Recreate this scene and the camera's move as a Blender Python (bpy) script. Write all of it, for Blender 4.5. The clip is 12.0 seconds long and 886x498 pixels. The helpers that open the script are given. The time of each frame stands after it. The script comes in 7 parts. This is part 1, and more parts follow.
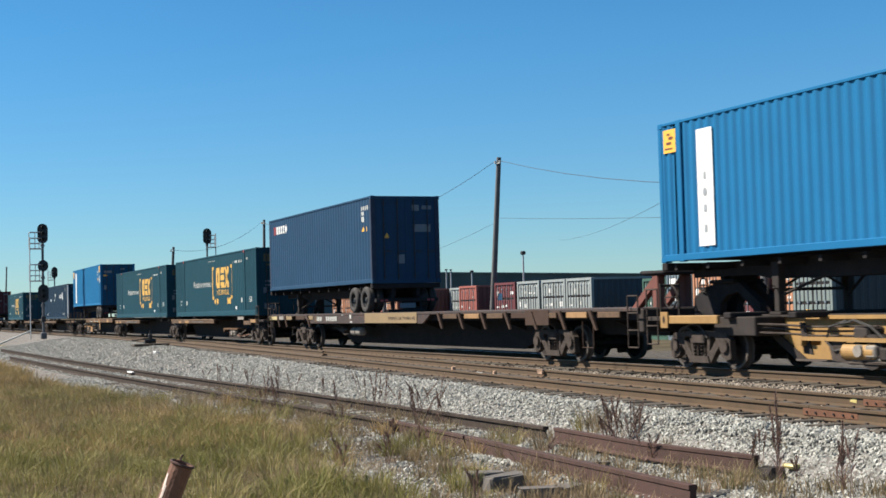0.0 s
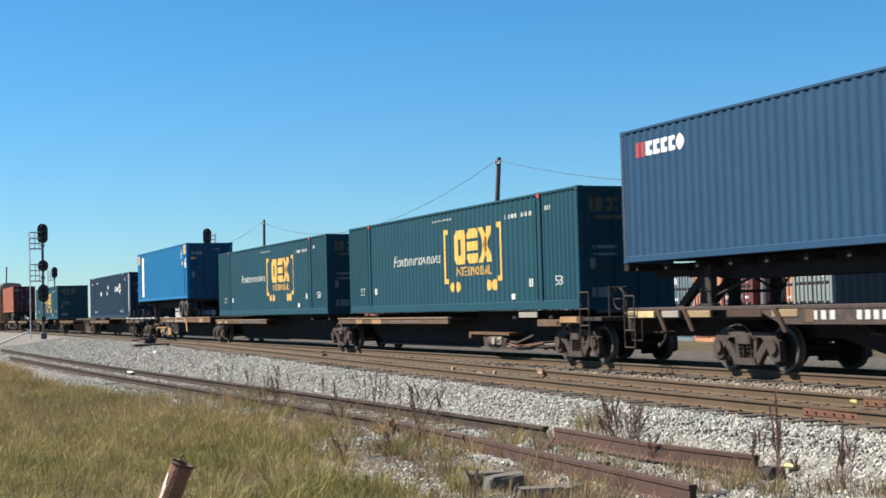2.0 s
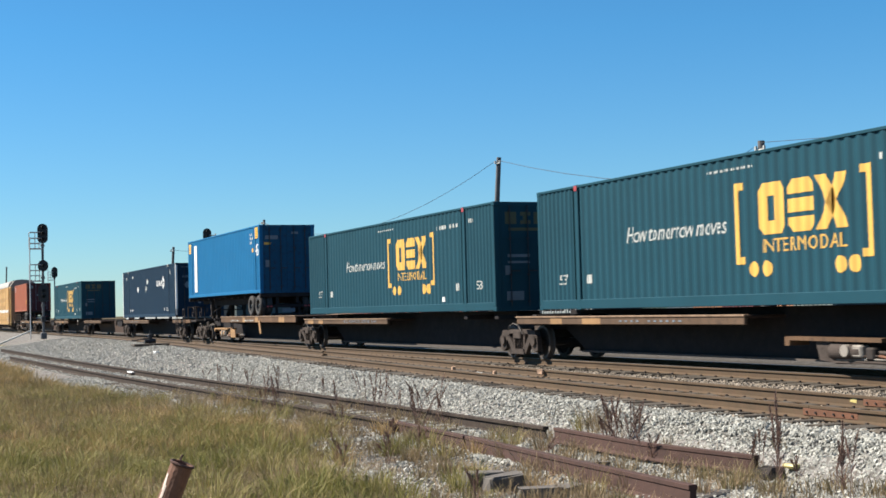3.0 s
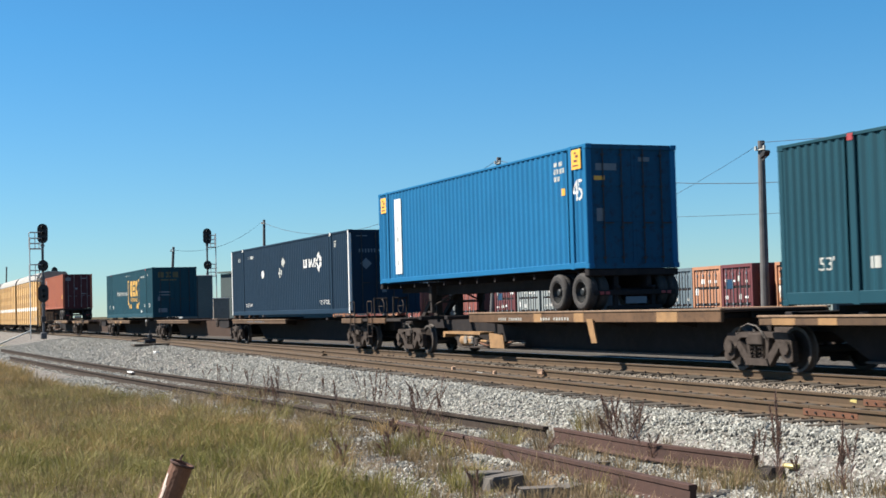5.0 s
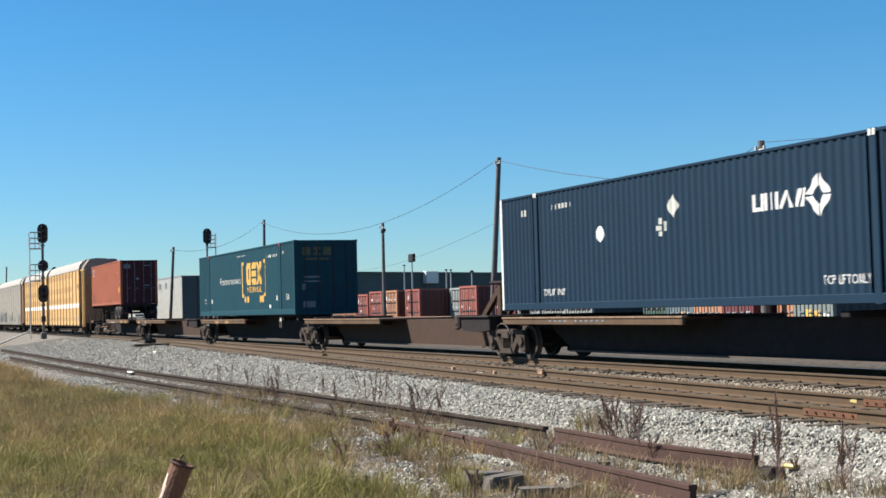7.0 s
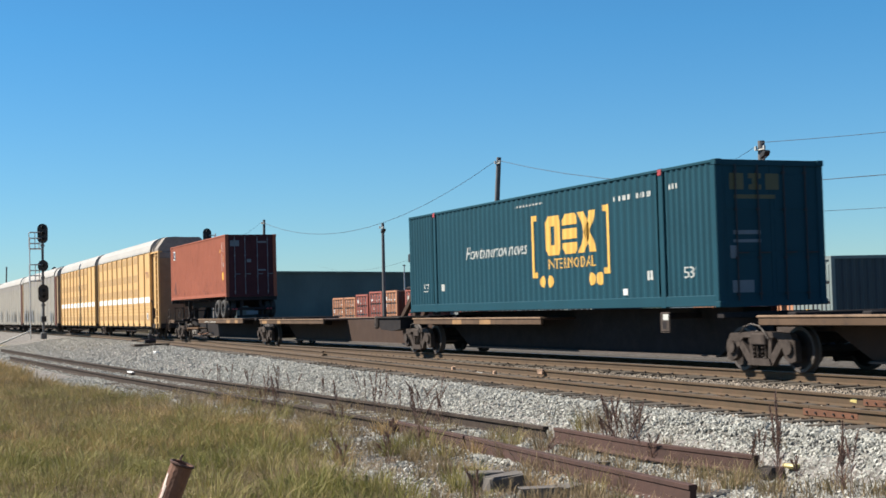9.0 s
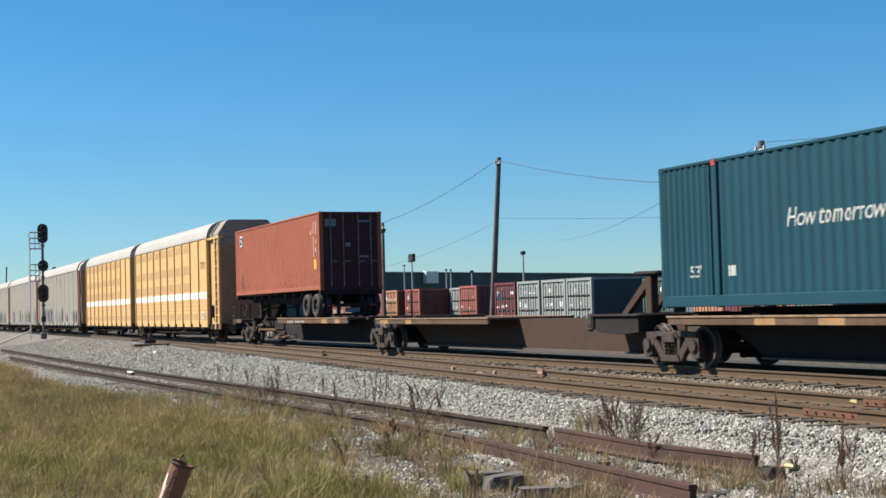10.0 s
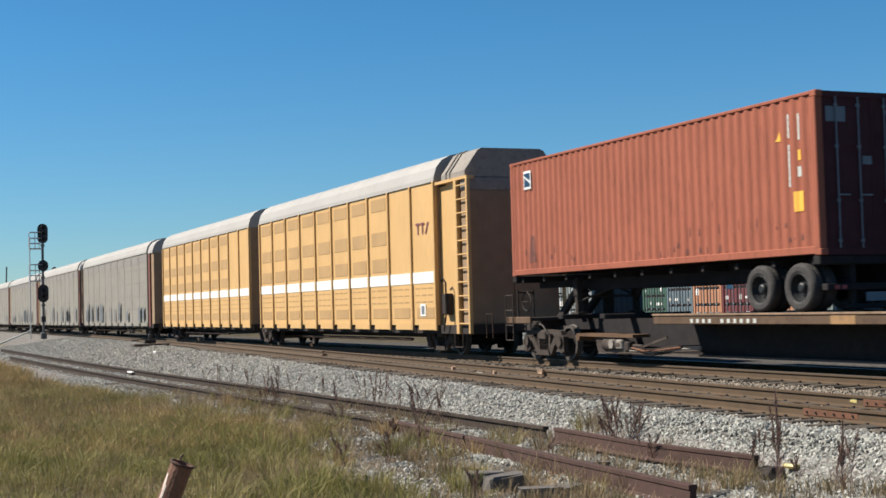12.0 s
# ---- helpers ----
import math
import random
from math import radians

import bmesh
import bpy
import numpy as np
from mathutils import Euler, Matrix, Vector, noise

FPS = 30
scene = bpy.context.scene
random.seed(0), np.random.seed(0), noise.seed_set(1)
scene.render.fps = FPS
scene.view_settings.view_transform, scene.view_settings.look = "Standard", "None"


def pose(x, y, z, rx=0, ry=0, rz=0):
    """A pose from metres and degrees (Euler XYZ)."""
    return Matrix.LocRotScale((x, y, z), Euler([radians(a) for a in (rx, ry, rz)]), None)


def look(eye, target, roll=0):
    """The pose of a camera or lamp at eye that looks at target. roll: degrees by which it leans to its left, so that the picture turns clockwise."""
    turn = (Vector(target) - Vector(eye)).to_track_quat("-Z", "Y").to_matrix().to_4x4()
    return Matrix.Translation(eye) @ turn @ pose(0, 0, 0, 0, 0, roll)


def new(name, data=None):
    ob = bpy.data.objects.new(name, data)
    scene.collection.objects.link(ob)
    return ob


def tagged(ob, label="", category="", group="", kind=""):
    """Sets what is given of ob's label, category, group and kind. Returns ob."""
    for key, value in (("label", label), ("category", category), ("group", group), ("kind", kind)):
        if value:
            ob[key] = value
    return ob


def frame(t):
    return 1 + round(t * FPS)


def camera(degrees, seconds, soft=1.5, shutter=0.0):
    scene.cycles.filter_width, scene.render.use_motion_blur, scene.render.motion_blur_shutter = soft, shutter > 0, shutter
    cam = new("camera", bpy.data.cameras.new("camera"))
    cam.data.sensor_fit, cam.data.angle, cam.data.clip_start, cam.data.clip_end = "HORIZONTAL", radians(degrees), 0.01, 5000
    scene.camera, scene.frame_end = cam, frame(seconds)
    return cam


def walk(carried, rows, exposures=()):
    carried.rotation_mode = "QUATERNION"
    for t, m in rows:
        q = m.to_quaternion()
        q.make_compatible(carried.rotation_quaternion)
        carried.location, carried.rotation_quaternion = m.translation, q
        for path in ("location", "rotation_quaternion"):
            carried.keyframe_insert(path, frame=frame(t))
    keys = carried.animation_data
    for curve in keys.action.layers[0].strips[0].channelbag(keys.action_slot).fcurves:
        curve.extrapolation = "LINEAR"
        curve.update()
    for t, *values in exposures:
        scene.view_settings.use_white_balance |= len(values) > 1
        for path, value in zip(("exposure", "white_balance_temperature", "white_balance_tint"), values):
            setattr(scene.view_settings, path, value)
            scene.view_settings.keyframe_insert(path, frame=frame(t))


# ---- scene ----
cam = camera(36.235, 12.0, soft=1.6, shutter=0.12)
EYE = Vector((0.0, -16.469, 1.374))
VIEW = Vector((-0.91903, 0.39185, 0.04275))
STAND = look(EYE, EYE + VIEW * 10, roll=-1.5504)
walk(cam, [(0.0, STAND), (12.0, STAND)],
     [(0.0, 1.15), (0.5, 1.15), (1.0, 1.18), (1.5, 1.32), (2.0, 1.33), (2.5, 1.34), (3.0, 1.28), (5.0, 1.25), (7.0, 1.24), (9.0, 1.18), (9.5, 1.17), (10.0, 1.15), (10.5, 1.03), (11.0, 0.96), (12.0, 0.94)])

# ---- light: low sun from the far left of the tracks, clear sky ----
SUN_ELEVATION = radians(46)
SUN_HEADING = Vector((-0.51, -0.86, 0)).normalized()      # towards the sun, on the ground
sky_world = bpy.data.worlds.new("clear_sky")
scene.world = sky_world
sky_world.use_nodes = True
wn, wl = sky_world.node_tree.nodes, sky_world.node_tree.links
sky = wn.new("ShaderNodeTexSky")
sky.sky_type = "NISHITA"
sky.sun_disc = False
sky.sun_elevation = SUN_ELEVATION
sky.sun_rotation = math.atan2(SUN_HEADING.x, SUN_HEADING.y)
sky.altitude = 5
sky.air_density, sky.dust_density, sky.ozone_density = 1.0, 0.0, 4.0
wn["Background"].inputs["Strength"].default_value = 0.046
blue = wn.new("ShaderNodeMix")                           # a clear, deep blue autumn sky
blue.data_type, blue.blend_type = "RGBA", "MULTIPLY"
blue.inputs["Factor"].default_value = 1.0
place = wn.new("ShaderNodeTexCoord")
height = wn.new("ShaderNodeSeparateXYZ")
fade = wn.new("ShaderNodeValToRGB")
fade.color_ramp.elements[0].position, fade.color_ramp.elements[0].color = 0.0, (0.66, 0.91, 1.11, 1)
fade.color_ramp.elements[1].position, fade.color_ramp.elements[1].color = 0.20, (0.43, 0.97, 1.23, 1)
overhead = fade.color_ramp.elements.new(0.8)
overhead.color = (0.26, 0.66, 0.92, 1)
wl.new(place.outputs["Generated"], height.inputs[0])
wl.new(height.outputs["Z"], fade.inputs[0])
wl.new(fade.outputs[0], blue.inputs["B"])
wl.new(sky.outputs[0], blue.inputs["A"])
wl.new(blue.outputs["Result"], wn["Background"].inputs[0])
sun = new("sun", bpy.data.lights.new("sun", "SUN"))
sun.data.energy, sun.data.angle, sun.data.color = 4.8, radians(0.53), (1.0, 0.92, 0.81)
to_sun = SUN_HEADING * math.cos(SUN_ELEVATION) + Vector((0, 0, math.sin(SUN_ELEVATION)))
sun.matrix_world = look(to_sun * 200, (0, 0, 0))


# ---- materials ----
def material(name, colour, rough=0.6, metal=0.0, scale=2.5, vary=0.18, grime=None, amount=0.0, bump=0.15,
             streak=False, fine=40.0, per_object=0.0, per_island=0.0, spec=0.5):
    m = bpy.data.materials.new(name)
    m.use_nodes = True
    n, l = m.node_tree.nodes, m.node_tree.links
    b = n["Principled BSDF"]
    b.inputs["Roughness"].default_value, b.inputs["Metallic"].default_value = rough, metal
    b.inputs["Specular IOR Level"].default_value = spec
    co = n.new("ShaderNodeTexCoord")
    big, small = n.new("ShaderNodeTexNoise"), n.new("ShaderNodeTexNoise")
    big.inputs["Scale"].default_value, big.inputs["Detail"].default_value = scale, 6
    small.inputs["Scale"].default_value, small.inputs["Detail"].default_value = fine, 4
    l.new(co.outputs["Object"], big.inputs["Vector"])
    l.new(co.outputs["Object"], small.inputs["Vector"])
    add = n.new("ShaderNodeMath")
    add.operation = "MULTIPLY_ADD"
    add.inputs[1].default_value = 0.5
    l.new(small.outputs["Fac"], add.inputs[0])
    l.new(big.outputs["Fac"], add.inputs[2])
    value = n.new("ShaderNodeMapRange")
    value.inputs["From Min"].default_value, value.inputs["From Max"].default_value = 0.4, 1.1
    value.inputs["To Min"].default_value, value.inputs["To Max"].default_value = 1 - vary, 1 + vary
    l.new(add.outputs[0], value.inputs["Value"])
    tone = n.new("ShaderNodeHueSaturation")
    tone.inputs["Color"].default_value = (*colour, 1)
    last = value.outputs[0]
    if per_object or per_island:
        source = n.new("ShaderNodeObjectInfo") if per_object else n.new("ShaderNodeNewGeometry")
        sock = source.outputs["Random"] if per_object else source.outputs["Random Per Island"]
        span = per_object or per_island
        rnd = n.new("ShaderNodeMapRange")
        rnd.inputs["To Min"].default_value, rnd.inputs["To Max"].default_value = 1 - span, 1 + span
        l.new(sock, rnd.inputs["Value"])
        mul = n.new("ShaderNodeMath")
        mul.operation = "MULTIPLY"
        l.new(last, mul.inputs[0])
        l.new(rnd.outputs[0], mul.inputs[1])
        last = mul.outputs[0]
    l.new(last, tone.inputs["Value"])
    out = tone.outputs[0]
    if grime:
        g = n.new("ShaderNodeTexNoise")
        g.inputs["Detail"].default_value = 8
        g.inputs["Roughness"].default_value = 0.65
        mp = n.new("ShaderNodeMapping")
        mp.inputs["Scale"].default_value = (5.0, 5.0, 0.45) if streak else (1.3, 1.3, 1.3)
        l.new(co.outputs["Object"], mp.inputs["Vector"])
        l.new(mp.outputs[0], g.inputs["Vector"])
        ramp = n.new("ShaderNodeMapRange")
        ramp.inputs["From Min"].default_value, ramp.inputs["From Max"].default_value = 0.5, 0.75
        ramp.inputs["To Min"].default_value, ramp.inputs["To Max"].default_value = 0.0, amount
        l.new(g.outputs["Fac"], ramp.inputs["Value"])
        mix = n.new("ShaderNodeMix")
        mix.data_type = "RGBA"
        mix.inputs["B"].default_value = (*grime, 1) if len(grime) == 3 else grime
        l.new(ramp.outputs[0], mix.inputs["Factor"])
        l.new(out, mix.inputs["A"])
        out = mix.outputs["Result"]
    l.new(out, b.inputs["Base Color"])
    if bump:
        bp = n.new("ShaderNodeBump")
        bp.inputs["Strength"].default_value, bp.inputs["Distance"].default_value = bump, 0.02
        l.new(add.outputs[0], bp.inputs["Height"])
        l.new(bp.outputs[0], b.inputs["Normal"])
    return m


RUST = (0.11, 0.045, 0.022)
SOOT = (0.02, 0.018, 0.016)
M_BLUE = material("bright_blue_paint", (0.010, 0.115, 0.252), 0.55, scale=0.8, vary=0.10, grime=(0.02, 0.10, 0.24), amount=0.5, streak=True, bump=0.05, spec=0.12)
# Door blue holds soot grime and part of the end's shade.
M_BLUEDOOR = material("grimy_shaded_blue_door", (0.012, 0.070, 0.135), 0.7, scale=0.8, vary=0.2, grime=(0.020, 0.028, 0.036), amount=0.9, bump=0.05, spec=0.12)
M_STEEL_BLUE = material("slate_blue_paint", (0.017, 0.050, 0.098), 0.6, scale=0.8, vary=0.10, grime=(0.028, 0.058, 0.105), amount=0.4, streak=True, bump=0.05, spec=0.12)
M_TEAL = material("teal_paint", (0.011, 0.050, 0.070), 0.6, scale=0.8, vary=0.12, grime=(0.018, 0.048, 0.062), amount=0.5, streak=True, bump=0.05, spec=0.12)
M_NAVY = material("navy_paint", (0.010, 0.027, 0.050), 0.6, scale=0.8, vary=0.12, grime=(0.014, 0.032, 0.052), amount=0.4, streak=True, bump=0.05, spec=0.12)
M_SALMON = material("faded_red_paint", (0.275, 0.092, 0.058), 0.65, scale=0.7, vary=0.12, grime=(0.13, 0.05, 0.032), amount=0.85, streak=True, bump=0.05, spec=0.12)
M_WHITE = material("white_paint", (0.648, 0.648, 0.630), 0.5, vary=0.06, bump=0.03)
M_GOLD = material("gold_paint", (0.578, 0.340, 0.068), 0.5, vary=0.08, bump=0.03)
M_PALE = material("pale_lettering", (0.440, 0.448, 0.416), 0.55, vary=0.12, bump=0.03)
M_DIM = material("faded_lettering", (0.125, 0.150, 0.175), 0.6, vary=0.2, bump=0.03)
M_RODS = material("grimy_lock_rod", (0.035, 0.036, 0.040), 0.7, vary=0.25, bump=0.05, spec=0.3)
# Much darker gold than the side emblem's, for the door end.
M_DIMGOLD = material("dim_gold_print", (0.085, 0.075, 0.03), 0.6, vary=0.2, bump=0.03)
M_EMBLEMRED = material("faded_purple_red", (0.17, 0.05, 0.06), 0.6, vary=0.2, bump=0.02)
M_REDMARK = material("red_marking", (0.275, 0.036, 0.040), 0.5, vary=0.1, bump=0.03)
M_ORANGE = material("amber_sticker", (0.72, 0.38, 0.05), 0.5, vary=0.06, bump=0.02)
M_DARKMETAL = material("dark_dirty_steel", (0.038, 0.033, 0.031), 0.9, spec=0.12, vary=0.3, grime=(0.05, 0.034, 0.024), amount=0.5, bump=0.2)
M_BLACKPAINT = material("black_paint_dirty", (0.024, 0.022, 0.023), 0.9, spec=0.1, vary=0.3, grime=(0.05, 0.04, 0.032), amount=0.4, bump=0.1)
M_CARBROWN = material("brown_dust_paint", (0.052, 0.034, 0.026), 0.85, spec=0.15, vary=0.2, grime=(0.06, 0.035, 0.025), amount=0.6, bump=0.15)
M_TAN = material("sun_worn_tan_paint", (0.095, 0.061, 0.039), 0.8, scale=1.2, vary=0.35, grime=(0.050, 0.034, 0.026), amount=0.95, bump=0.2, spec=0.2)
M_ORANGEPATCH = material("worn_orange_patch", (0.25, 0.142, 0.060), 0.8, scale=2, vary=0.3, grime=(0.12, 0.07, 0.04), amount=0.7, bump=0.15)
M_YELLOW = material("freight_yellow_paint", (0.273, 0.160, 0.053), 0.6, vary=0.15, grime=(0.16, 0.08, 0.03), amount=0.6, bump=0.12)
M_RUSTBEAM = material("rust_brown_deck_beam", (0.105, 0.062, 0.036), 0.8, scale=1.5, vary=0.35, grime=(0.045, 0.03, 0.022), amount=0.9, bump=0.2, spec=0.2)
M_LIP = material("bare_worn_deck_lip", (0.20, 0.135, 0.09), 0.75, scale=3, vary=0.3, grime=(0.07, 0.045, 0.03), amount=0.8, bump=0.15, spec=0.2)
M_FLANGE = material("dusty_sill_flange", (0.09, 0.076, 0.068), 0.85, scale=2, vary=0.25, grime=(0.06, 0.05, 0.04), amount=0.7, bump=0.1, spec=0.15)
M_PALEYELLOW = material("pale_yellow_safety_paint", (0.42, 0.34, 0.17), 0.7, vary=0.2, grime=(0.2, 0.14, 0.08), amount=0.6, bump=0.1)
# Rim steel lighter than the wheel plate: its lit edge is in the colour.
M_RIMEDGE = material("lit_edge_rim_steel", (0.065, 0.055, 0.048), 0.7, metal=0.1, scale=5, vary=0.25, bump=0.1)
M_DECKBROWN = material("flatcar_brown_paint", (0.029, 0.019, 0.016), 0.75, vary=0.25, grime=(0.15, 0.06, 0.035), amount=0.5, bump=0.15)
M_RUSTY = material("rusted_steel", RUST, 0.85, metal=0.0, scale=4, vary=0.35, grime=(0.19, 0.08, 0.04), amount=0.6, bump=0.35)
M_REDOXIDE = material("red_oxide_paint", (0.128, 0.041, 0.030), 0.8, vary=0.25, grime=(0.08, 0.03, 0.02), amount=0.6, bump=0.15)
M_TRUCK = material("dusty_cast_steel", (0.058, 0.047, 0.041), 0.9, spec=0.12, scale=5, vary=0.4, grime=(0.022, 0.018, 0.016), amount=0.95, bump=0.3)
M_WHEEL = material("wheel_steel", (0.024, 0.019, 0.017), 0.8, spec=0.2, scale=4, vary=0.3, bump=0.2)
M_RUBBER = material("tyre_rubber", (0.028, 0.026, 0.025), 0.85, scale=6, vary=0.25, grime=(0.09, 0.08, 0.07), amount=0.5, bump=0.2)
M_RIM = material("painted_wheel_hub", (0.020, 0.022, 0.023), 0.5, metal=0.3, scale=6, vary=0.3, bump=0.1)
M_RAILSIDE = material("rail_rust_brown", (0.065, 0.040, 0.019), 0.85, scale=3, vary=0.25, grime=(0.09, 0.045, 0.025), amount=0.6, bump=0.3)
M_RAILTOP = material("polished_rail_head", (0.30, 0.27, 0.25), 0.35, metal=0.8, scale=3, vary=0.2, bump=0.05)
M_OLDRAIL = material("old_rail_rust", (0.047, 0.022, 0.016), 0.9, scale=5, vary=0.35, grime=(0.06, 0.028, 0.02), amount=0.7, bump=0.4)
M_SUNKRAIL = material("grey_brown_rail_crust", (0.046, 0.036, 0.030), 0.95, scale=5, vary=0.4, grime=(0.075, 0.062, 0.05), amount=0.6, bump=0.4, spec=0.15)
M_GREYTIE = material("silvered_sleeper_end", (0.105, 0.095, 0.085), 0.95, scale=7, vary=0.35, grime=(0.06, 0.05, 0.042), amount=0.8, bump=0.5)
M_TIE = material("weathered_sleeper_wood", (0.061, 0.050, 0.037), 0.9, scale=5, vary=0.35, grime=(0.05, 0.04, 0.033), amount=0.7, bump=0.5, per_object=0.25)
M_STONE = material("pale_ballast_stone", (0.297, 0.297, 0.269), 0.9, scale=6, vary=0.2, grime=(0.22, 0.18, 0.14), amount=0.5, bump=0.3, per_island=0.42, spec=0.15)
M_DUSTSTONE = material("dusty_brown_ballast_stone", (0.215, 0.180, 0.140), 0.9, scale=6, vary=0.2, grime=(0.12, 0.09, 0.065), amount=0.6, bump=0.3, per_island=0.35)
M_POLE = material("weathered_pole_wood", (0.101, 0.102, 0.105), 0.9, scale=3, vary=0.3, grime=(0.06, 0.05, 0.045), amount=0.6, streak=True, bump=0.4)
M_SIGNAL = material("black_signal_paint", (0.014, 0.014, 0.016), 0.6, vary=0.2, bump=0.05)
M_GALV = material("galvanised_steel", (0.36, 0.37, 0.38), 0.5, metal=0.5, scale=6, vary=0.15, bump=0.05)
M_MAST = material("dull_grey_mast_paint", (0.085, 0.09, 0.098), 0.7, scale=5, vary=0.3, grime=(0.03, 0.03, 0.03), amount=0.7, bump=0.1)
# Oil-dark stone, taken darker still for the shade under the train.
M_DARKSTONE = material("oily_shaded_ballast", (0.041, 0.035, 0.030), 0.95, spec=0.05, scale=6, vary=0.25, bump=0.3, per_island=0.5)
M_PIPE = material("flaking_orange_rust", (0.144, 0.068, 0.041), 0.85, scale=9, vary=0.4, grime=(0.07, 0.03, 0.02), amount=0.8, bump=0.5)
M_OFFWHITE = material("off_white_trailer_skin", (0.40, 0.42, 0.41), 0.6, scale=0.8, vary=0.12, grime=(0.12, 0.13, 0.13), amount=0.95, streak=True, bump=0.03)
M_HOOD = material("dusty_grey_hood", (0.23, 0.21, 0.185), 0.8, scale=1.5, vary=0.2, grime=(0.13, 0.11, 0.09), amount=0.7, bump=0.1, spec=0.2)
M_SPLINTER = material("fresh_splintered_wood", (0.36, 0.23, 0.15), 0.8, scale=6, vary=0.2, bump=0.2)
M_LEMON = material("faded_yellow_plastic", (0.42, 0.35, 0.13), 0.5, vary=0.1, bump=0.02)
M_FLAKE = material("flaking_white_paint", (0.55, 0.46, 0.40), 0.8, scale=9, vary=0.3, grime=(0.25, 0.14, 0.09), amount=0.6, bump=0.3)
M_WIRE = material("cable_black", (0.03, 0.038, 0.045), 0.7, vary=0.1, bump=0.0)
M_RACKYELLOW = material("autorack_yellow_paint", (0.507, 0.314, 0.124), 0.6, scale=0.6, vary=0.10, grime=(0.30, 0.18, 0.075), amount=0.5, streak=True, bump=0.05)
M_RACKPERF = material("perforated_yellow_panel", (0.350, 0.218, 0.092), 0.7, scale=1.2, vary=0.15, grime=(0.38, 0.24, 0.10), amount=0.6, bump=0.1)
M_TANPATCH = material("tan_yellow_patch", (0.200, 0.140, 0.070), 0.75, scale=1.5, vary=0.2, grime=(0.16, 0.10, 0.05), amount=0.6, streak=True, bump=0.1)
M_RACKROOF = material("galvanised_roof_sheet", (0.296, 0.288, 0.272), 0.8, scale=0.5, vary=0.10, grime=(0.25, 0.235, 0.21), amount=0.5, bump=0.05)
M_RACKGREY = material("grey_rack_panel", (0.200, 0.187, 0.160), 0.75, scale=0.6, vary=0.15, grime=(0.12, 0.10, 0.085), amount=0.7, streak=True, bump=0.1)
M_RACKEND = material("dusty_brown_end_door", (0.255, 0.178, 0.112), 0.85, vary=0.2, grime=(0.22, 0.18, 0.145), amount=0.5, bump=0.1, spec=0.2)
M_DARKGREEN = material("dark_green_sheet", (0.085, 0.108, 0.108), 0.8, scale=0.12, vary=0.45, grime=(0.13, 0.155, 0.155), amount=0.8, bump=0.05, spec=0.15)
M_EAVE = material("weathered_green_eave", (0.10, 0.14, 0.13), 0.7, scale=0.3, vary=0.3, bump=0.05)
M_DUST = material("graffiti_dark_paint", (0.10, 0.11, 0.12), 0.7, vary=0.4, bump=0.0)


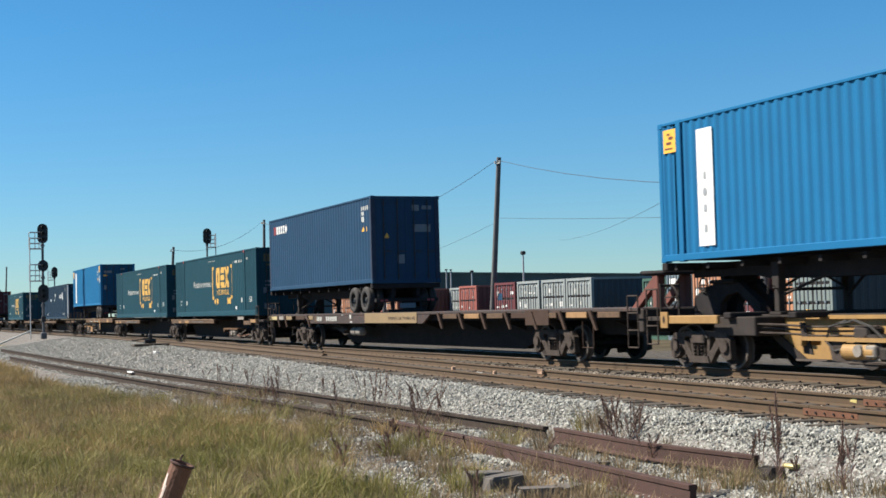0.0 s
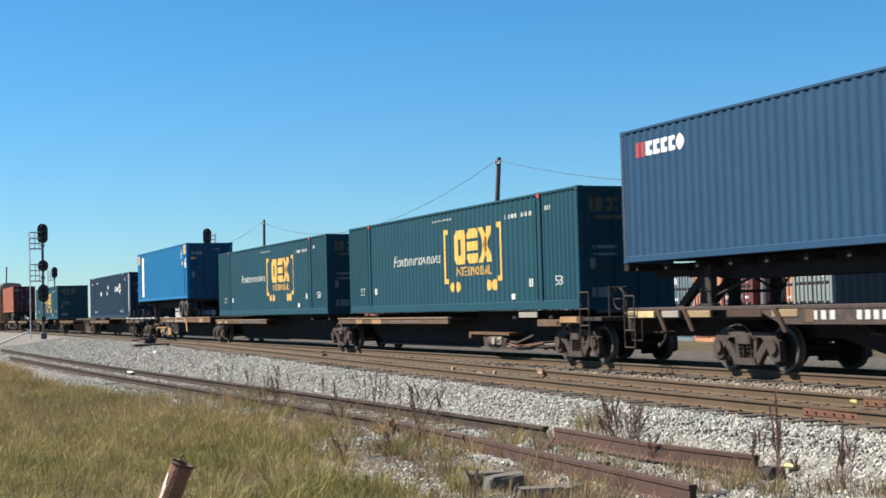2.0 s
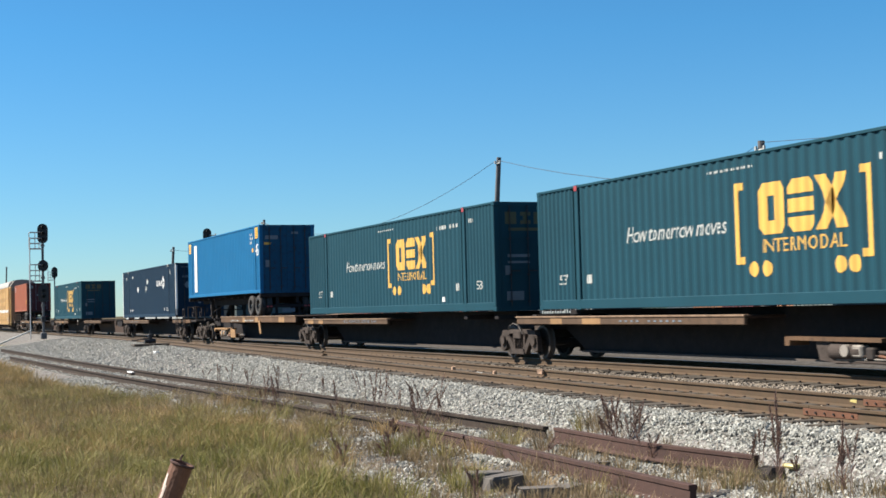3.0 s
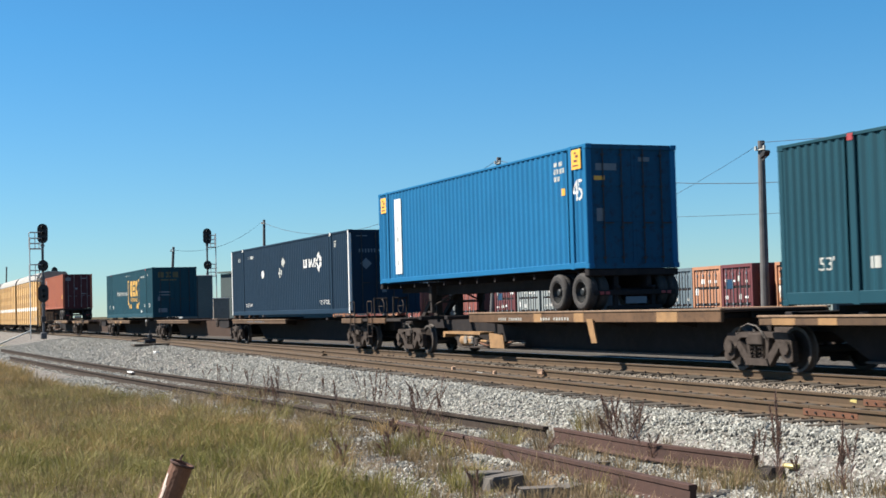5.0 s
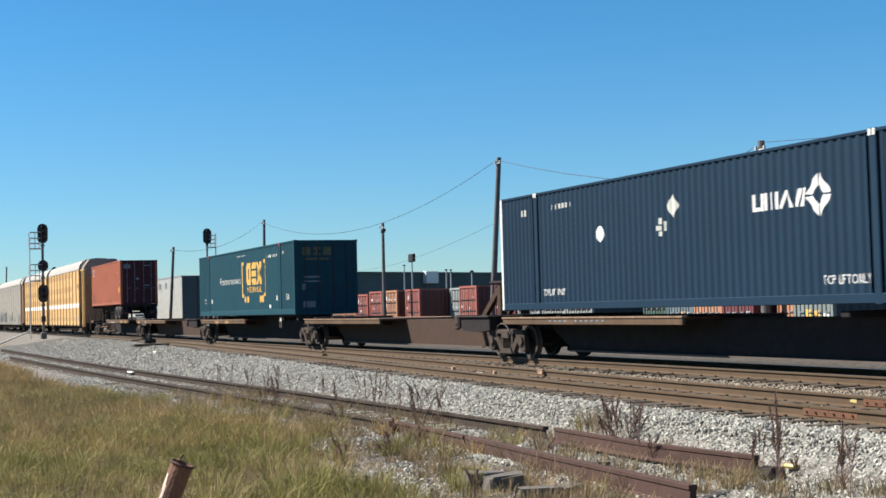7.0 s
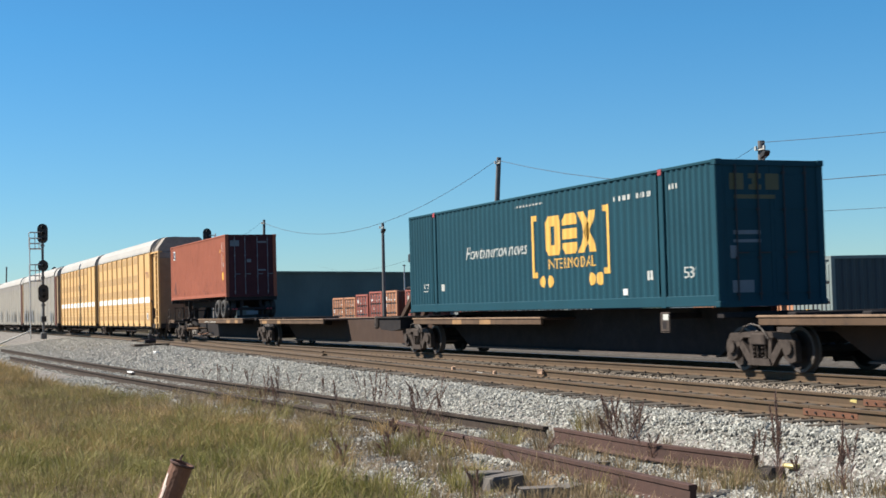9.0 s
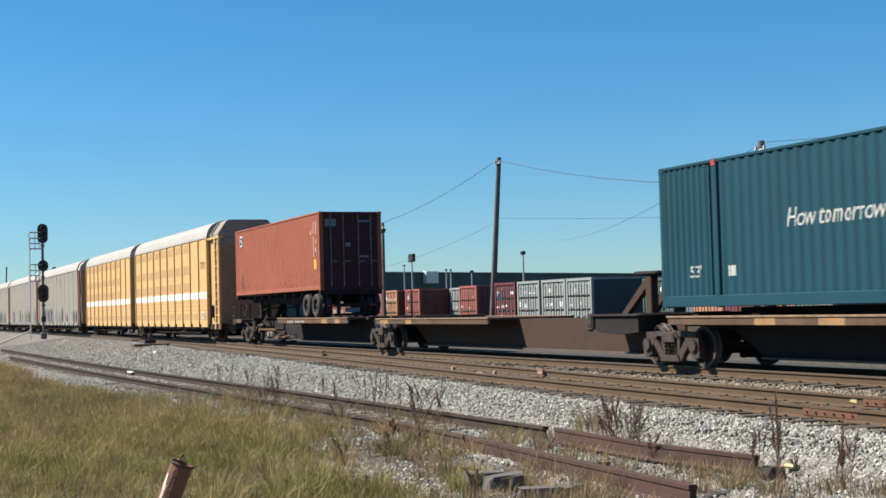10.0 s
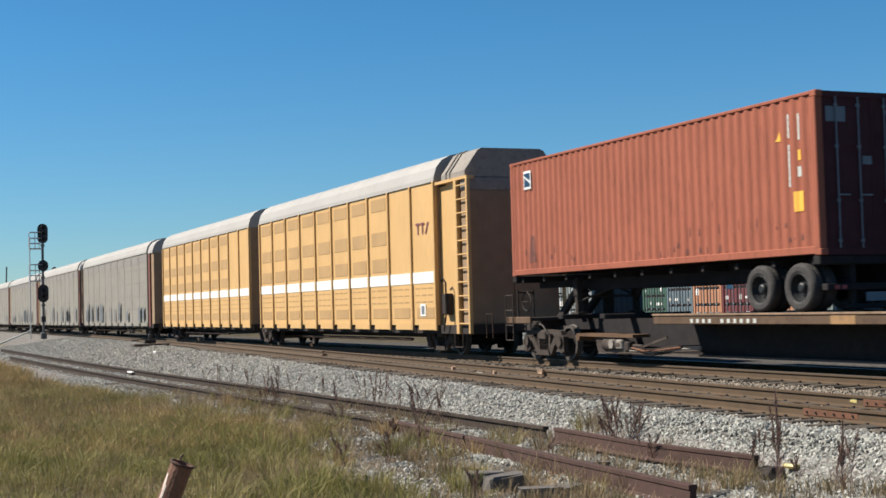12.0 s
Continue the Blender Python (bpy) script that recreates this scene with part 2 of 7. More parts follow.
def ground_material():
    m = bpy.data.materials.new("ground_gravel_and_soil")
    m.use_nodes = True
    n, l = m.node_tree.nodes, m.node_tree.links
    b = n["Principled BSDF"]
    b.inputs["Roughness"].default_value = 0.95
    b.inputs["Specular IOR Level"].default_value = 0.0
    co = n.new("ShaderNodeTexCoord")
    vor = n.new("ShaderNodeTexVoronoi")
    vor.inputs["Scale"].default_value = 17
    l.new(co.outputs["Object"], vor.inputs["Vector"])
    stone = n.new("ShaderNodeValToRGB")
    stone.color_ramp.elements[0].color = (0.05, 0.045, 0.04, 1)
    stone.color_ramp.elements[1].color = (0.30, 0.29, 0.275, 1)
    bw = n.new("ShaderNodeRGBToBW")
    l.new(vor.outputs["Color"], bw.inputs[0])
    l.new(bw.outputs[0], stone.inputs[0])
    soil_n = n.new("ShaderNodeTexNoise")
    soil_n.inputs["Scale"].default_value, soil_n.inputs["Detail"].default_value = 0.6, 8
    l.new(co.outputs["Object"], soil_n.inputs["Vector"])
    soil = n.new("ShaderNodeValToRGB")
    soil.color_ramp.elements[0].color = (0.125, 0.110, 0.066, 1)
    soil.color_ramp.elements[1].color = (0.24, 0.205, 0.135, 1)
    soil.color_ramp.elements[0].position, soil.color_ramp.elements[1].position = 0.35, 0.7
    l.new(soil_n.outputs["Fac"], soil.inputs[0])
    at = n.new("ShaderNodeAttribute")
    at.attribute_name = "gravel"
    edge = n.new("ShaderNodeTexNoise")
    edge.inputs["Scale"].default_value, edge.inputs["Detail"].default_value = 1.6, 6
    l.new(co.outputs["Object"], edge.inputs["Vector"])
    s = n.new("ShaderNodeMath")
    s.operation = "ADD"
    l.new(at.outputs["Fac"], s.inputs[0])
    l.new(edge.outputs["Fac"], s.inputs[1])
    r = n.new("ShaderNodeMapRange")
    r.inputs["From Min"].default_value, r.inputs["From Max"].default_value = 0.9, 1.1
    l.new(s.outputs[0], r.inputs["Value"])
    mix = n.new("ShaderNodeMix")
    mix.data_type = "RGBA"
    l.new(r.outputs[0], mix.inputs["Factor"])
    l.new(soil.outputs[0], mix.inputs["A"])
    l.new(stone.outputs[0], mix.inputs["B"])
    # This mask darkens gravel for oil, washed-in soil and painted shade.
    oil = n.new("ShaderNodeAttribute")
    oil.attribute_name = "oily"
    darkened = n.new("ShaderNodeMix")
    darkened.data_type = "RGBA"
    darkened.inputs["B"].default_value = (0.036, 0.032, 0.028, 1)
    l.new(oil.outputs["Fac"], darkened.inputs["Factor"])
    l.new(mix.outputs["Result"], darkened.inputs["A"])
    l.new(darkened.outputs["Result"], b.inputs["Base Color"])
    bp = n.new("ShaderNodeBump")
    bp.inputs["Strength"].default_value, bp.inputs["Distance"].default_value = 0.8, 0.04
    l.new(vor.outputs["Distance"], bp.inputs["Height"])
    l.new(bp.outputs[0], b.inputs["Normal"])
    return m


M_GROUND = ground_material()


def blade_material(name, colours):
    m = bpy.data.materials.new(name)
    m.use_nodes = True
    n, l = m.node_tree.nodes, m.node_tree.links
    b = n["Principled BSDF"]
    b.inputs["Roughness"].default_value = 0.75
    b.inputs["Specular IOR Level"].default_value = 0.25
    geo = n.new("ShaderNodeNewGeometry")
    ramp = n.new("ShaderNodeValToRGB")
    while len(ramp.color_ramp.elements) < len(colours):
        ramp.color_ramp.elements.new(0.5)
    for i, c in enumerate(colours):
        ramp.color_ramp.elements[i].position = i / (len(colours) - 1)
        ramp.color_ramp.elements[i].color = (*c, 1)
    co = n.new("ShaderNodeTexCoord")
    patch = n.new("ShaderNodeTexNoise")
    patch.inputs["Scale"].default_value, patch.inputs["Detail"].default_value, patch.inputs["Roughness"].default_value = 0.5, 6, 0.72
    l.new(co.outputs["Object"], patch.inputs["Vector"])
    mixv = n.new("ShaderNodeMath")
    mixv.operation = "MULTIPLY_ADD"
    mixv.inputs[1].default_value = 0.42
    l.new(geo.outputs["Random Per Island"], mixv.inputs[0])
    sub = n.new("ShaderNodeMapRange")
    sub.inputs["From Min"].default_value, sub.inputs["From Max"].default_value = 0.34, 0.66
    sub.inputs["To Min"].default_value, sub.inputs["To Max"].default_value = -0.05, 0.62
    l.new(patch.outputs["Fac"], sub.inputs["Value"])
    l.new(sub.outputs[0], mixv.inputs[2])
    l.new(mixv.outputs[0], ramp.inputs[0])
    l.new(ramp.outputs[0], b.inputs["Base Color"])
    through_leaf = n.new("ShaderNodeBsdfTranslucent")
    l.new(ramp.outputs[0], through_leaf.inputs["Color"])
    both = n.new("ShaderNodeMixShader")
    both.inputs[0].default_value = 0.28
    l.new(b.outputs[0], both.inputs[1])
    l.new(through_leaf.outputs[0], both.inputs[2])
    l.new(both.outputs[0], n["Material Output"].inputs["Surface"])
    return m


M_GRASS = blade_material("meadow_grass", [(0.083, 0.094, 0.030), (0.176, 0.175, 0.052), (0.272, 0.233, 0.091), (0.381, 0.299, 0.160)])
M_GOLDGRASS = blade_material("golden_meadow_grass", [(0.108, 0.106, 0.040), (0.233, 0.181, 0.073), (0.336, 0.235, 0.112), (0.455, 0.317, 0.179)])
M_OLIVE = blade_material("matted_olive_grass", [(0.076, 0.086, 0.033), (0.179, 0.168, 0.065), (0.290, 0.216, 0.133), (0.383, 0.274, 0.193)])
M_DRY = blade_material("dry_weeds", [(0.121, 0.112, 0.048), (0.207, 0.157, 0.090), (0.305, 0.230, 0.144)])
M_LITTER = blade_material("dead_plant_litter", [(0.132, 0.101, 0.069), (0.218, 0.168, 0.115), (0.322, 0.252, 0.178)])
M_STRAW = blade_material("brown_seed_grass", [(0.100, 0.088, 0.044), (0.157, 0.127, 0.068), (0.228, 0.181, 0.110)])
M_STALK = blade_material("brown_seed_stalks", [(0.119, 0.069, 0.057), (0.181, 0.117, 0.094), (0.263, 0.181, 0.131)])


# ---- mesh helpers ----
def finish(name, bm, mat, parent=None):
    me = bpy.data.meshes.new(name)
    bmesh.ops.recalc_face_normals(bm, faces=bm.faces)
    bm.to_mesh(me)
    bm.free()
    me.materials.append(mat)
    ob = new(name, me)
    if parent:
        ob.parent = parent
    return ob


def part(name, bm, mat, parent, label=""):
    ob = finish(name, bm, mat, parent)
    return tagged(ob, label) if label else ob


def thing(name, label, category, at=(0, 0, 0), group="", turn=0):
    ob = new(name)
    ob.empty_display_size = 0.3
    ob.matrix_basis = pose(*at, 0, 0, turn)
    return tagged(ob, label, category, group)


def box(x0, x1, y0, y1, z0, z1, bm=None, bevel=0.0):
    bm = bm or bmesh.new()
    v = [bm.verts.new((x, y, z)) for x in (x0, x1) for y in (y0, y1) for z in (z0, z1)]
    f = [bm.faces.new([v[i] for i in q]) for q in ((0, 1, 3, 2), (4, 6, 7, 5), (0, 4, 5, 1), (2, 3, 7, 6), (0, 2, 6, 4), (1, 5, 7, 3))]
    if bevel:
        edges = {e for q in f for e in q.edges}
        bmesh.ops.bevel(bm, geom=list(edges), offset=bevel, segments=1, affect="EDGES")
    return bm


def prism(points, axis, a0, a1, bm=None):
    """A polygon swept along an axis: for 'y' its points are (x, z), for 'x' (y, z), for 'z' (x, y)."""
    bm = bm or bmesh.new()
    def at(p, a):
        return {"y": (p[0], a, p[1]), "x": (a, p[0], p[1]), "z": (p[0], p[1], a)}[axis]
    lo, hi = [bm.verts.new(at(p, a0)) for p in points], [bm.verts.new(at(p, a1)) for p in points]
    bm.faces.new(lo)
    bm.faces.new(hi[::-1])
    for i in range(len(points)):
        j = (i + 1) % len(points)
        bm.faces.new((lo[i], lo[j], hi[j], hi[i]))
    return bm


def rod(p, q, r, n=8, bm=None, r2=None):
    bm = bm or bmesh.new()
    p, q = Vector(p), Vector(q)
    m = Matrix.Translation((p + q) / 2) @ (q - p).to_track_quat("Z", "Y").to_matrix().to_4x4()
    bmesh.ops.create_cone(bm, cap_ends=True, segments=n, radius1=r, radius2=r if r2 is None else r2, depth=(q - p).length, matrix=m)
    return bm


def tube(points, r, n=6, bm=None):
    """A round bar bent along points."""
    bm = bm or bmesh.new()
    pts = [Vector(p) for p in points]
    rings = []
    for i, p in enumerate(pts):
        d = (pts[min(i + 1, len(pts) - 1)] - pts[max(i - 1, 0)]).normalized()
        a = d.cross(Vector((0, 0, 1)) if abs(d.z) < 0.95 else Vector((1, 0, 0))).normalized()
        b = d.cross(a)
        rings.append([bm.verts.new(p + (a * math.cos(2 * math.pi * k / n) + b * math.sin(2 * math.pi * k / n)) * r) for k in range(n)])
    for u, w in zip(rings[:-1], rings[1:]):
        k0 = min(range(n), key=lambda q: (w[q].co - u[0].co).length)
        for k in range(n):
            bm.faces.new((u[k], u[(k + 1) % n], w[(k + 1 + k0) % n], w[(k + k0) % n]))
    bm.faces.new(rings[0])
    bm.faces.new(rings[-1][::-1])
    return bm


def lathe(profile, n=24, bm=None, centre=(0, 0, 0), caps=True):
    """A profile of (radius, y) turned about the y axis."""
    bm = bm or bmesh.new()
    rings = []
    for r, y in profile:
        rings.append([bm.verts.new((centre[0] + r * math.cos(2 * math.pi * i / n), centre[1] + y, centre[2] + r * math.sin(2 * math.pi * i / n))) for i in range(n)])
    for a, b in zip(rings[:-1], rings[1:]):
        for i in range(n):
            j = (i + 1) % n
            bm.faces.new((a[i], a[j], b[j], b[i]))
    if caps:
        bm.faces.new(rings[0])
        bm.faces.new(rings[-1][::-1])
    return bm


SPEED = 14.1215
MOVING = []          # (thing, place along the track at the start, height)
WHEELSETS = []       # (wheelset, pose in its truck)


def rolling(ob, u, z=0.0, y=0.0, pitch=0.0):
    MOVING.append((ob, u, y, z, pitch))
    return ob


SHARED = {}


def shared(key, make, mat):
    if key not in SHARED:
        bm = make()
        me = bpy.data.meshes.new(key)
        bmesh.ops.recalc_face_normals(bm, faces=bm.faces)
        bm.to_mesh(me)
        bm.free()
        me.materials.append(mat)
        SHARED[key] = me
    return SHARED[key]


def piece(name, key, make, mat, parent, m):
    ob = new(name, shared(key, make, mat))
    ob.parent = parent
    ob.matrix_basis = m
    return ob


# ---- ground, tracks ----
def catmull(table, x):
    xs = [p[0] for p in table]
    if x <= xs[0]:
        return table[0][1]
    if x >= xs[-1]:
        return table[-1][1]
    return float(np.interp(x, xs, [p[1] for p in table]))


SIDING = [(-118, 0.0), (-105, -0.12), (-95, -0.36), (-85, -0.72), (-75, -1.15), (-65, -1.65), (-55, -2.2), (-45, -2.78), (-37, -3.32),
          (-30, -3.80), (-25, -4.12), (-20, -4.42), (-15, -4.62), (-10, -4.72), (0, -4.8), (40, -4.8)]


def siding_y(x):
    """The middle of the second track, which runs into the first far off."""
    return catmull(SIDING, x)


STUB = [(-90, -9.6), (-60, -9.1), (-45, -8.72), (-36, -8.33), (-28, -8.0), (-22, -7.82), (-18, -7.72), (-8, -7.72)]


def stub_y(x):
    return catmull(STUB, x)


def smooth(a, b, t):
    t = min(1.0, max(0.0, (t - a) / (b - a)))
    return t * t * (3 - 2 * t)


def ground_z(x, y):
    shoulder = min(-1.5, siding_y(x) - 1.45)
    foot = max(-7.05, stub_y(x) + 0.95)
    if y > 2.2:
        return -0.22 - 0.13 * smooth(2.2, 4.0, y) + 0.11 * smooth(5.0, 8.8, y) * smooth(-58.0, -53.0, x)
    if y > shoulder:
        return -0.215
    z = -0.215 - 0.485 * smooth(shoulder, min(foot, shoulder - 0.6), y) if y > foot - 0.01 else -0.70
    if y < foot:
        z = -0.70
    z -= 0.11 * smooth(-21.0, -18.5, x) * (1.0 - smooth(-9.05, -8.80, y)) * smooth(-11.4, -10.2, y)
    return z - 0.10 * smooth(-9.6, -12.0, y) + 0.05 * noise.noise((x * 0.45, y * 0.45, 0)) * smooth(-8.6, -10.5, y)


GRASS_EDGE = [(-90.0, -10.20), (-48.5, -10.35), (-38.8, -10.12), (-33.7, -9.59), (-28.7, -9.39), (-22.6, -9.83), (-19.1, -10.41), (-15.6, -10.96), (-14.0, -11.03), (-9.0, -11.13)]


def gravel_at(x, y):
    """1 where the ballast lies, 0 on the grass."""
    if y > 6:
        return 0.3
    edge = catmull(GRASS_EDGE, x) + 0.25 - 0.95 * smooth(-20, -32, x) + 4.2 * smooth(-82, -105, x) + 0.5 * noise.noise((x * 0.25, 3.0, 0))
    bare = smooth(-98, -112, x) * smooth(-1.7, -3.0, y)
    return (1.0 - smooth(edge + 0.5, edge - 0.9, y)) * (1.0 - 0.3 * bare)


def oil_shade_at(x, y):
    """1 where oil and painted-in shade darken ballast under and beyond the main track."""
    return smooth(-1.5, -0.7, y) * (1.0 - 0.35 * smooth(3.6, 6.0, y))


def soil_shade_at(x, y):
    """1 on soil washed in, with painted-in shadow, between the loose rail ends."""
    d = smooth(-26.0, -18.0, x) * smooth(-10.6, -9.4, y) * (1.0 - smooth(-7.75, -7.25, y))
    return d * smooth(-0.25, 0.2, noise.noise((x * 1.1, y * 1.6, 8.0)))


def make_ground():
    xs = [-3000, -1200, -600, -300, -200, -160] + list(np.arange(-140, -60, 2.5)) + list(np.arange(-60, 6, 0.6)) + [8, 14, 25, 60, 200, 1200, 3000]
    ys = [-3000, -900, -300, -120, -60, -40, -30, -25] + list(np.arange(-22, 4.5, 0.3)) + [6, 9, 14, 20, 30, 50, 90, 200, 600, 1500, 3000]
    co, val, oil = [], [], []
    for x in xs:
        for y in ys:
            co.append((x, y, ground_z(x, y)))
            val.append(gravel_at(x, y))
            oil.append(max(oil_shade_at(x, y), 0.55 * soil_shade_at(x, y)))
    ny = len(ys)
    faces = [(i * ny + j, (i + 1) * ny + j, (i + 1) * ny + j + 1, i * ny + j + 1) for i in range(len(xs) - 1) for j in range(ny - 1)]
    me = bpy.data.meshes.new("ground")
    me.from_pydata(co, [], faces)
    me.materials.append(M_GROUND)
    a = me.attributes.new("gravel", "FLOAT", "POINT")
    a.data.foreach_set("value", val)
    me.attributes.new("oily", "FLOAT", "POINT").data.foreach_set("value", oil)
    me.polygons.foreach_set("use_smooth", [True] * len(me.polygons))
    ob = new("ground", me)
    return tagged(ob, "pale ballast banks running into dry grass verge", "ground", kind="structure")


ground = make_ground()

RAIL_PROFILE = [(-0.07, -0.17), (0.07, -0.17), (0.07, -0.158), (0.012, -0.135), (0.010, -0.045), (0.036, -0.034), (0.036, -0.004), (0.030, 0.0),
                (-0.030, 0.0), (-0.036, -0.004), (-0.036, -0.034), (-0.010, -0.045), (-0.012, -0.135), (-0.07, -0.158)]


def rail(name, points, side, top, label, parent=None, tall=1.0, web=1.0):
    """A rail along points (x, y, z of its head); the head's top gets its own material."""
    bm = bmesh.new()
    rings = []
    for i, p in enumerate(points):
        a, b = Vector(points[max(0, i - 1)]), Vector(points[min(len(points) - 1, i + 1)])
        d = (b - a).normalized()
        across = Vector((-d.y, d.x, 0)).normalized()
        rings.append([bm.verts.new(Vector(p) + across * q[0] * tall * (web if abs(q[0]) < 0.02 else 1.0) + Vector((0, 0, q[1] * tall))) for q in RAIL_PROFILE])
    n = len(RAIL_PROFILE)
    for a, b in zip(rings[:-1], rings[1:]):
        for i in range(n):
            j = (i + 1) % n
            f = bm.faces.new((a[i], a[j], b[j], b[i]))
            f.material_index = 1 if i in (6, 7, 8) else 0
    bm.faces.new(rings[0])
    bm.faces.new(rings[-1][::-1])
    ob = finish(name, bm, side, parent)
    ob.data.materials.append(top)
    return tagged(ob, label)


def xline(f, x0, x1, z, step=2.0):
    n = max(2, int((x1 - x0) / step))
    return [(x0 + (x1 - x0) * i / n, f(x0 + (x1 - x0) * i / n), z) for i in range(n + 1)]


main_track = tagged(new("main_track"), "main railway track with polished rails on weathered sleepers", "track", kind="structure")
for side_y in (-0.753, 0.753):
    rail("rail", [(-900, side_y, 0), (-300, side_y, 0), (-60, side_y, 0), (60, side_y, 0)], M_RAILSIDE, M_RAILTOP, "brown rail with worn bright head", main_track)
siding = tagged(new("siding_track"), "converging second track with brown rusted rails", "track", kind="structure")
rail("rail", xline(lambda x: siding_y(x) + 0.753, -62, 40, -0.004), M_RAILSIDE, M_RAILSIDE, "brown rail of the second track", siding)
rail("rail", xline(lambda x: siding_y(x) - 0.753, -105, -14.15, -0.004), M_RAILSIDE, M_RAILSIDE, "brown rail of the second track", siding)
rail("rail", xline(lambda x: siding_y(x) - 0.753, -14.14, 40, -0.004), M_RAILSIDE, M_RAILSIDE, "brown rail of the second track", siding)
# a closure rail and guard near the far turnout
rail("guard_rail", xline(lambda x: siding_y(x) + 0.62, -64, -44, -0.01), M_RAILSIDE, M_RAILSIDE, "rusted guard rail", siding)
rail("guard_rail", [(-66, 0.60, -0.01), (-48, 0.60, -0.01)], M_RAILSIDE, M_RAILSIDE, "rusted guard rail", siding)


def joint_bar(x, f, parent, length=0.9):
    bm = bmesh.new()
    y = f(x)
    for s in (-1, 1):
        box(x - length / 2, x + length / 2, y + s * 0.014 - 0.012, y + s * 0.014 + 0.012, -0.135, -0.045, bm, 0.004)
    ob = part("joint_bar", bm, M_RUSTY, parent, "rust-orange bolted joint bar")
    for i in range(6):
        bx = x - length / 2 + length * (i + 0.5) / 6
        part("bolt", rod((bx, y - 0.045, -0.09), (bx, y - 0.02, -0.09), 0.014, 6), M_DARKMETAL, ob)
    return ob


joint_bar(-13.75, lambda x: siding_y(x) - 0.753, siding, 1.05)
joint_bar(-14.4, lambda x: siding_y(x) + 0.753, siding, 1.05)

STUB_TOP = -0.48
stub = tagged(new("stub_track"), "abandoned stub track of loose rusted rails", "track", kind="structure")
rail("rail", xline(lambda x: stub_y(x) + 0.72, -88, -18.4, STUB_TOP), M_SUNKRAIL, M_SUNKRAIL, "long rusted rail sunk in gravel", stub, 1.3)
rail("rail", [(-17.56, -7.27, -0.42), (-14.90, -7.34, -0.42), (-12.97, -7.11, -0.42)], M_OLDRAIL, M_OLDRAIL, "cut end of a heavy rusted rail", stub, 1.25, 2.6)
rail("rail", xline(lambda x: stub_y(x) - 0.72, -70, -21.0, STUB_TOP), M_SUNKRAIL, M_SUNKRAIL, "long rusted rail sunk in gravel", stub, 1.3)
rail("rail", [(-21.6, -8.34, STUB_TOP - 0.02), (-17.9, -8.56, STUB_TOP)], M_OLDRAIL, M_OLDRAIL, "short rusted rail length", stub, 1.3, 2.2)
rail("rail", [(-17.85, -8.55, STUB_TOP), (-14.5, -8.74, STUB_TOP), (-11.65, -8.84, STUB_TOP)], M_OLDRAIL, M_OLDRAIL, "cut end of a rusted rail", stub, 1.4, 2.6)


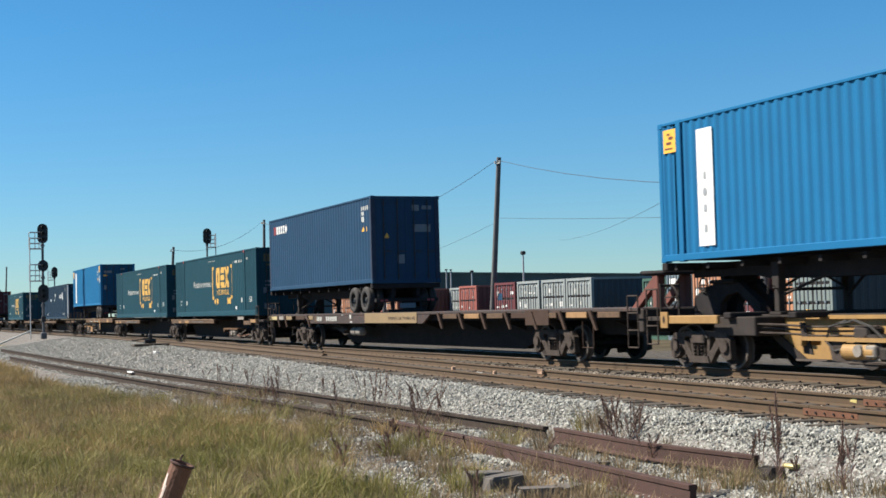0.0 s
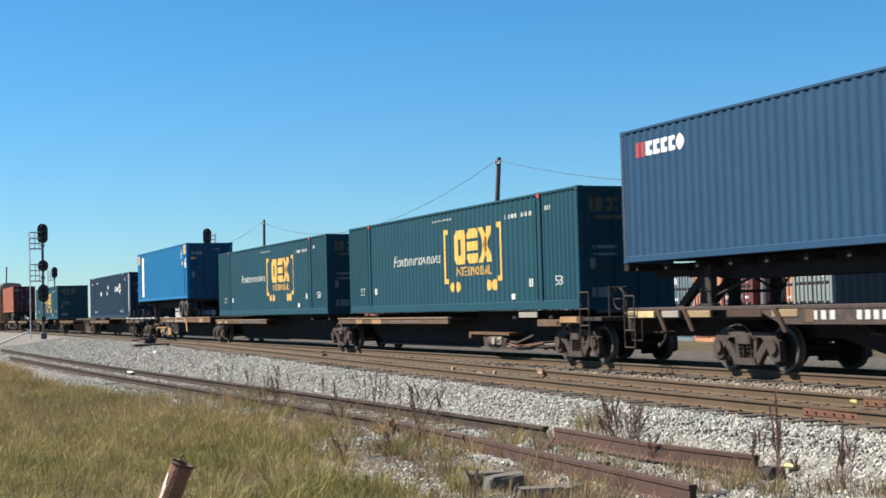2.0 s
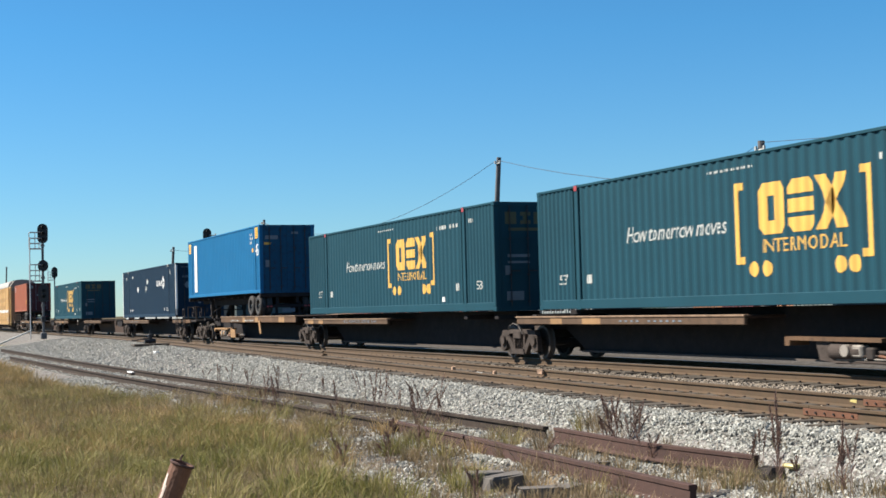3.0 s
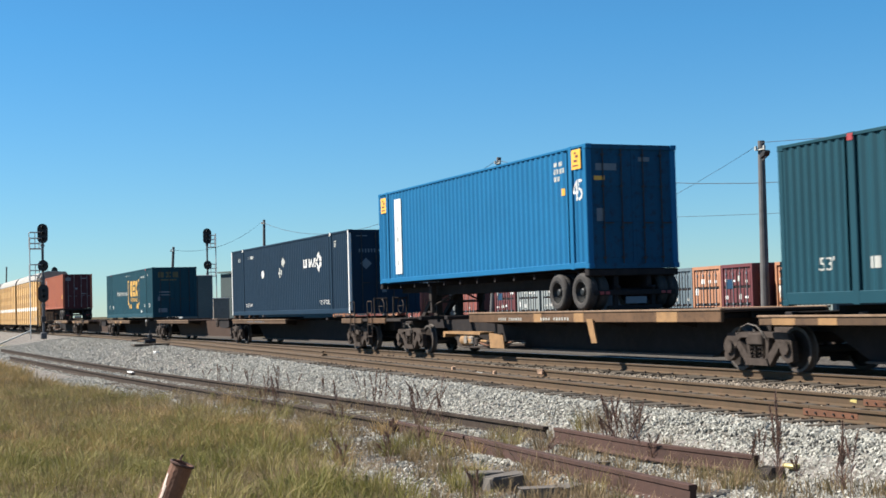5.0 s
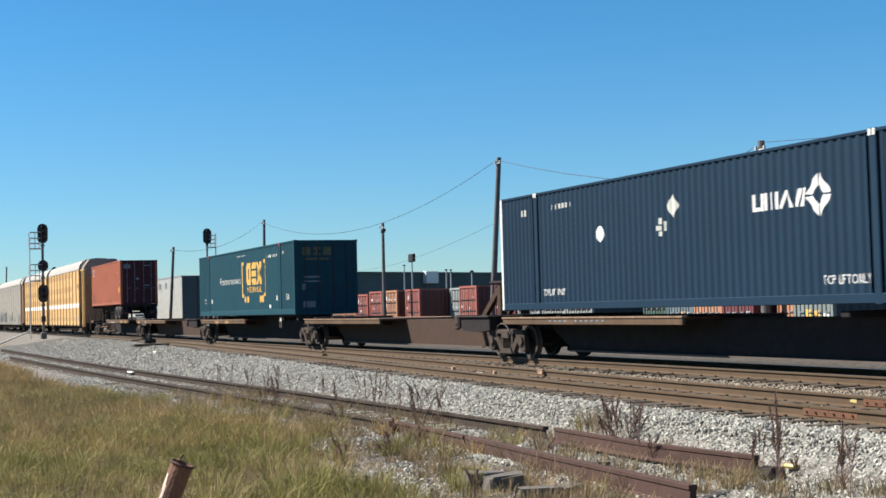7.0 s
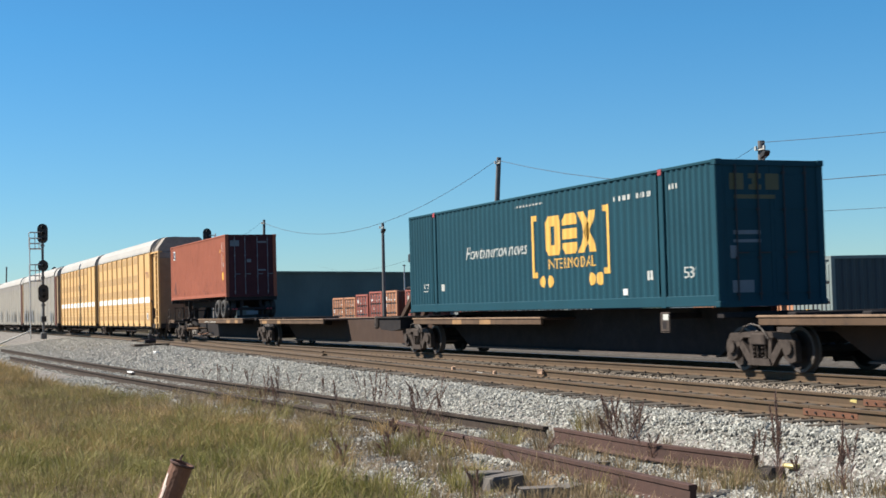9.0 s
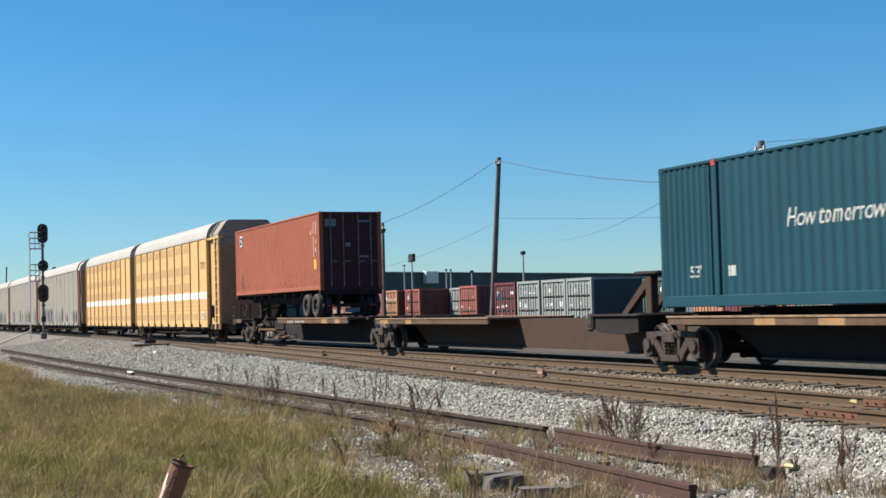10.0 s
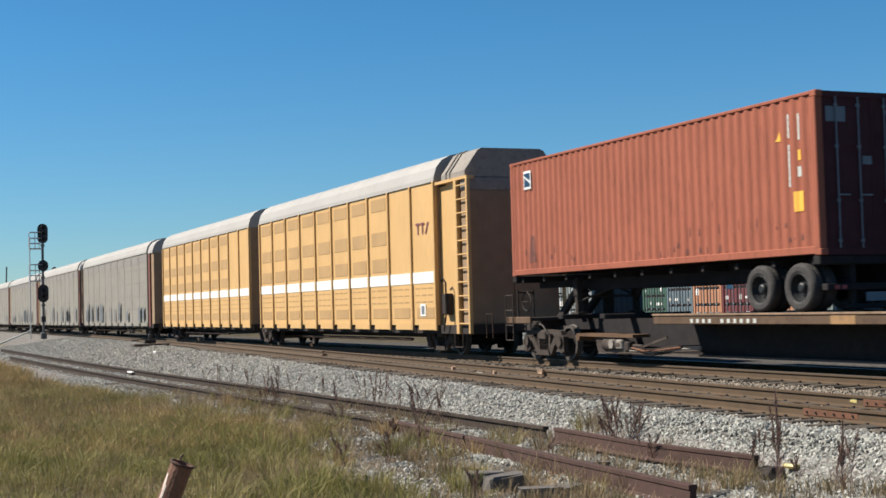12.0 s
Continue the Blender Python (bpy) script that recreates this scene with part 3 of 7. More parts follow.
# ---- yard behind the train ----
def yard_container(x0, x1, y, height, mat, door_mat, label, z=-0.35, length=12.19, marks=(), turn=0):
    """A shipping container seen by its door end, which faces the track."""
    w = x1 - x0
    t = thing("shipping_container", label, "container", (x0, y, z), "stored containers in the yard", turn)
    h = height
    n = 40
    for xw, s in ((0.03, -1), (w - 0.03, 1)):
        prof = []
        for i in range(n):
            yy = 0.15 + (length - 0.3) * i / n
            st = (length - 0.3) / n
            prof += [(xw, yy), (xw, yy + st * 0.3), (xw - s * 0.035, yy + st * 0.5), (xw - s * 0.035, yy + st * 0.8)]
        bm = bmesh.new()
        lo = [bm.verts.new((p[0], p[1], 0.15)) for p in prof]
        hi = [bm.verts.new((p[0], p[1], h - 0.08)) for p in prof]
        for i in range(len(prof) - 1):
            bm.faces.new((lo[i], lo[i + 1], hi[i + 1], hi[i]))
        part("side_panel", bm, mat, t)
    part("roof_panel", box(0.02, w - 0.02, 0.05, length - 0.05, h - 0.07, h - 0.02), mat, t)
    bm = bmesh.new()
    for xx in (0.0, w - 0.14):
        for yy in (0.0, length - 0.14):
            box(xx, xx + 0.14, yy, yy + 0.14, 0, h, bm, 0.01)
    for xx in (0.0, w - 0.08):
        box(xx, xx + 0.08, 0.14, length - 0.14, 0, 0.16, bm)
        box(xx, xx + 0.08, 0.14, length - 0.14, h - 0.1, h, bm)
    box(0.14, w - 0.14, 0.0, 0.12, h - 0.12, h, bm)
    box(0.14, w - 0.14, 0.0, 0.12, 0.0, 0.14, bm)
    part("frame", bm, door_mat, t)
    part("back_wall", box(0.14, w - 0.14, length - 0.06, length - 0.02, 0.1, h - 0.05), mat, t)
    part("door_gap", box(0.15, w - 0.15, 0.09, 0.11, 0.14, h - 0.12), M_BLACKPAINT, t)
    for k in range(2):
        a = 0.16 + k * (w / 2 - 0.145)
        b = a + w / 2 - 0.175
        bm = box(a, b, 0.055, 0.088, 0.16, h - 0.14)
        rows_ = (h - 0.36) / 4
        for q in range(4):
            for c in range(2):
                xa, xb = a + 0.04 + c * (b - a) / 2, a + (c + 1) * (b - a) / 2 - 0.04
                box(xa, xb, 0.022, 0.055, 0.20 + rows_ * q, 0.20 + rows_ * (q + 1) - 0.10, bm, 0.012)
        leaf = part("door_leaf", bm, door_mat, t)
        for fx in (0.25, 0.5, 0.75):
            xx = a + (b - a) * fx
            if fx == 0.5:
                bm = box(xx - 0.032, xx + 0.032, 0.04, 0.06, 0.18, h - 0.16)
                for q in range(1, 4):
                    box(a + 0.02, b - 0.02, 0.042, 0.058, 0.20 + rows_ * q - 0.085, 0.20 + rows_ * q - 0.015, bm)
                box(b - 0.012, b + 0.03, 0.03, 0.06, 0.16, h - 0.14, bm)
                part("door_rib", bm, M_BLACKPAINT, leaf)
                continue
            bm = rod((xx, 0.0, 0.16), (xx, 0.0, h - 0.14), 0.018, 6)
            for zz in (0.35, h * 0.5, h - 0.35):
                box(xx - 0.05, xx + 0.05, -0.02, 0.03, zz - 0.03, zz + 0.03, bm)
            box(xx - 0.02, xx + 0.24, -0.025, -0.01, h * 0.38, h * 0.38 + 0.04, bm)
            part("lock_rod", bm, M_DIM, leaf)
    for (mx, mz, mw, mh, mm) in marks:
        part("marking", box(mx, mx + mw, 0.010, 0.020, mz, mz + mh), mm, t)
    return t


def white_trailer(x, y, label, long=14.6):
    t = thing("box_trailer", label, "trailer", (x, y, -0.35), "stored white trailers")
    bm = box(0, long, 0, 2.55, 1.25, 4.85, None, 0.03)
    part("body", bm, M_OFFWHITE, t)
    # Dark sheet over the off-white end deepens its shade by colour.
    part("end_sheet", box(long + 0.003, long + 0.03, 0.06, 2.49, 1.3, 4.8), M_DARKGREEN, t, "dark green sheet over the shaded end")
    part("end_seam", box(long + 0.03, long + 0.04, 1.25, 1.3, 1.35, 4.75), M_BLACKPAINT, t)
    for k in range(int(long / 0.6)):
        part("side_rib", box(0.3 + k * 0.6, 0.36 + k * 0.6, -0.025, 0.0, 1.3, 4.75), M_OFFWHITE, t)
    part("top_rail", box(0, long, -0.03, 0.02, 4.75, 4.86), M_GALV, t)
    for k in range(int(long / 2.8)):
        part("side_marking", box(1.2 + k * 2.6, 2.0 + k * 2.6, -0.034, -0.026, 3.9, 4.4), M_DIM, t)
    part("side_skirt", box(1.0, long - 1.1, 0.3, 2.2, 0.75, 1.24), M_BLACKPAINT, t)
    for ax in (1.6, 2.9, long - 2.2):
        for yy in (0.02, 2.25):
            piece("tyre", "yard_tyre", lambda: lathe([(0.1, 0), (0.46, 0.0), (0.5, 0.05), (0.5, 0.22), (0.46, 0.27), (0.1, 0.27)], 20), M_RUBBER, t, pose(ax, yy, 0.5))
    return t


YARD = {
    "rust": ((0.27, 0.085, 0.066), "rust-red shipping container with locked doors"),
    "orange": ((0.36, 0.175, 0.10), "orange shipping container with white stickers on doors"),
    "white": ((0.235, 0.265, 0.265), "dark shipping container with pale grey doors"),
    "maroon": ((0.115, 0.03, 0.034), "maroon shipping container with blue sign on door"),
    "slate": ((0.10, 0.14, 0.165), "slate blue shipping container with white label"),
    "green": ((0.035, 0.085, 0.062), "green shipping container with faded white marks"),
    "grey": ((0.15, 0.185, 0.18), "grey shipping container with yellow and white stickers"),
}
YARD_MATS = {k: material(k + "_yard_paint", v[0], 0.6, scale=1.0, vary=0.15, grime=tuple(c * 0.45 for c in v[0]), amount=0.6, streak=True, bump=0.05) for k, v in YARD.items()}
# Rust and orange sides: door paint with shade in it; white and grey: shaded navy.
SIDE_SHADE = {"rust": (0.10, 0.032, 0.026), "orange": (0.13, 0.05, 0.03), "white": (0.03, 0.045, 0.06), "grey": (0.03, 0.045, 0.055)}
M_SIDESHADE = {k: material(k + "_yard_shaded_side", SIDE_SHADE.get(k, tuple(c * 0.9 for c in v[0])), 0.6, scale=1.0, vary=0.15, grime=tuple(c * 0.4 for c in SIDE_SHADE.get(k, v[0])), amount=0.6, streak=True, bump=0.05) for k, v in YARD.items()}
YARD_ROW = [("orange", -96.24, 15.5, 2.59), ("orange", -93.63, 15.5, 2.59), ("rust", -91.00, 15.5, 2.75), ("rust", -88.21, 15.5, 2.90),
            ("orange", -85.36, 15.5, 2.90), ("rust", -81.42, 15.5, 2.90), ("white", -78.80, 17.5, 2.90), ("rust", -72.75, 15.5, 2.90),
            ("maroon", -64.7, 14.0, 2.9), ("white", -62.0, 14.0, 2.9),
            ("white", -59.3, 14.0, 2.9), ("white", -56.75, 14.0, 2.9), ("green", -50.28, 14.24, 2.59), ("slate", -47.82, 13.89, 2.9),
            ("orange", -45.37, 13.55, 2.9), ("maroon", -42.91, 13.20, 2.9), ("orange", -40.15, 13.6, 2.9), ("grey", -36.95, 11.90, 2.9)]
for k in range(2):
    white_trailer(-119.5 - 15.6 * k, 7.0, "white ribbed box trailer parked beyond the main track", 14.6 if k else 10.3)
for kind_, x0_, y_, h_ in YARD_ROW:
    mk = []
    rr = random.Random(int(abs(x0_) * 10))
    for col in range(4):
        for row_ in range(4):
            if rr.random() < 0.55:
                xa = 0.22 + 0.535 * col + 0.10 * rr.random()
                za = 0.30 + (h_ - 0.36) / 4 * row_ + 0.08 * rr.random()
                mk.append((xa, za, 0.14 + 0.20 * rr.random(), 0.07 + 0.20 * rr.random() ** 2, M_WHITE if rr.random() < 0.6 else M_PALE))
    if kind_ in ("slate", "grey"):
        mk.append((0.3, h_ - 0.62, 0.72, 0.24, M_WHITE))
        mk.append((1.32, 0.72, 0.32, 0.45, M_ORANGE))
        if kind_ == "grey":
            mk.append((0.78, 0.76, 0.3, 0.45, M_ORANGE))
    if kind_ == "maroon":
        mk.append((0.35, h_ - 0.9, 0.6, 0.35, M_STEEL_BLUE))
    if kind_ == "orange":
        mk.append((0.25, h_ - 1.1, 0.24, 0.26, M_WHITE))
    yard_container(x0_, x0_ + 2.44, y_, h_, M_SIDESHADE[kind_], YARD_MATS[kind_], YARD[kind_][1], marks=mk, turn=-8 if x0_ > -52 else 0, z=-0.24 if x0_ > -52 else -0.35)


def wooden_pole(x, y, height, lean=(0, 0), r=0.16, lamp=False, z=-0.35):
    t = thing("utility_pole", "weathered wooden utility pole carrying slack wires", "pole", (x, y, z), "yard pole line")
    top = (lean[0], lean[1], height)
    part("pole_shaft", rod((0, 0, 0), top, r, 12, None, r * 0.72), M_POLE, t)
    bm = rod((lean[0] - 0.05, lean[1] - 0.2, height - 0.35), (lean[0] - 0.05, lean[1] - 0.2, height - 0.2), 0.05, 8)
    rod((lean[0] + 0.3, lean[1] - 0.1, height - 0.35), (lean[0] + 0.3, lean[1] - 0.1, height - 0.2), 0.05, 8, bm)
    rod((lean[0] - 0.1, lean[1] - 0.15, height - 0.33), (lean[0] + 0.35, lean[1] - 0.1, height - 0.33), 0.025, 6, bm)
    part("insulators", bm, M_PALE, t, "pale insulators on a short bracket")
    if lamp:
        l = part("lamp_arm", tube([(lean[0], lean[1], height - 0.75), (lean[0] + 0.2, lean[1] - 0.05, height - 0.66), (lean[0] + 0.34, lean[1] - 0.1, height - 0.6)], 0.026), M_GALV, t)
        head = prism([(lean[0] + 0.18, height - 0.66), (lean[0] + 0.42, height - 0.56), (lean[0] + 0.50, height - 0.44), (lean[0] + 0.44, height - 0.38), (lean[0] + 0.20, height - 0.50)], "y", lean[1] - 0.22, lean[1] + 0.02)
        part("lamp_head", head, M_SIGNAL, l, "dark floodlight head")
    return t


def wire(p, q, sag, r=0.012, name="overhead_wire"):
    p, q = Vector(p), Vector(q)
    pts = [p.lerp(q, i / 14) - Vector((0, 0, sag * 4 * (i / 14) * (1 - i / 14))) for i in range(15)]
    ob = finish(name, tube(pts, r, 4), M_WIRE)
    return tagged(ob, "thin black overhead wire slung between poles", "wire", "overhead wires")


POLES = [(-65.2, 14.0, 9.5, (1.2, 0.15), 0.17, False), (-39.98, 13.0, 7.35, (0.12, 0.0), 0.17, True), (-81.3, 14.0, 7.2, (0.1, 0), 0.13, True),
         (-109.9, 14.0, 9.4, (0.3, 0.1), 0.15, False), (-101.6, 4.4, 6.75, (0.75, 0.25), 0.13, False), (-20.0, 15.0, 9.0, (0, 0), 0.17, False)]
for (px_, py_, ph_, pl_, pr_, la_) in POLES:
    wooden_pole(px_, py_, ph_, pl_, pr_, la_)
TOPS = [Vector((p[0] + p[3][0], p[1] + p[3][1] - 0.2, p[2] - 0.55)) for p in POLES]
wire(TOPS[0] + Vector((0.3, 0, 0)), (-14.0, 15.0, 6.25), 2.10, 0.013)
wire(TOPS[0], TOPS[3], 2.2, 0.014)
wire(TOPS[3], TOPS[4], 0.9, 0.012)
wire(TOPS[1], (-132.3, 53.9, 8.4), 0.8, 0.010)
wire(TOPS[1] + Vector((0.3, 0, 0.1)), (-10.0, 16.0, 6.2), 0.35, 0.009)
wire(TOPS[0] - Vector((0, 0, 3.0)), (-14.0, 16.0, 3.9), 0.5, 0.008)
wire(TOPS[0] - Vector((0, 0, 3.2)), (-161.8, 35.3, 7.0), 1.5, 0.008)


def light_mast(x, y, height, head):
    t = thing("yard_light_mast", "thin grey mast with small dark floodlight", "light mast", (x, y, -0.35), "yard masts")
    part("mast", rod((0, 0, 0), (0, 0, height), 0.09, 8, None, 0.06), M_GALV, t)
    part("floodlight", box(-head, head, -0.15, 0.15, height - 0.05, height + head * 1.3, None, 0.05), M_SIGNAL, t, "dark floodlight head")
    return t


light_mast(-118.4, 30.0, 5.72, 0.05)
light_mast(-106.4, 26.0, 5.64, 0.50)
light_mast(-108.4, 30.0, 4.94, 0.05)
light_mast(-107.4, 30.0, 4.90, 0.05)
light_mast(-103.0, 30.0, 4.56, 0.12)
light_mast(-85.3, 26.0, 5.29, 0.16)


# a long dark-green building closes the yard
def warehouse():
    t = thing("warehouse", "long dark green metal building with flat roofline", "building", (0, 0, -0.35))
    a, b = Vector((-175.5, 28.5, 0)), Vector((-236, 139, 0))
    d = (b - a).normalized()
    t.matrix_basis = Matrix.Translation((a.x, a.y, -0.35)) @ Matrix.Rotation(math.atan2(d.y, d.x), 4, "Z")
    L = (b - a).length
    bm = bmesh.new()
    n = int(L / 1.2)
    prof = []
    for i in range(n):
        x = L * i / n
        st = L / n
        prof += [(x, 0), (x + st * 0.7, 0), (x + st * 0.75, -0.015), (x + st * 0.95, -0.015)]
    prof.append((L, 0))
    lo = [bm.verts.new((p[0], p[1], 0)) for p in prof]
    hi = [bm.verts.new((p[0], p[1], 7.0)) for p in prof]
    for i in range(len(prof) - 1):
        bm.faces.new((lo[i], lo[i + 1], hi[i + 1], hi[i]))
    box(0, L, 0.02, 3, 0, 6.9, bm)
    part("wall", bm, M_DARKGREEN, t)
    part("roof", box(-0.3, L + 0.3, -0.35, 3.3, 7.0, 7.22), M_EAVE, t, "weathered grey-green roof edge")
    for x in (39.0,):
        part("vent_housing", box(x, x + 3.0, -0.9, -0.1, 5.45, 7.30, None, 0.05), M_WHITE, t, "pale box-shaped vent housing")
    return t


warehouse()


# ---- signals ----
def signal_head(parent, x, y, z, w, h, lamps):
    bm = bmesh.new()
    n = 28
    pts = []
    r = w / 2
    for i in range(n):
        a = 2 * math.pi * i / n
        pts.append((r * math.cos(a), (h / 2 - r) * (1 if math.sin(a) >= 0 else -1) + r * math.sin(a)))
    prism([(y + p[0], z + p[1]) for p in pts], "x", x - 0.02, x + 0.02, bm)
    box(x - 0.3, x - 0.02, y - w * 0.2, y + w * 0.2, z - h * 0.36, z + h * 0.36, bm, 0.03)
    ob = part("signal_head", bm, M_SIGNAL, parent, "black oval signal target with hooded lamps")
    for q in range(lamps):
        zz = z + (q - (lamps - 1) / 2) * h * 0.3
        bm = bmesh.new()
        m = Matrix.Translation((x + 0.16, y, zz)) @ Matrix.Rotation(math.pi / 2, 4, "Y")
        bmesh.ops.create_cone(bm, cap_ends=False, segments=14, radius1=0.13, radius2=0.12, depth=0.3, matrix=m)
        part("lamp_hood", bm, M_SIGNAL, ob)
    return ob


def signal_mast(x, y, z, height, heads, label, ladder=True, side=-1):
    t = thing("railway_signal", label, "railway signal", (x, y, z), "trackside signals", 0)
    part("mast", rod((0, 0, 0), (0, 0, height), 0.095, 10), M_MAST, t)
    for hz, *_ in heads:
        part("mast_clamp", rod((0, 0, hz - 1.0), (0, 0, hz - 0.82), 0.15, 10), M_MAST, t)
    part("base", box(-0.22, 0.22, -0.22, 0.22, 0, 0.5, None, 0.05), M_MAST, t, "small concrete footing")
    part("relay_box", box(-0.12, 0.2, -0.16, 0.16, 1.3, 1.75, None, 0.03), M_SIGNAL, t, "small dark relay box on the mast")
    for (hz, hw, hh, lamps) in heads:
        signal_head(t, 0.16, 0.0, hz, hw, hh, lamps)
    if ladder:
        ly = side * 0.95
        lad = part("ladder_rail", rod((0, ly, 0), (0, ly, height - 0.45), 0.035, 6), M_GALV, t)
        part("ladder_rail", rod((-0.16, ly, 0), (-0.16, ly, height - 0.45), 0.035, 6), M_GALV, t)
        bm = bmesh.new()
        k = 0.3
        while k < height - 0.5:
            rod((0, ly, k), (-0.16, ly, k), 0.02, 5, bm)
            k += 0.3
        part("rungs", bm, M_GALV, lad)
        for hz in [h[0] for h in heads[:2]]:
            bm = bmesh.new()
            for zz in (hz - 1.15, hz - 0.75, hz - 0.35, hz + 0.1):
                tube([(-0.5, side * 0.15, zz), (-0.5, ly, zz), (0.2, ly, zz), (0.2, side * 0.15, zz)], 0.036, 5, bm)
            for yy in (side * 0.2, side * 0.5, ly):
                rod((-0.5, yy, hz - 1.15), (-0.5, yy, hz + 0.1), 0.034, 5, bm)
            box(-0.5, 0.2, min(ly, 0.0), max(ly, 0.0), hz - 1.2, hz - 1.15, bm)
            part("platform_cage", bm, M_GALV, t, "galvanised platform with railing")
    return t


signal_mast(-107.74, -4.00, -0.25, 8.29, [(8.09, 0.78, 1.52, 3), (5.61, 0.78, 0.88, 1), (3.49, 0.78, 1.38, 2)], "tall railway signal mast with black targets and ladder")
signal_mast(-141.0, 16.6, -0.35, 10.6, [(9.85, 0.9, 1.65, 3), (6.8, 0.85, 0.95, 1), (4.2, 0.85, 1.5, 2)], "railway signal mast with black targets beside equipment hut", True, 1)
signal_mast(-214.0, 10.0, -0.35, 9.5, [(8.6, 0.9, 1.65, 3)], "distant railway signal mast with black target")


def ground_throw():
    t = thing("switch_stand", "low dark switch stand on the ballast", "switch stand", (-70.0, -3.1, -0.215))
    bm = box(-0.5, 0.5, -0.9, 0.9, 0.0, 0.12, None, 0.02)
    part("base_timbers", bm, M_TIE, t)
    bm = rod((0, -0.28, 0.25), (0, 0.28, 0.25), 0.12, 12)
    box(-0.09, 0.09, -0.1, 0.1, 0.12, 0.62, bm, 0.04)
    rod((0, 0, 0.6), (0, 0, 0.78), 0.03, 8, bm)
    part("stand", bm, M_SIGNAL, t)
    part("lever", tube([(0, -0.1, 0.4), (0.1, -0.75, 0.3), (0.1, -0.95, 0.32)], 0.03), M_SIGNAL, t)
    return t


ground_throw()


def whistle_post(x, y):
    t = thing("guy_wire_guard", "yellow-white slanting tube beside pale post", "marker", (x, y, -0.3))
    part("slanted_tube", rod((0, -2.6, -0.3), (0, 0, 0.75), 0.06, 8), M_PALE, t)
    return t


whistle_post(-104.0, -5.3)


def bollard():
    t = thing("pipe_post", "leaning rusty steel pipe with torn open top", "pipe", (-9.35, -14.46, -0.75))
    bm = bmesh.new()
    n = 18
    lo, hi, inn = [], [], []
    for i in range(n):
        a = 2 * math.pi * i / n
        c, s = math.cos(a), math.sin(a)
        jag = 0.006 * math.sin(3 * a)
        lo.append(bm.verts.new((0.076 * c, 0.076 * s, 0)))
        hi.append(bm.verts.new((0.076 * c, 0.076 * s, 1.19 + jag)))
        inn.append(bm.verts.new((0.066 * c, 0.066 * s, 1.19 + jag)))
    deep = [bm.verts.new((v.co.x, v.co.y, 0.5)) for v in inn]
    for i in range(n):
        j = (i + 1) % n
        bm.faces.new((lo[i], lo[j], hi[j], hi[i]))
        bm.faces.new((hi[i], hi[j], inn[j], inn[i]))
        bm.faces.new((inn[i], inn[j], deep[j], deep[i]))
    bm.faces.new(deep)
    part("pipe", bm, M_PIPE, t)
    bm = bmesh.new()
    tube([(0.078 * math.cos(2 * math.pi * i / 20), 0.078 * math.sin(2 * math.pi * i / 20), 1.185) for i in range(21)], 0.010, 6, bm)
    tube([(0.07, 0.03, 1.18), (0.088, 0.035, 1.21), (0.095, 0.03, 1.23)], 0.008, 5, bm)
    part("rim", bm, M_OLDRAIL, t, "dark rusted rolled rim")
    flake = random.Random(4)
    for (za, zb_, aa, ab) in ((0.62, 0.92, 120, 160), (0.80, 1.08, 128, 152), (0.50, 0.80, 135, 172), (0.98, 1.13, 118, 140)):
        bm = bmesh.new()
        ring = []
        for q in range(10):
            w = 2 * math.pi * q / 10
            a = radians((aa + ab) / 2 + (ab - aa) / 2 * math.cos(w) * flake.uniform(0.6, 1.1))
            z = (za + zb_) / 2 + (zb_ - za) / 2 * math.sin(w) * flake.uniform(0.6, 1.1)
            ring.append(bm.verts.new((0.0785 * math.cos(a), 0.0785 * math.sin(a), z)))
        mid = radians((aa + ab) / 2)
        hub = bm.verts.new((0.0795 * math.cos(mid), 0.0795 * math.sin(mid), (za + zb_) / 2))
        for q in range(10):
            bm.faces.new((ring[q], ring[(q + 1) % 10], hub))
        part("paint_flake", bm, M_FLAKE, t, "flaking pale paint")
    base = Vector((-9.41, -14.90, -0.75))
    t.matrix_basis = Matrix.Translation(base) @ (Vector((-9.24, -14.5, 0.36)) - base).to_track_quat("Z", "Y").to_matrix().to_4x4()
    return t


bollard()


wooden_pole(-300.0, 10.4, 12.7, (0.6, 0.4), 0.2)


def equipment_hut(x0, x1, y, top):
    t = thing("equipment_hut", "small pale grey signal equipment hut", "hut", (x0, y, -0.35))
    w, h = x1 - x0, top + 0.35
    part("hut_body", box(0, w, 0, 1.6, 0.15, h, None, 0.02), M_HOOD, t)
    part("hut_roof", box(-0.08, w + 0.08, -0.08, 1.68, h, h + 0.1, None, 0.03), M_GALV, t)
    part("hut_base", box(-0.05, w + 0.05, -0.05, 1.65, 0.0, 0.15), M_STONE, t)
    d = part("hut_door", box(w * 0.35, w * 0.35 + 0.9, -0.03, 0.0, 0.2, 2.2, None, 0.01), M_OFFWHITE, t)
    part("door_handle", rod((w * 0.35 + 0.78, -0.06, 1.15), (w * 0.35 + 0.78, -0.06, 1.35), 0.02, 6), M_DARKMETAL, d)
    part("hut_vent", box(w * 0.7, w * 0.7 + 0.5, -0.025, 0.0, h - 0.6, h - 0.25), M_GALV, t)
    return t


equipment_hut(-133.80, -131.90, 15.0, 2.77)


# ---- the train ----
CORR = 0.030


def ribs(x0, x1, pitch):
    """Corrugation breakpoints (x, depth) between two posts."""
    n = max(1, round((x1 - x0) / pitch))
    st = (x1 - x0) / n
    out = []
    for i in range(n):
        a = x0 + st * i
        out += [(a, 0.0), (a + st * 0.24, 0.0), (a + st * 0.50, CORR), (a + st * 0.74, CORR)]
    return out + [(x1, 0.0)]


def depth_at(profile, x):
    return float(np.interp(x, [p[0] for p in profile], [p[1] for p in profile]))


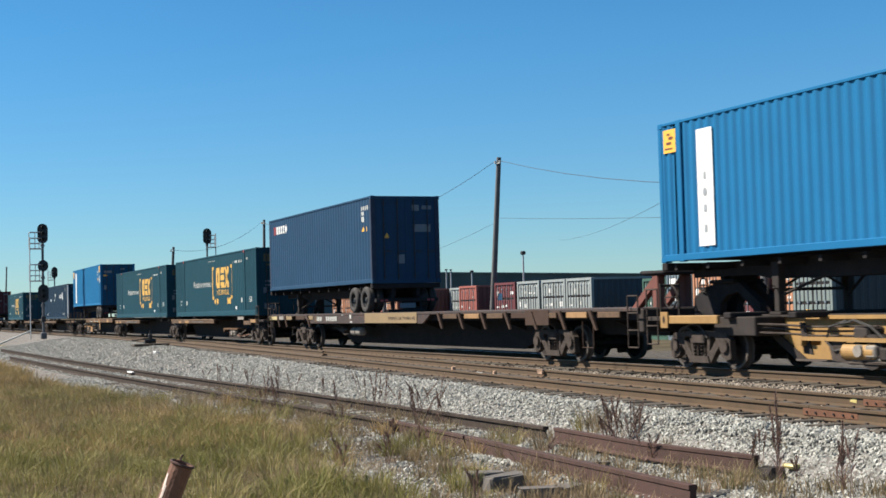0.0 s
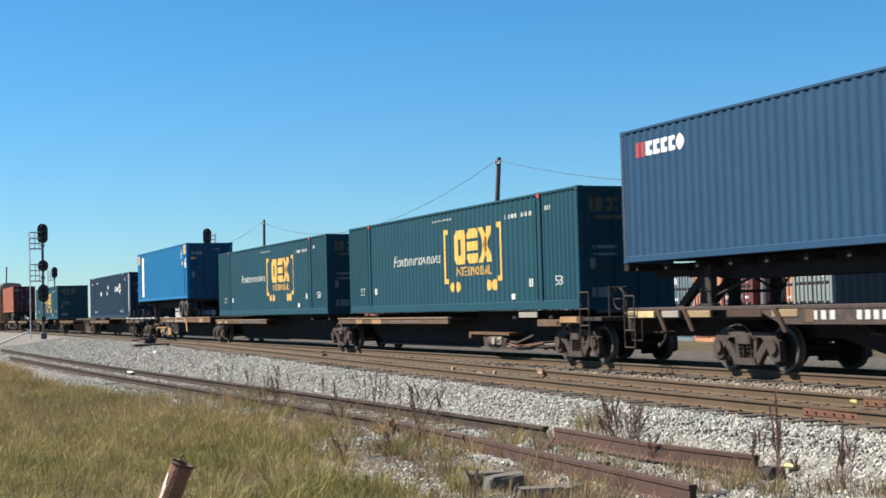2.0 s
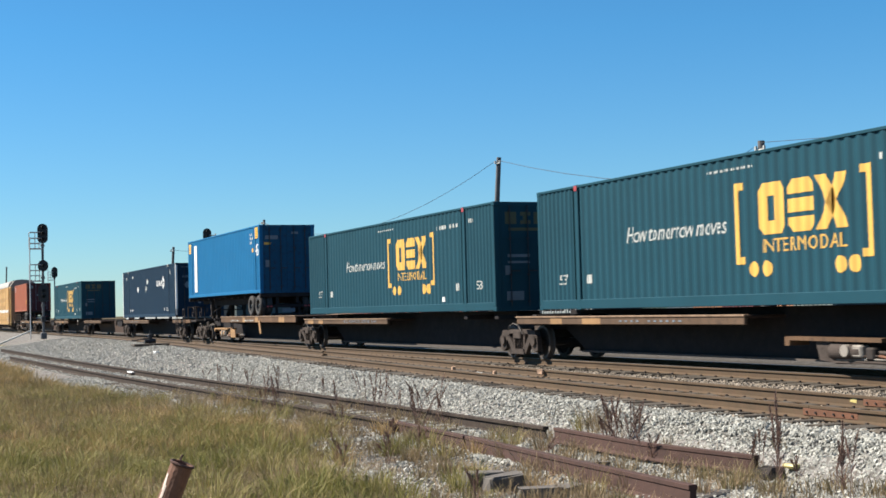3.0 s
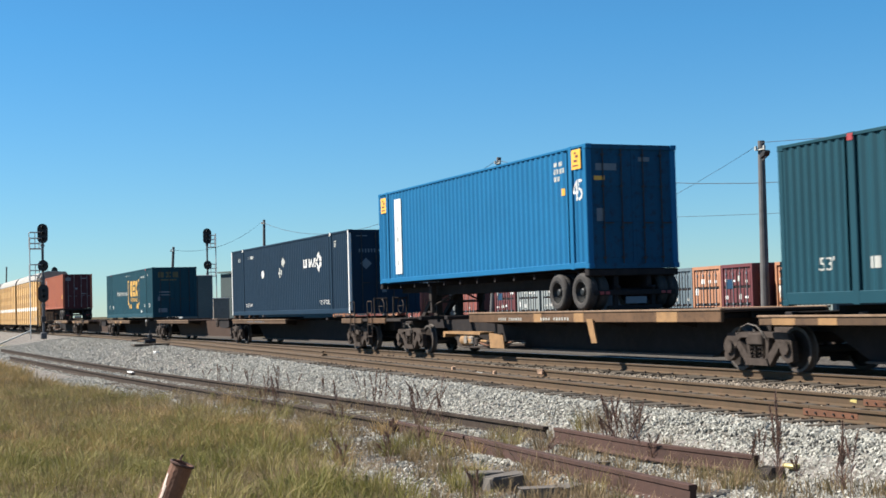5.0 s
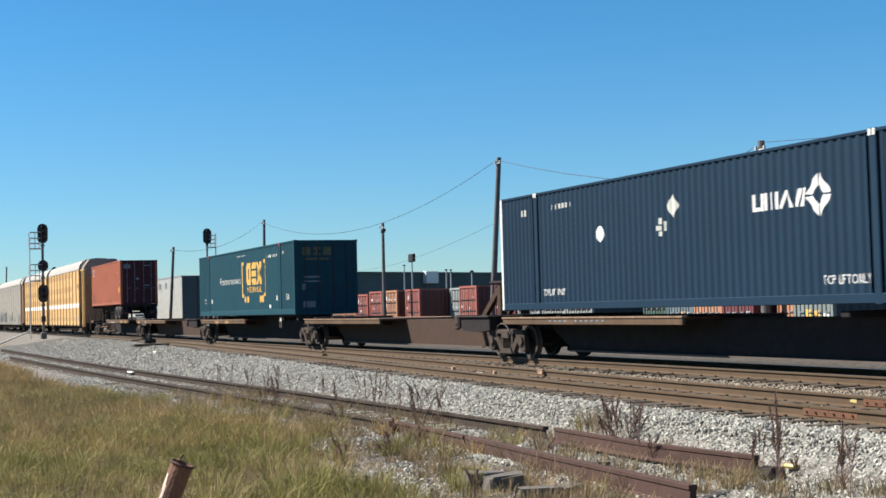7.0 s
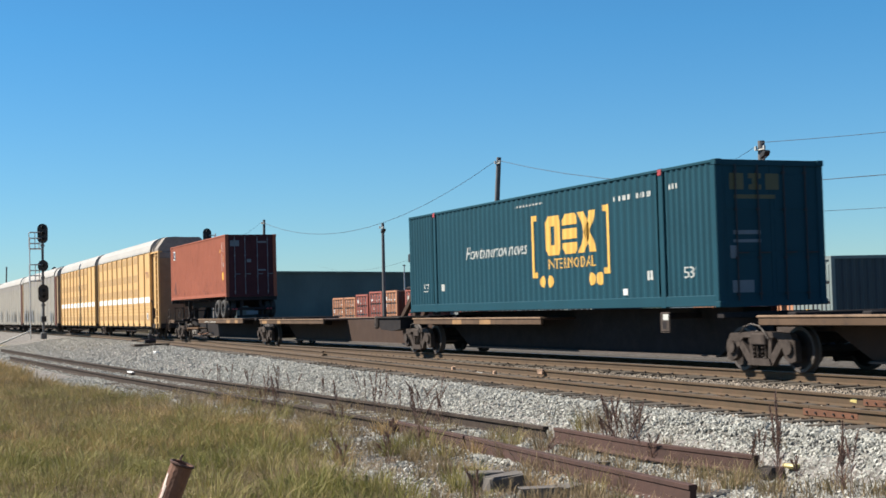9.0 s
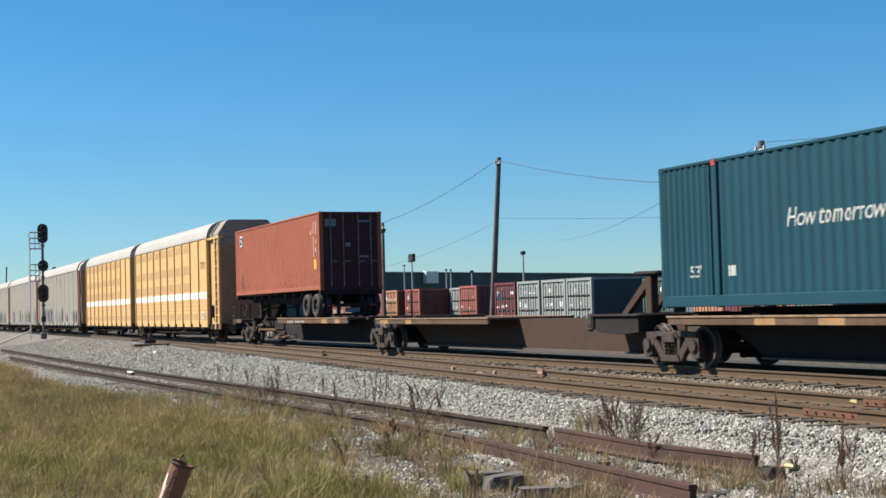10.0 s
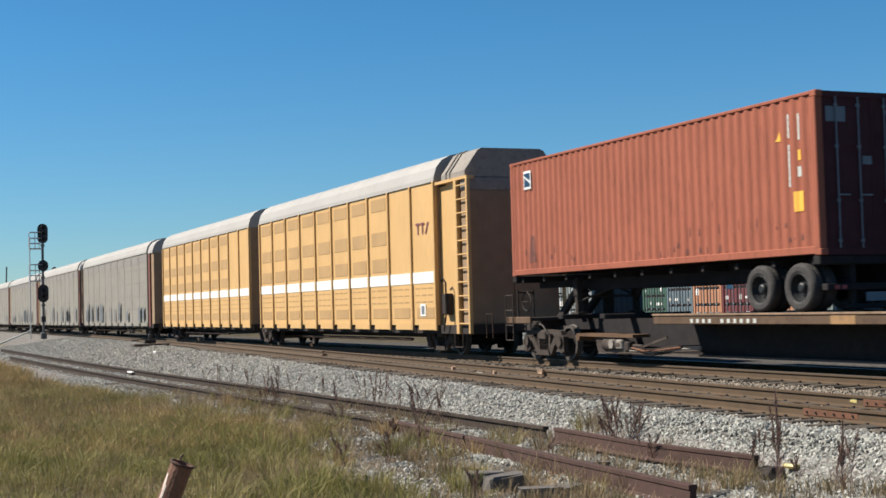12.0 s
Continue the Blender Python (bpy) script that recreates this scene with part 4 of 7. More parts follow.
def decal(name, shapes, mat, parent, y, profile=None, label=""):
    """Paint lying on a container's side: polygons of (x, z), following the corrugation."""
    bm = bmesh.new()
    for poly in shapes:
        bm.faces.new([bm.verts.new((p[0], 0, p[1])) for p in poly])
    return lay(name, bm, mat, parent, y, profile, label)


def lay(name, bm, mat, parent, y, profile, label=""):
    if profile:
        lo, hi = min(v.co.x for v in bm.verts), max(v.co.x for v in bm.verts)
        for px, _ in profile:
            if lo < px < hi:
                bmesh.ops.bisect_plane(bm, geom=bm.verts[:] + bm.edges[:] + bm.faces[:], plane_co=(px, 0, 0), plane_no=(1, 0, 0))
        for v in bm.verts:
            v.co.y = y + depth_at(profile, v.co.x) - 0.006
    else:
        for v in bm.verts:
            v.co.y = y - 0.006
    ob = part(name, bm, mat, parent, label)
    if name.endswith("print") or name == "marking":
        tagged(ob, kind="stuff")
    return ob


def letters(text, x0, x1, z0, z1, shear=0.0):
    """Flat writing fitted into a rectangle of x and z."""
    cu = bpy.data.curves.new("writing", "FONT")
    cu.body, cu.shear, cu.resolution_u = text, shear, 2
    ob = bpy.data.objects.new("writing", cu)
    scene.collection.objects.link(ob)
    bpy.context.view_layer.update()
    me = bpy.data.meshes.new_from_object(ob.evaluated_get(bpy.context.evaluated_depsgraph_get()))
    bm = bmesh.new()
    bm.from_mesh(me)
    bpy.data.objects.remove(ob)
    bpy.data.curves.remove(cu)
    bpy.data.meshes.remove(me)
    ax, bx = min(v.co.x for v in bm.verts), max(v.co.x for v in bm.verts)
    ay, by = min(v.co.y for v in bm.verts), max(v.co.y for v in bm.verts)
    for v in bm.verts:
        v.co = (x0 + (v.co.x - ax) / (bx - ax) * (x1 - x0), 0, z0 + (v.co.y - ay) / (by - ay) * (z1 - z0))
    return bm


def rect(x0, x1, z0, z1):
    return [(x0, z0), (x1, z0), (x1, z1), (x0, z1)]


def bars(x0, x1, z0, z1, n, fill=0.55):
    st = (x1 - x0) / n
    return [rect(x0 + st * i, x0 + st * (i + fill), z0, z1) for i in range(n)]


def container(u, zb, length, width, height, mat, label, inset=0.0, pitch=0.278, sill=0.16, frame_mat=None, end_mat=None, post_mat=None, end_pitch=0.278, rod_mat=None):
    """A shipping container; its doors look along +x, where the train goes. inset: from each end to the lifting posts."""
    frame_mat, end_mat = frame_mat or mat, end_mat or mat
    rod_mat = rod_mat or M_RODS
    t = rolling(thing("shipping_container", label, "container"), u, zb)
    L, W, H = length, width, height
    hw = W / 2
    spans = [(-L + 0.14, -0.14)] if not inset else [(-L + 0.14, -L + inset - 0.17), (-L + inset + 0.17, -inset - 0.17), (-inset + 0.17, -0.14)]
    profile = []
    steps = [pitch if b - a > 3 else end_pitch for a, b in spans]
    for (a, b), st in zip(spans, steps):
        profile += ribs(a, b, st)
    for s in (-1, 1):
        for (a, b), st in zip(spans, steps):
            pr = ribs(a, b, st)
            bm = bmesh.new()
            lo = [bm.verts.new((x, s * (hw - 0.012 - d), sill)) for x, d in pr]
            hi = [bm.verts.new((x, s * (hw - 0.012 - d), H - 0.06)) for x, d in pr]
            for i in range(len(pr) - 1):
                bm.faces.new((lo[i], lo[i + 1], hi[i + 1], hi[i]))
            part("side_panel", bm, mat, t)
        part("top_rail", box(-L + 0.12, -0.12, s * hw - (0.0 if s < 0 else 0.07), s * hw + (0.07 if s < 0 else 0.0), H - 0.068, H - 0.005, None, 0.01), mat, t)
        bm = box(-L + 0.12, -0.12, s * hw - (0.0 if s < 0 else 0.06), s * hw + (0.06 if s < 0 else 0.0), 0.02, sill, None, 0.012)
        part("bottom_rail", bm, frame_mat, t)
        for x in (-L, -0.14):
            part("corner_post", box(x, x + 0.14, s * hw - (0 if s < 0 else 0.16), s * hw + (0.16 if s < 0 else 0), 0.11, H - 0.11, None, 0.015), post_mat or frame_mat, t)
            for z in (0.0, H - 0.118):
                bm = box(x - 0.004, x + 0.174, s * (hw + 0.004) - (0 if s < 0 else 0.16), s * (hw + 0.004) + (0.16 if s < 0 else 0), z, z + 0.118, None, 0.012)
                part("corner_casting", bm, frame_mat, t)
        part("lining", box(-L + 0.1, -0.1, min(s * (hw - 0.10), s * (hw - 0.07)), max(s * (hw - 0.10), s * (hw - 0.07)), 0.1, H - 0.09), mat, t)
        if inset:
            for x in (-L + inset, -inset):
                part("lifting_post", box(x - 0.09, x + 0.09, s * (hw + 0.003) - (0 if s < 0 else 0.1), s * (hw + 0.003) + (0.1 if s < 0 else 0), 0.0, H + 0.004, None, 0.012), frame_mat, t)
    bm = bmesh.new()
    n = int(L / 0.5)
    for i in range(n):
        x = -L + 0.13 + (L - 0.26) * i / n
        box(x, x + (L - 0.26) / n * 0.82, -hw + 0.05, hw - 0.05, H - 0.045, H - 0.02, bm)
    box(-L + 0.1, -0.1, -hw + 0.06, hw - 0.06, H - 0.07, H - 0.045, bm)
    part("roof_panel", bm, mat, t)
    part("front_wall", box(-L + 0.02, -L + 0.08, -hw + 0.1, hw - 0.1, 0.1, H - 0.08), mat, t)
    part("underframe", box(-L + 0.1, -0.1, -hw + 0.08, hw - 0.08, 0.04, 0.14), M_BLACKPAINT, t)
    for k in (-1, 1):
        y0, y1 = (-hw + 0.15, -0.005) if k < 0 else (0.005, hw - 0.15)
        bm = box(-0.07, -0.03, y0, y1, 0.13, H - 0.12)
        for q in range(3):
            za = 0.25 + q * (H - 0.4) / 3
            box(-0.03, -0.022, y0 + 0.09, y1 - 0.09, za, za + (H - 0.4) / 3 - 0.14, bm, 0.003)
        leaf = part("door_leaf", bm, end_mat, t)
        for fy in (0.28, 0.74):
            yy = y0 + (y1 - y0) * fy
            bm = rod((0.005, yy, 0.12), (0.005, yy, H - 0.1), 0.017, 6)
            for zz in (0.25, H * 0.33, H * 0.66, H - 0.25):
                box(-0.022, 0.014, yy - 0.035, yy + 0.035, zz - 0.025, zz + 0.025, bm)
            box(0.0, 0.012, yy, yy + 0.26, H * 0.36, H * 0.36 + 0.03, bm)
            part("lock_rod", bm, rod_mat, leaf, "slim grimy lock rod")
    bm = box(-0.1, 0.0, -hw + 0.15, hw - 0.15, H - 0.12, H - 0.01)
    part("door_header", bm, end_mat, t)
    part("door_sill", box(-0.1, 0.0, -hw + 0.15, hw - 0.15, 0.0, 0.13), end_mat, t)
    return t, profile, -hw + 0.012


def end_marks(t, rects, mat, label=""):
    """Markings on the door end: rectangles of y and z."""
    for y0, y1, z0, z1 in rects:
        part("door_marking", box(-0.021, -0.016, y0, y1, z0, z1), mat, t, label)


def block_emblem(x0, x1, z0, z1):
    """Three chunky shapes in place of a company's emblem: an open block, a stack of bars and a cross."""
    w, h = (x1 - x0) / 3.0, (z1 - z0)
    c = 0.13
    out = []
    a, b = x0, x0 + w * 0.94
    out.append([[(a, z0 + c), (a + c, z0), (a + w * 0.34, z0), (a + w * 0.34, z1), (a + c, z1), (a, z1 - c)],
                [(a + w * 0.34, z1 - h * 0.26), (b, z1 - h * 0.26), (b, z1 - c), (b - c, z1), (a + w * 0.34, z1)],
                [(a + w * 0.34, z0), (b - c, z0), (b, z0 + c), (b, z0 + h * 0.26), (a + w * 0.34, z0 + h * 0.26)],
                rect(a + w * 0.60, b, z0 + h * 0.26, z1 - h * 0.26)])
    a, b = x0 + w * 1.04, x0 + w * 1.92
    m = (z0 + z1) / 2
    out.append([[(a, z1 - h * 0.28), (b, z1 - h * 0.28), (b, z1 - c), (b - c, z1), (a + c, z1), (a, z1 - c)],
                rect(a, b, m - h * 0.13, m + h * 0.13),
                [(a, z0 + c), (a + c, z0), (b - c, z0), (b, z0 + c), (b, z0 + h * 0.28), (a, z0 + h * 0.28)]])
    a, b = x0 + w * 1.98, x1
    k = w * 0.36
    out.append([[(a, z0), (a + k, z0), ((a + b) / 2 + k * 0.45, m), ((a + b) / 2 - k * 0.45, m)],
                [(b - k, z0), (b, z0), ((a + b) / 2 + k * 0.5, m), ((a + b) / 2 - k * 0.5, m)],
                [((a + b) / 2 - k * 0.5, m), ((a + b) / 2 + k * 0.5, m), (a + k, z1), (a, z1)],
                [((a + b) / 2 - k * 0.45, m), ((a + b) / 2 + k * 0.45, m), (b, z1), (b - k, z1)]])
    return out


def oval(x, z, rx, rz, n=16):
    return [(x + rx * math.cos(2 * math.pi * i / n), z + rz * math.sin(2 * math.pi * i / n)) for i in range(n)]


def teal_box(u, slogan=True):
    t, pr, y = container(u, 1.22, 16.154, 2.59, 2.896, M_TEAL, "teal corrugated container with gold emblem and white slogan", inset=1.98, sill=0.24, pitch=0.29, end_pitch=0.215)
    for shapes in block_emblem(-7.24, -4.74, 1.32, 2.27):
        decal("emblem_block", shapes, M_GOLD, t, y, pr, "gold emblem shape")
    for (xa, xb, s) in ((-7.99, -7.72, 1), (-4.41, -4.14, -1)):
        xs = (xa, xb) if s > 0 else (xb, xa)
        lo, hi = min(xs[0], xs[0] + s * 0.27), max(xs[0], xs[0] + s * 0.27)
        stem = (xs[0], xs[0] + s * 0.15)
        decal("bracket", [rect(lo, hi, 0.80, 0.94), rect(lo, hi, 2.20, 2.34), rect(min(stem), max(stem), 0.94, 2.20)], M_GOLD, t, y - 0.001, pr, "gold bracket")
    for cx in (-7.42, -7.04, -5.0, -4.62):
        decal("wheel_dot", [oval(cx, 0.70, 0.15, 0.15)], M_GOLD, t, y, pr)
    lay("writing", letters("INTERMODAL", -7.15, -4.82, 0.99, 1.24), M_GOLD, t, y, pr, "gold word INTERMODAL")
    if slogan:
        lay("writing", letters("How tomorrow moves", -11.95, -8.28, 1.42, 1.76, 0.25), M_PALE, t, y, pr, "white slogan")
    decal("number_print", bars(-3.95, -3.1, 2.37, 2.48, 4, 0.42) + bars(-2.95, -2.30, 2.37, 2.48, 5, 0.42), M_PALE, t, y, pr)
    decal("small_print", bars(-8.85, -7.3, 2.60, 2.65, 14, 0.4), M_PALE, t, y, pr)
    for cx in (-0.98, -14.9):
        lay("writing", letters("53'", cx - 0.22, cx + 0.2, 0.60, 0.84), M_PALE, t, y, pr)
    for cx in (-2.5, -13.7):
        decal("label_print", [rect(cx - 0.12, cx - 0.05, 0.6, 0.8), rect(cx, cx + 0.12, 0.6, 0.8)], M_PALE, t, y, pr)
    for cx in (-1.98, -14.17):
        decal("red_tab", [rect(cx - 0.07, cx + 0.07, 2.76, 2.88)], M_REDMARK, t, y - 0.02)
    decal("small_print", [rect(-1.70, -1.62, 2.44, 2.55), rect(-1.55, -1.51, 2.44, 2.55), rect(-1.45, -1.36, 2.44, 2.55)], M_PALE, t, y, pr)
    decal("label_print", [rect(-3.62, -3.46, 0.30, 0.44)], M_WHITE, t, y, pr)
    end_marks(t, [(-0.95, -0.62, 2.30, 2.62), (-0.50, -0.2, 2.52, 2.62), (-0.50, -0.2, 2.30, 2.40), (-0.42, -0.28, 2.40, 2.52), (-0.1, 0.22, 2.30, 2.62), (-0.85, 0.12, 2.12, 2.2)], M_DIMGOLD, "dim gold block emblem on the doors")
    end_marks(t, [(-0.9, -0.25, 1.42, 1.50), (-0.9, -0.25, 1.26, 1.32), (-0.98, -0.82, 0.95, 1.2), (-0.95, -0.45, 0.28, 0.52)], M_DIM, "faded door notices")
    return t


def sideframe_mesh():
    """A cast side frame: top chord, two slanting legs, spring seat and pedestals, with openings between."""
    bm = bmesh.new()
    y0, y1 = -0.07, 0.07
    top = [(-1.02, 0.56), (-0.92, 0.72), (-0.30, 0.75), (0.30, 0.75), (0.92, 0.72), (1.02, 0.56), (0.62, 0.56), (0.50, 0.64), (-0.50, 0.64), (-0.62, 0.56)]
    prism(top, "y", y0, y1, bm)
    for s in (-1, 1):
        prism([(s * 1.06, 0.22), (s * 1.04, 0.58), (s * 0.98, 0.62), (s * 0.62, 0.62), (s * 0.62, 0.50), (s * 0.70, 0.46), (s * 0.74, 0.26), (s * 0.90, 0.18)], "y", y0 + 0.004, y1 - 0.004, bm)
        prism([(s * 0.74, 0.56), (s * 0.58, 0.60), (s * 0.20, 0.20), (s * 0.34, 0.10)], "y", y0 + 0.01, y1 - 0.01, bm)
        prism([(s * 0.36, 0.70), (s * 0.27, 0.70), (s * 0.22, 0.18), (s * 0.30, 0.18)], "y", y0 + 0.015, y1 - 0.015, bm)
        rod((s * 0.87, y0 - 0.05, 0.46), (s * 0.87, y1, 0.46), 0.13, 12, bm)
    prism([(-0.36, 0.12), (0.36, 0.12), (0.30, 0.25), (-0.30, 0.25)], "y", y0 - 0.03, y1 + 0.03, bm)
    return bm


def spring_mesh():
    bm = bmesh.new()
    for cx in (-0.125, 0.125):
        tube([(cx + 0.075 * math.cos(a), -0.02 + 0.075 * math.sin(a), 0.25 + 0.37 * a / (10 * math.pi)) for a in np.linspace(0, 10 * math.pi, 46)], 0.021, 5, bm)
        rod((cx, -0.02, 0.25), (cx, -0.02, 0.64), 0.03, 6, bm)
    return bm


def wheelset_mesh():
    bm = bmesh.new()
    prof = [(0.0, 0.0), (0.09, 0.0), (0.10, 0.05), (0.33, 0.045), (0.36, 0.0), (0.42, 0.0), (0.425, 0.10), (0.45, 0.115), (0.45, 0.14), (0.37, 0.145), (0.34, 0.10), (0.11, 0.11), (0.10, 0.17), (0.0, 0.17)]
    for side, y0 in ((1, -0.82), (-1, 0.82)):
        lathe([(max(r, 0.002), y0 + side * y) for r, y in prof], 32, bm)
    for f in bm.faces:
        radius = [math.hypot(v.co.x, v.co.z) for v in f.verts]
        f.material_index = 1 if min(radius) > 0.35 and len(f.verts) == 4 else 0
    rod((0, -1.05, 0), (0, 1.05, 0), 0.075, 10, bm)
    for k in range(4):
        a = k * math.pi / 2
        for yy in (-0.772, 0.772):
            rod((0.22 * math.cos(a), yy - 0.01, 0.22 * math.sin(a)), (0.22 * math.cos(a), yy + 0.01, 0.22 * math.sin(a)), 0.035, 8, bm)
    return bm


def bogie(parent, x, spin=True):
    """A two-axle truck under a car, as a part with its frames and wheelsets."""
    t = piece("truck", "bolster", lambda: box(-0.22, 0.22, -1.12, 1.12, 0.50, 0.72, box(-0.28, 0.28, -0.45, 0.45, 0.68, 0.82), 0.02), M_TRUCK, parent, pose(x, 0, 0))
    tagged(t, "dusty cast-steel two-axle truck")
    for s in (-1, 1):
        piece("side_frame", "side_frame", sideframe_mesh, M_TRUCK, t, pose(0, s * 1.0, 0))
        piece("spring", "springs", spring_mesh, M_TRUCK, t, pose(0, s * 1.0, 0))
    for s in (-1, 1):
        w = piece("wheelset", "wheelset", wheelset_mesh, M_WHEEL, t, pose(s * 0.87, 0, 0.42))
        if len(w.data.materials) < 2:
            w.data.materials.append(M_RIMEDGE)
        if spin:
            WHEELSETS.append((w, s * 0.87))
    for s in (-1, 1):
        piece("brake_pipe", "brake_pipe", lambda: tube([(-0.62, 0, 0.70), (-0.45, -0.03, 0.84), (-0.2, -0.05, 0.90), (0.06, -0.05, 0.86), (0.22, -0.05, 0.74), (0.30, -0.03, 0.62)], 0.017, 6), M_RIMEDGE, t, pose(0, s * 1.06, 0, 0, 0, 0 if s < 0 else 180))
        piece("brake_beam", "brake_beam", lambda: box(-0.1, 0.1, -0.8, 0.8, 0.25, 0.34, None, 0.01), M_DARKMETAL, t, pose(s * 0.46, 0, 0))
    return t


def coupler(parent, x, s):
    bm = box(min(x, x + s * 0.75), max(x, x + s * 0.75), -0.11, 0.11, 0.68, 0.90, None, 0.02)
    box(min(x + s * 0.6, x + s * 0.95), max(x + s * 0.6, x + s * 0.95), -0.17, 0.17, 0.62, 0.96, bm, 0.05)
    part("coupler", bm, M_DARKMETAL, parent)
    part("air_hose", tube([(x, 0.35 * s, 0.75), (x + s * 0.2, 0.35 * s, 0.5), (x + s * 0.55, 0.25 * s, 0.36), (x + s * 0.8, 0.1 * s, 0.42)], 0.025, 6), M_RUBBER, parent)


def grab_ladder(parent, x, y, z0, z1, w=0.42, rungs=4):
    bm = rod((x, y, z0), (x, y, z1), 0.018, 6)
    rod((x + w, y, z0), (x + w, y, z1), 0.018, 6, bm)
    for i in range(rungs):
        z = z0 + (z1 - z0) * i / (rungs - 1)
        rod((x, y, z), (x + w, y, z), 0.016, 6, bm)
    return part("ladder", bm, M_TRUCK, parent, "thin steel step ladder")


def hitch(parent, x, mat, up=True):
    """A trailer hitch: a stanchion, a slanting strut and the top plate."""
    bm = box(x - 0.5, x + 0.45, -0.5, 0.5, 1.95, 2.05, None, 0.04)
    box(x - 0.75, x - 0.3, -0.38, 0.38, 1.98, 2.06, bm, 0.03)
    h = part("hitch_plate", bm, M_BLACKPAINT, parent, "dark steel trailer hitch plate")
    for y in (-0.42, 0.28):
        part("hitch_post", box(x - 0.12, x + 0.12, y - 0.03, y + 0.17, 1.0, 1.95, None, 0.02), mat, h, "steel hitch stanchion")
        part("hitch_strut", prism([(x - 1.35, 1.02), (x - 1.10, 1.02), (x + 0.05, 1.82), (x - 0.08, 1.95)], "y", y, y + 0.14), mat, h)
    return h


def spine_unit(uf, ur, edge_mat, sill_mat, label, decks, trucks, ends=(False, False), hitch_at=None, marks=(), gear=None, block=None, close_gap=False, gear_mat=M_TRUCK, plate=None, beam=(0.2, 1.6), dz=0.0, ladder=1.04):
    """One spine-car unit: a deep centre sill over its trucks, with side platforms. decks: stretches (from, to) along the train."""
    t = rolling(thing("spine_car", label, "railway car"), uf, 0)
    r = ur - uf
    sill = [(r - 0.5, 0.74), (r + 1.3, 0.74), (r + 2.3, 0.23), (-2.3, 0.23), (-1.3, 0.74), (0.5, 0.74), (0.5, 1.0), (r - 0.5, 1.0)]
    s = part("centre_sill", prism(sill, "y", -0.36, 0.36), sill_mat, t, "deep box-section centre sill")
    part("sill_flange", box(r + 2.3, -2.3, -0.48, 0.48, 0.19, 0.229), M_FLANGE, s, "dusty bottom flange of the sill")
    for a, b in decks:
        a, b = a - uf, b - uf
        d = part("platform", box(a, b, -1.26, 1.26, 0.985 + dz, 1.045 + dz, None, 0.01), M_CARBROWN, t)
        if dz > 0.1:
            part("deck_packing", box(a + 0.1, b - 0.1, -0.5, 0.5, 1.0, 0.98 + dz), M_BLACKPAINT, d)
        for sy in (-1, 1):
            y0, y1 = (-1.30, -1.22) if sy < 0 else (1.22, 1.30)
            part("side_beam", box(a, b, y0, y1, 0.875 + dz * 0.4, 1.018 + dz, None, 0.012), edge_mat, d, "sun-worn painted side beam")
            part("deck_lip", box(a - 0.03, b + 0.02, min(y0 - 0.022, y1), max(y0, y1 + 0.022), 1.019 + dz, 1.062 + dz, None, 0.008), M_LIP, d, "bare worn steel deck lip")
            if sy < 0:
                rp = random.Random(int(abs(a * 7 + uf)))
                x = a + 0.4
                while x < b - 1.3:
                    w = rp.uniform(0.4, 0.9)
                    if rp.random() < 0.4:
                        part("worn_patch", box(x, x + w, y0 - 0.003, y0 + 0.01, 0.885 + dz * 0.4, 1.01 + dz), M_ORANGEPATCH, d)
                    x += w + rp.uniform(0.6, 2.2)
        x = a + 0.9
        while x < b - 0.1:
            for sy in (-1, 1):
                piece("bracket", "bracket%d" % sy, lambda: prism([(sy * 0.36, 0.80), (sy * 0.36, 0.985), (sy * 1.22, 0.985), (sy * 1.22, 0.93)], "x", 0, 0.05), M_DARKMETAL, d, pose(x, 0, 0))
            x += 2.9
    # cross bearers at the outer ends, carrying the box corners
    for x in (r + 1.1, r + 3.1, -3.1, -1.1):
        part("cross_bearer", box(x - 0.12, x + 0.12, -1.16, 1.16, 1.0, 1.12, None, 0.02), M_BLACKPAINT, t)
    for k in trucks:
        bogie(t, k - uf)
    for flag, x, sg in ((ends[0], 0.0, 1), (ends[1], r, -1)):
        if flag:
            part("end_sill", box(min(x + sg * 0.5, x + sg * 1.55), max(x + sg * 0.5, x + sg * 1.55), -0.34, 0.34, 0.62, 1.0, None, 0.03), M_DARKMETAL, t)
            part("end_platform", box(min(x + sg * 0.2, x + sg * 1.6), max(x + sg * 0.2, x + sg * 1.6), -1.28, 1.28, 0.96, 1.05, None, 0.01), M_DARKMETAL, t)
            part("end_beam", box(min(x + sg * beam[0], x + sg * beam[1]), max(x + sg * beam[0], x + sg * beam[1]), -1.32, -1.24, 0.90, 1.07, None, 0.015), edge_mat, t)
            coupler(t, x + sg * 1.5, sg)
            lx = x + sg * ladder if sg > 0 else x - ladder - 0.45
            grab_ladder(t, lx, -1.36, 0.48, 1.62)
            bm = rod((x + sg * 1.5, -1.0, 1.0), (x + sg * 1.5, -1.0, 1.75), 0.03, 6)
            rod((x + sg * 1.5, -0.55, 1.0), (x + sg * 1.5, -0.55, 1.75), 0.03, 6, bm)
            rod((x + sg * 1.5, -1.0, 1.7), (x + sg * 1.5, -0.55, 1.7), 0.03, 6, bm)
            part("grab_rail", bm, M_DARKMETAL, t)
            lathe_bm = lathe([(0.24, -0.02), (0.27, 0.0), (0.24, 0.02), (0.22, 0.0), (0.24, -0.02)], 16, rod((x + sg * 1.5 - 0.24, -0.75, 1.45), (x + sg * 1.5 + 0.24, -0.75, 1.45), 0.015, 6), (x + sg * 1.5, -0.75, 1.45), False)
            part("handbrake_wheel", lathe_bm, M_DARKMETAL, t)
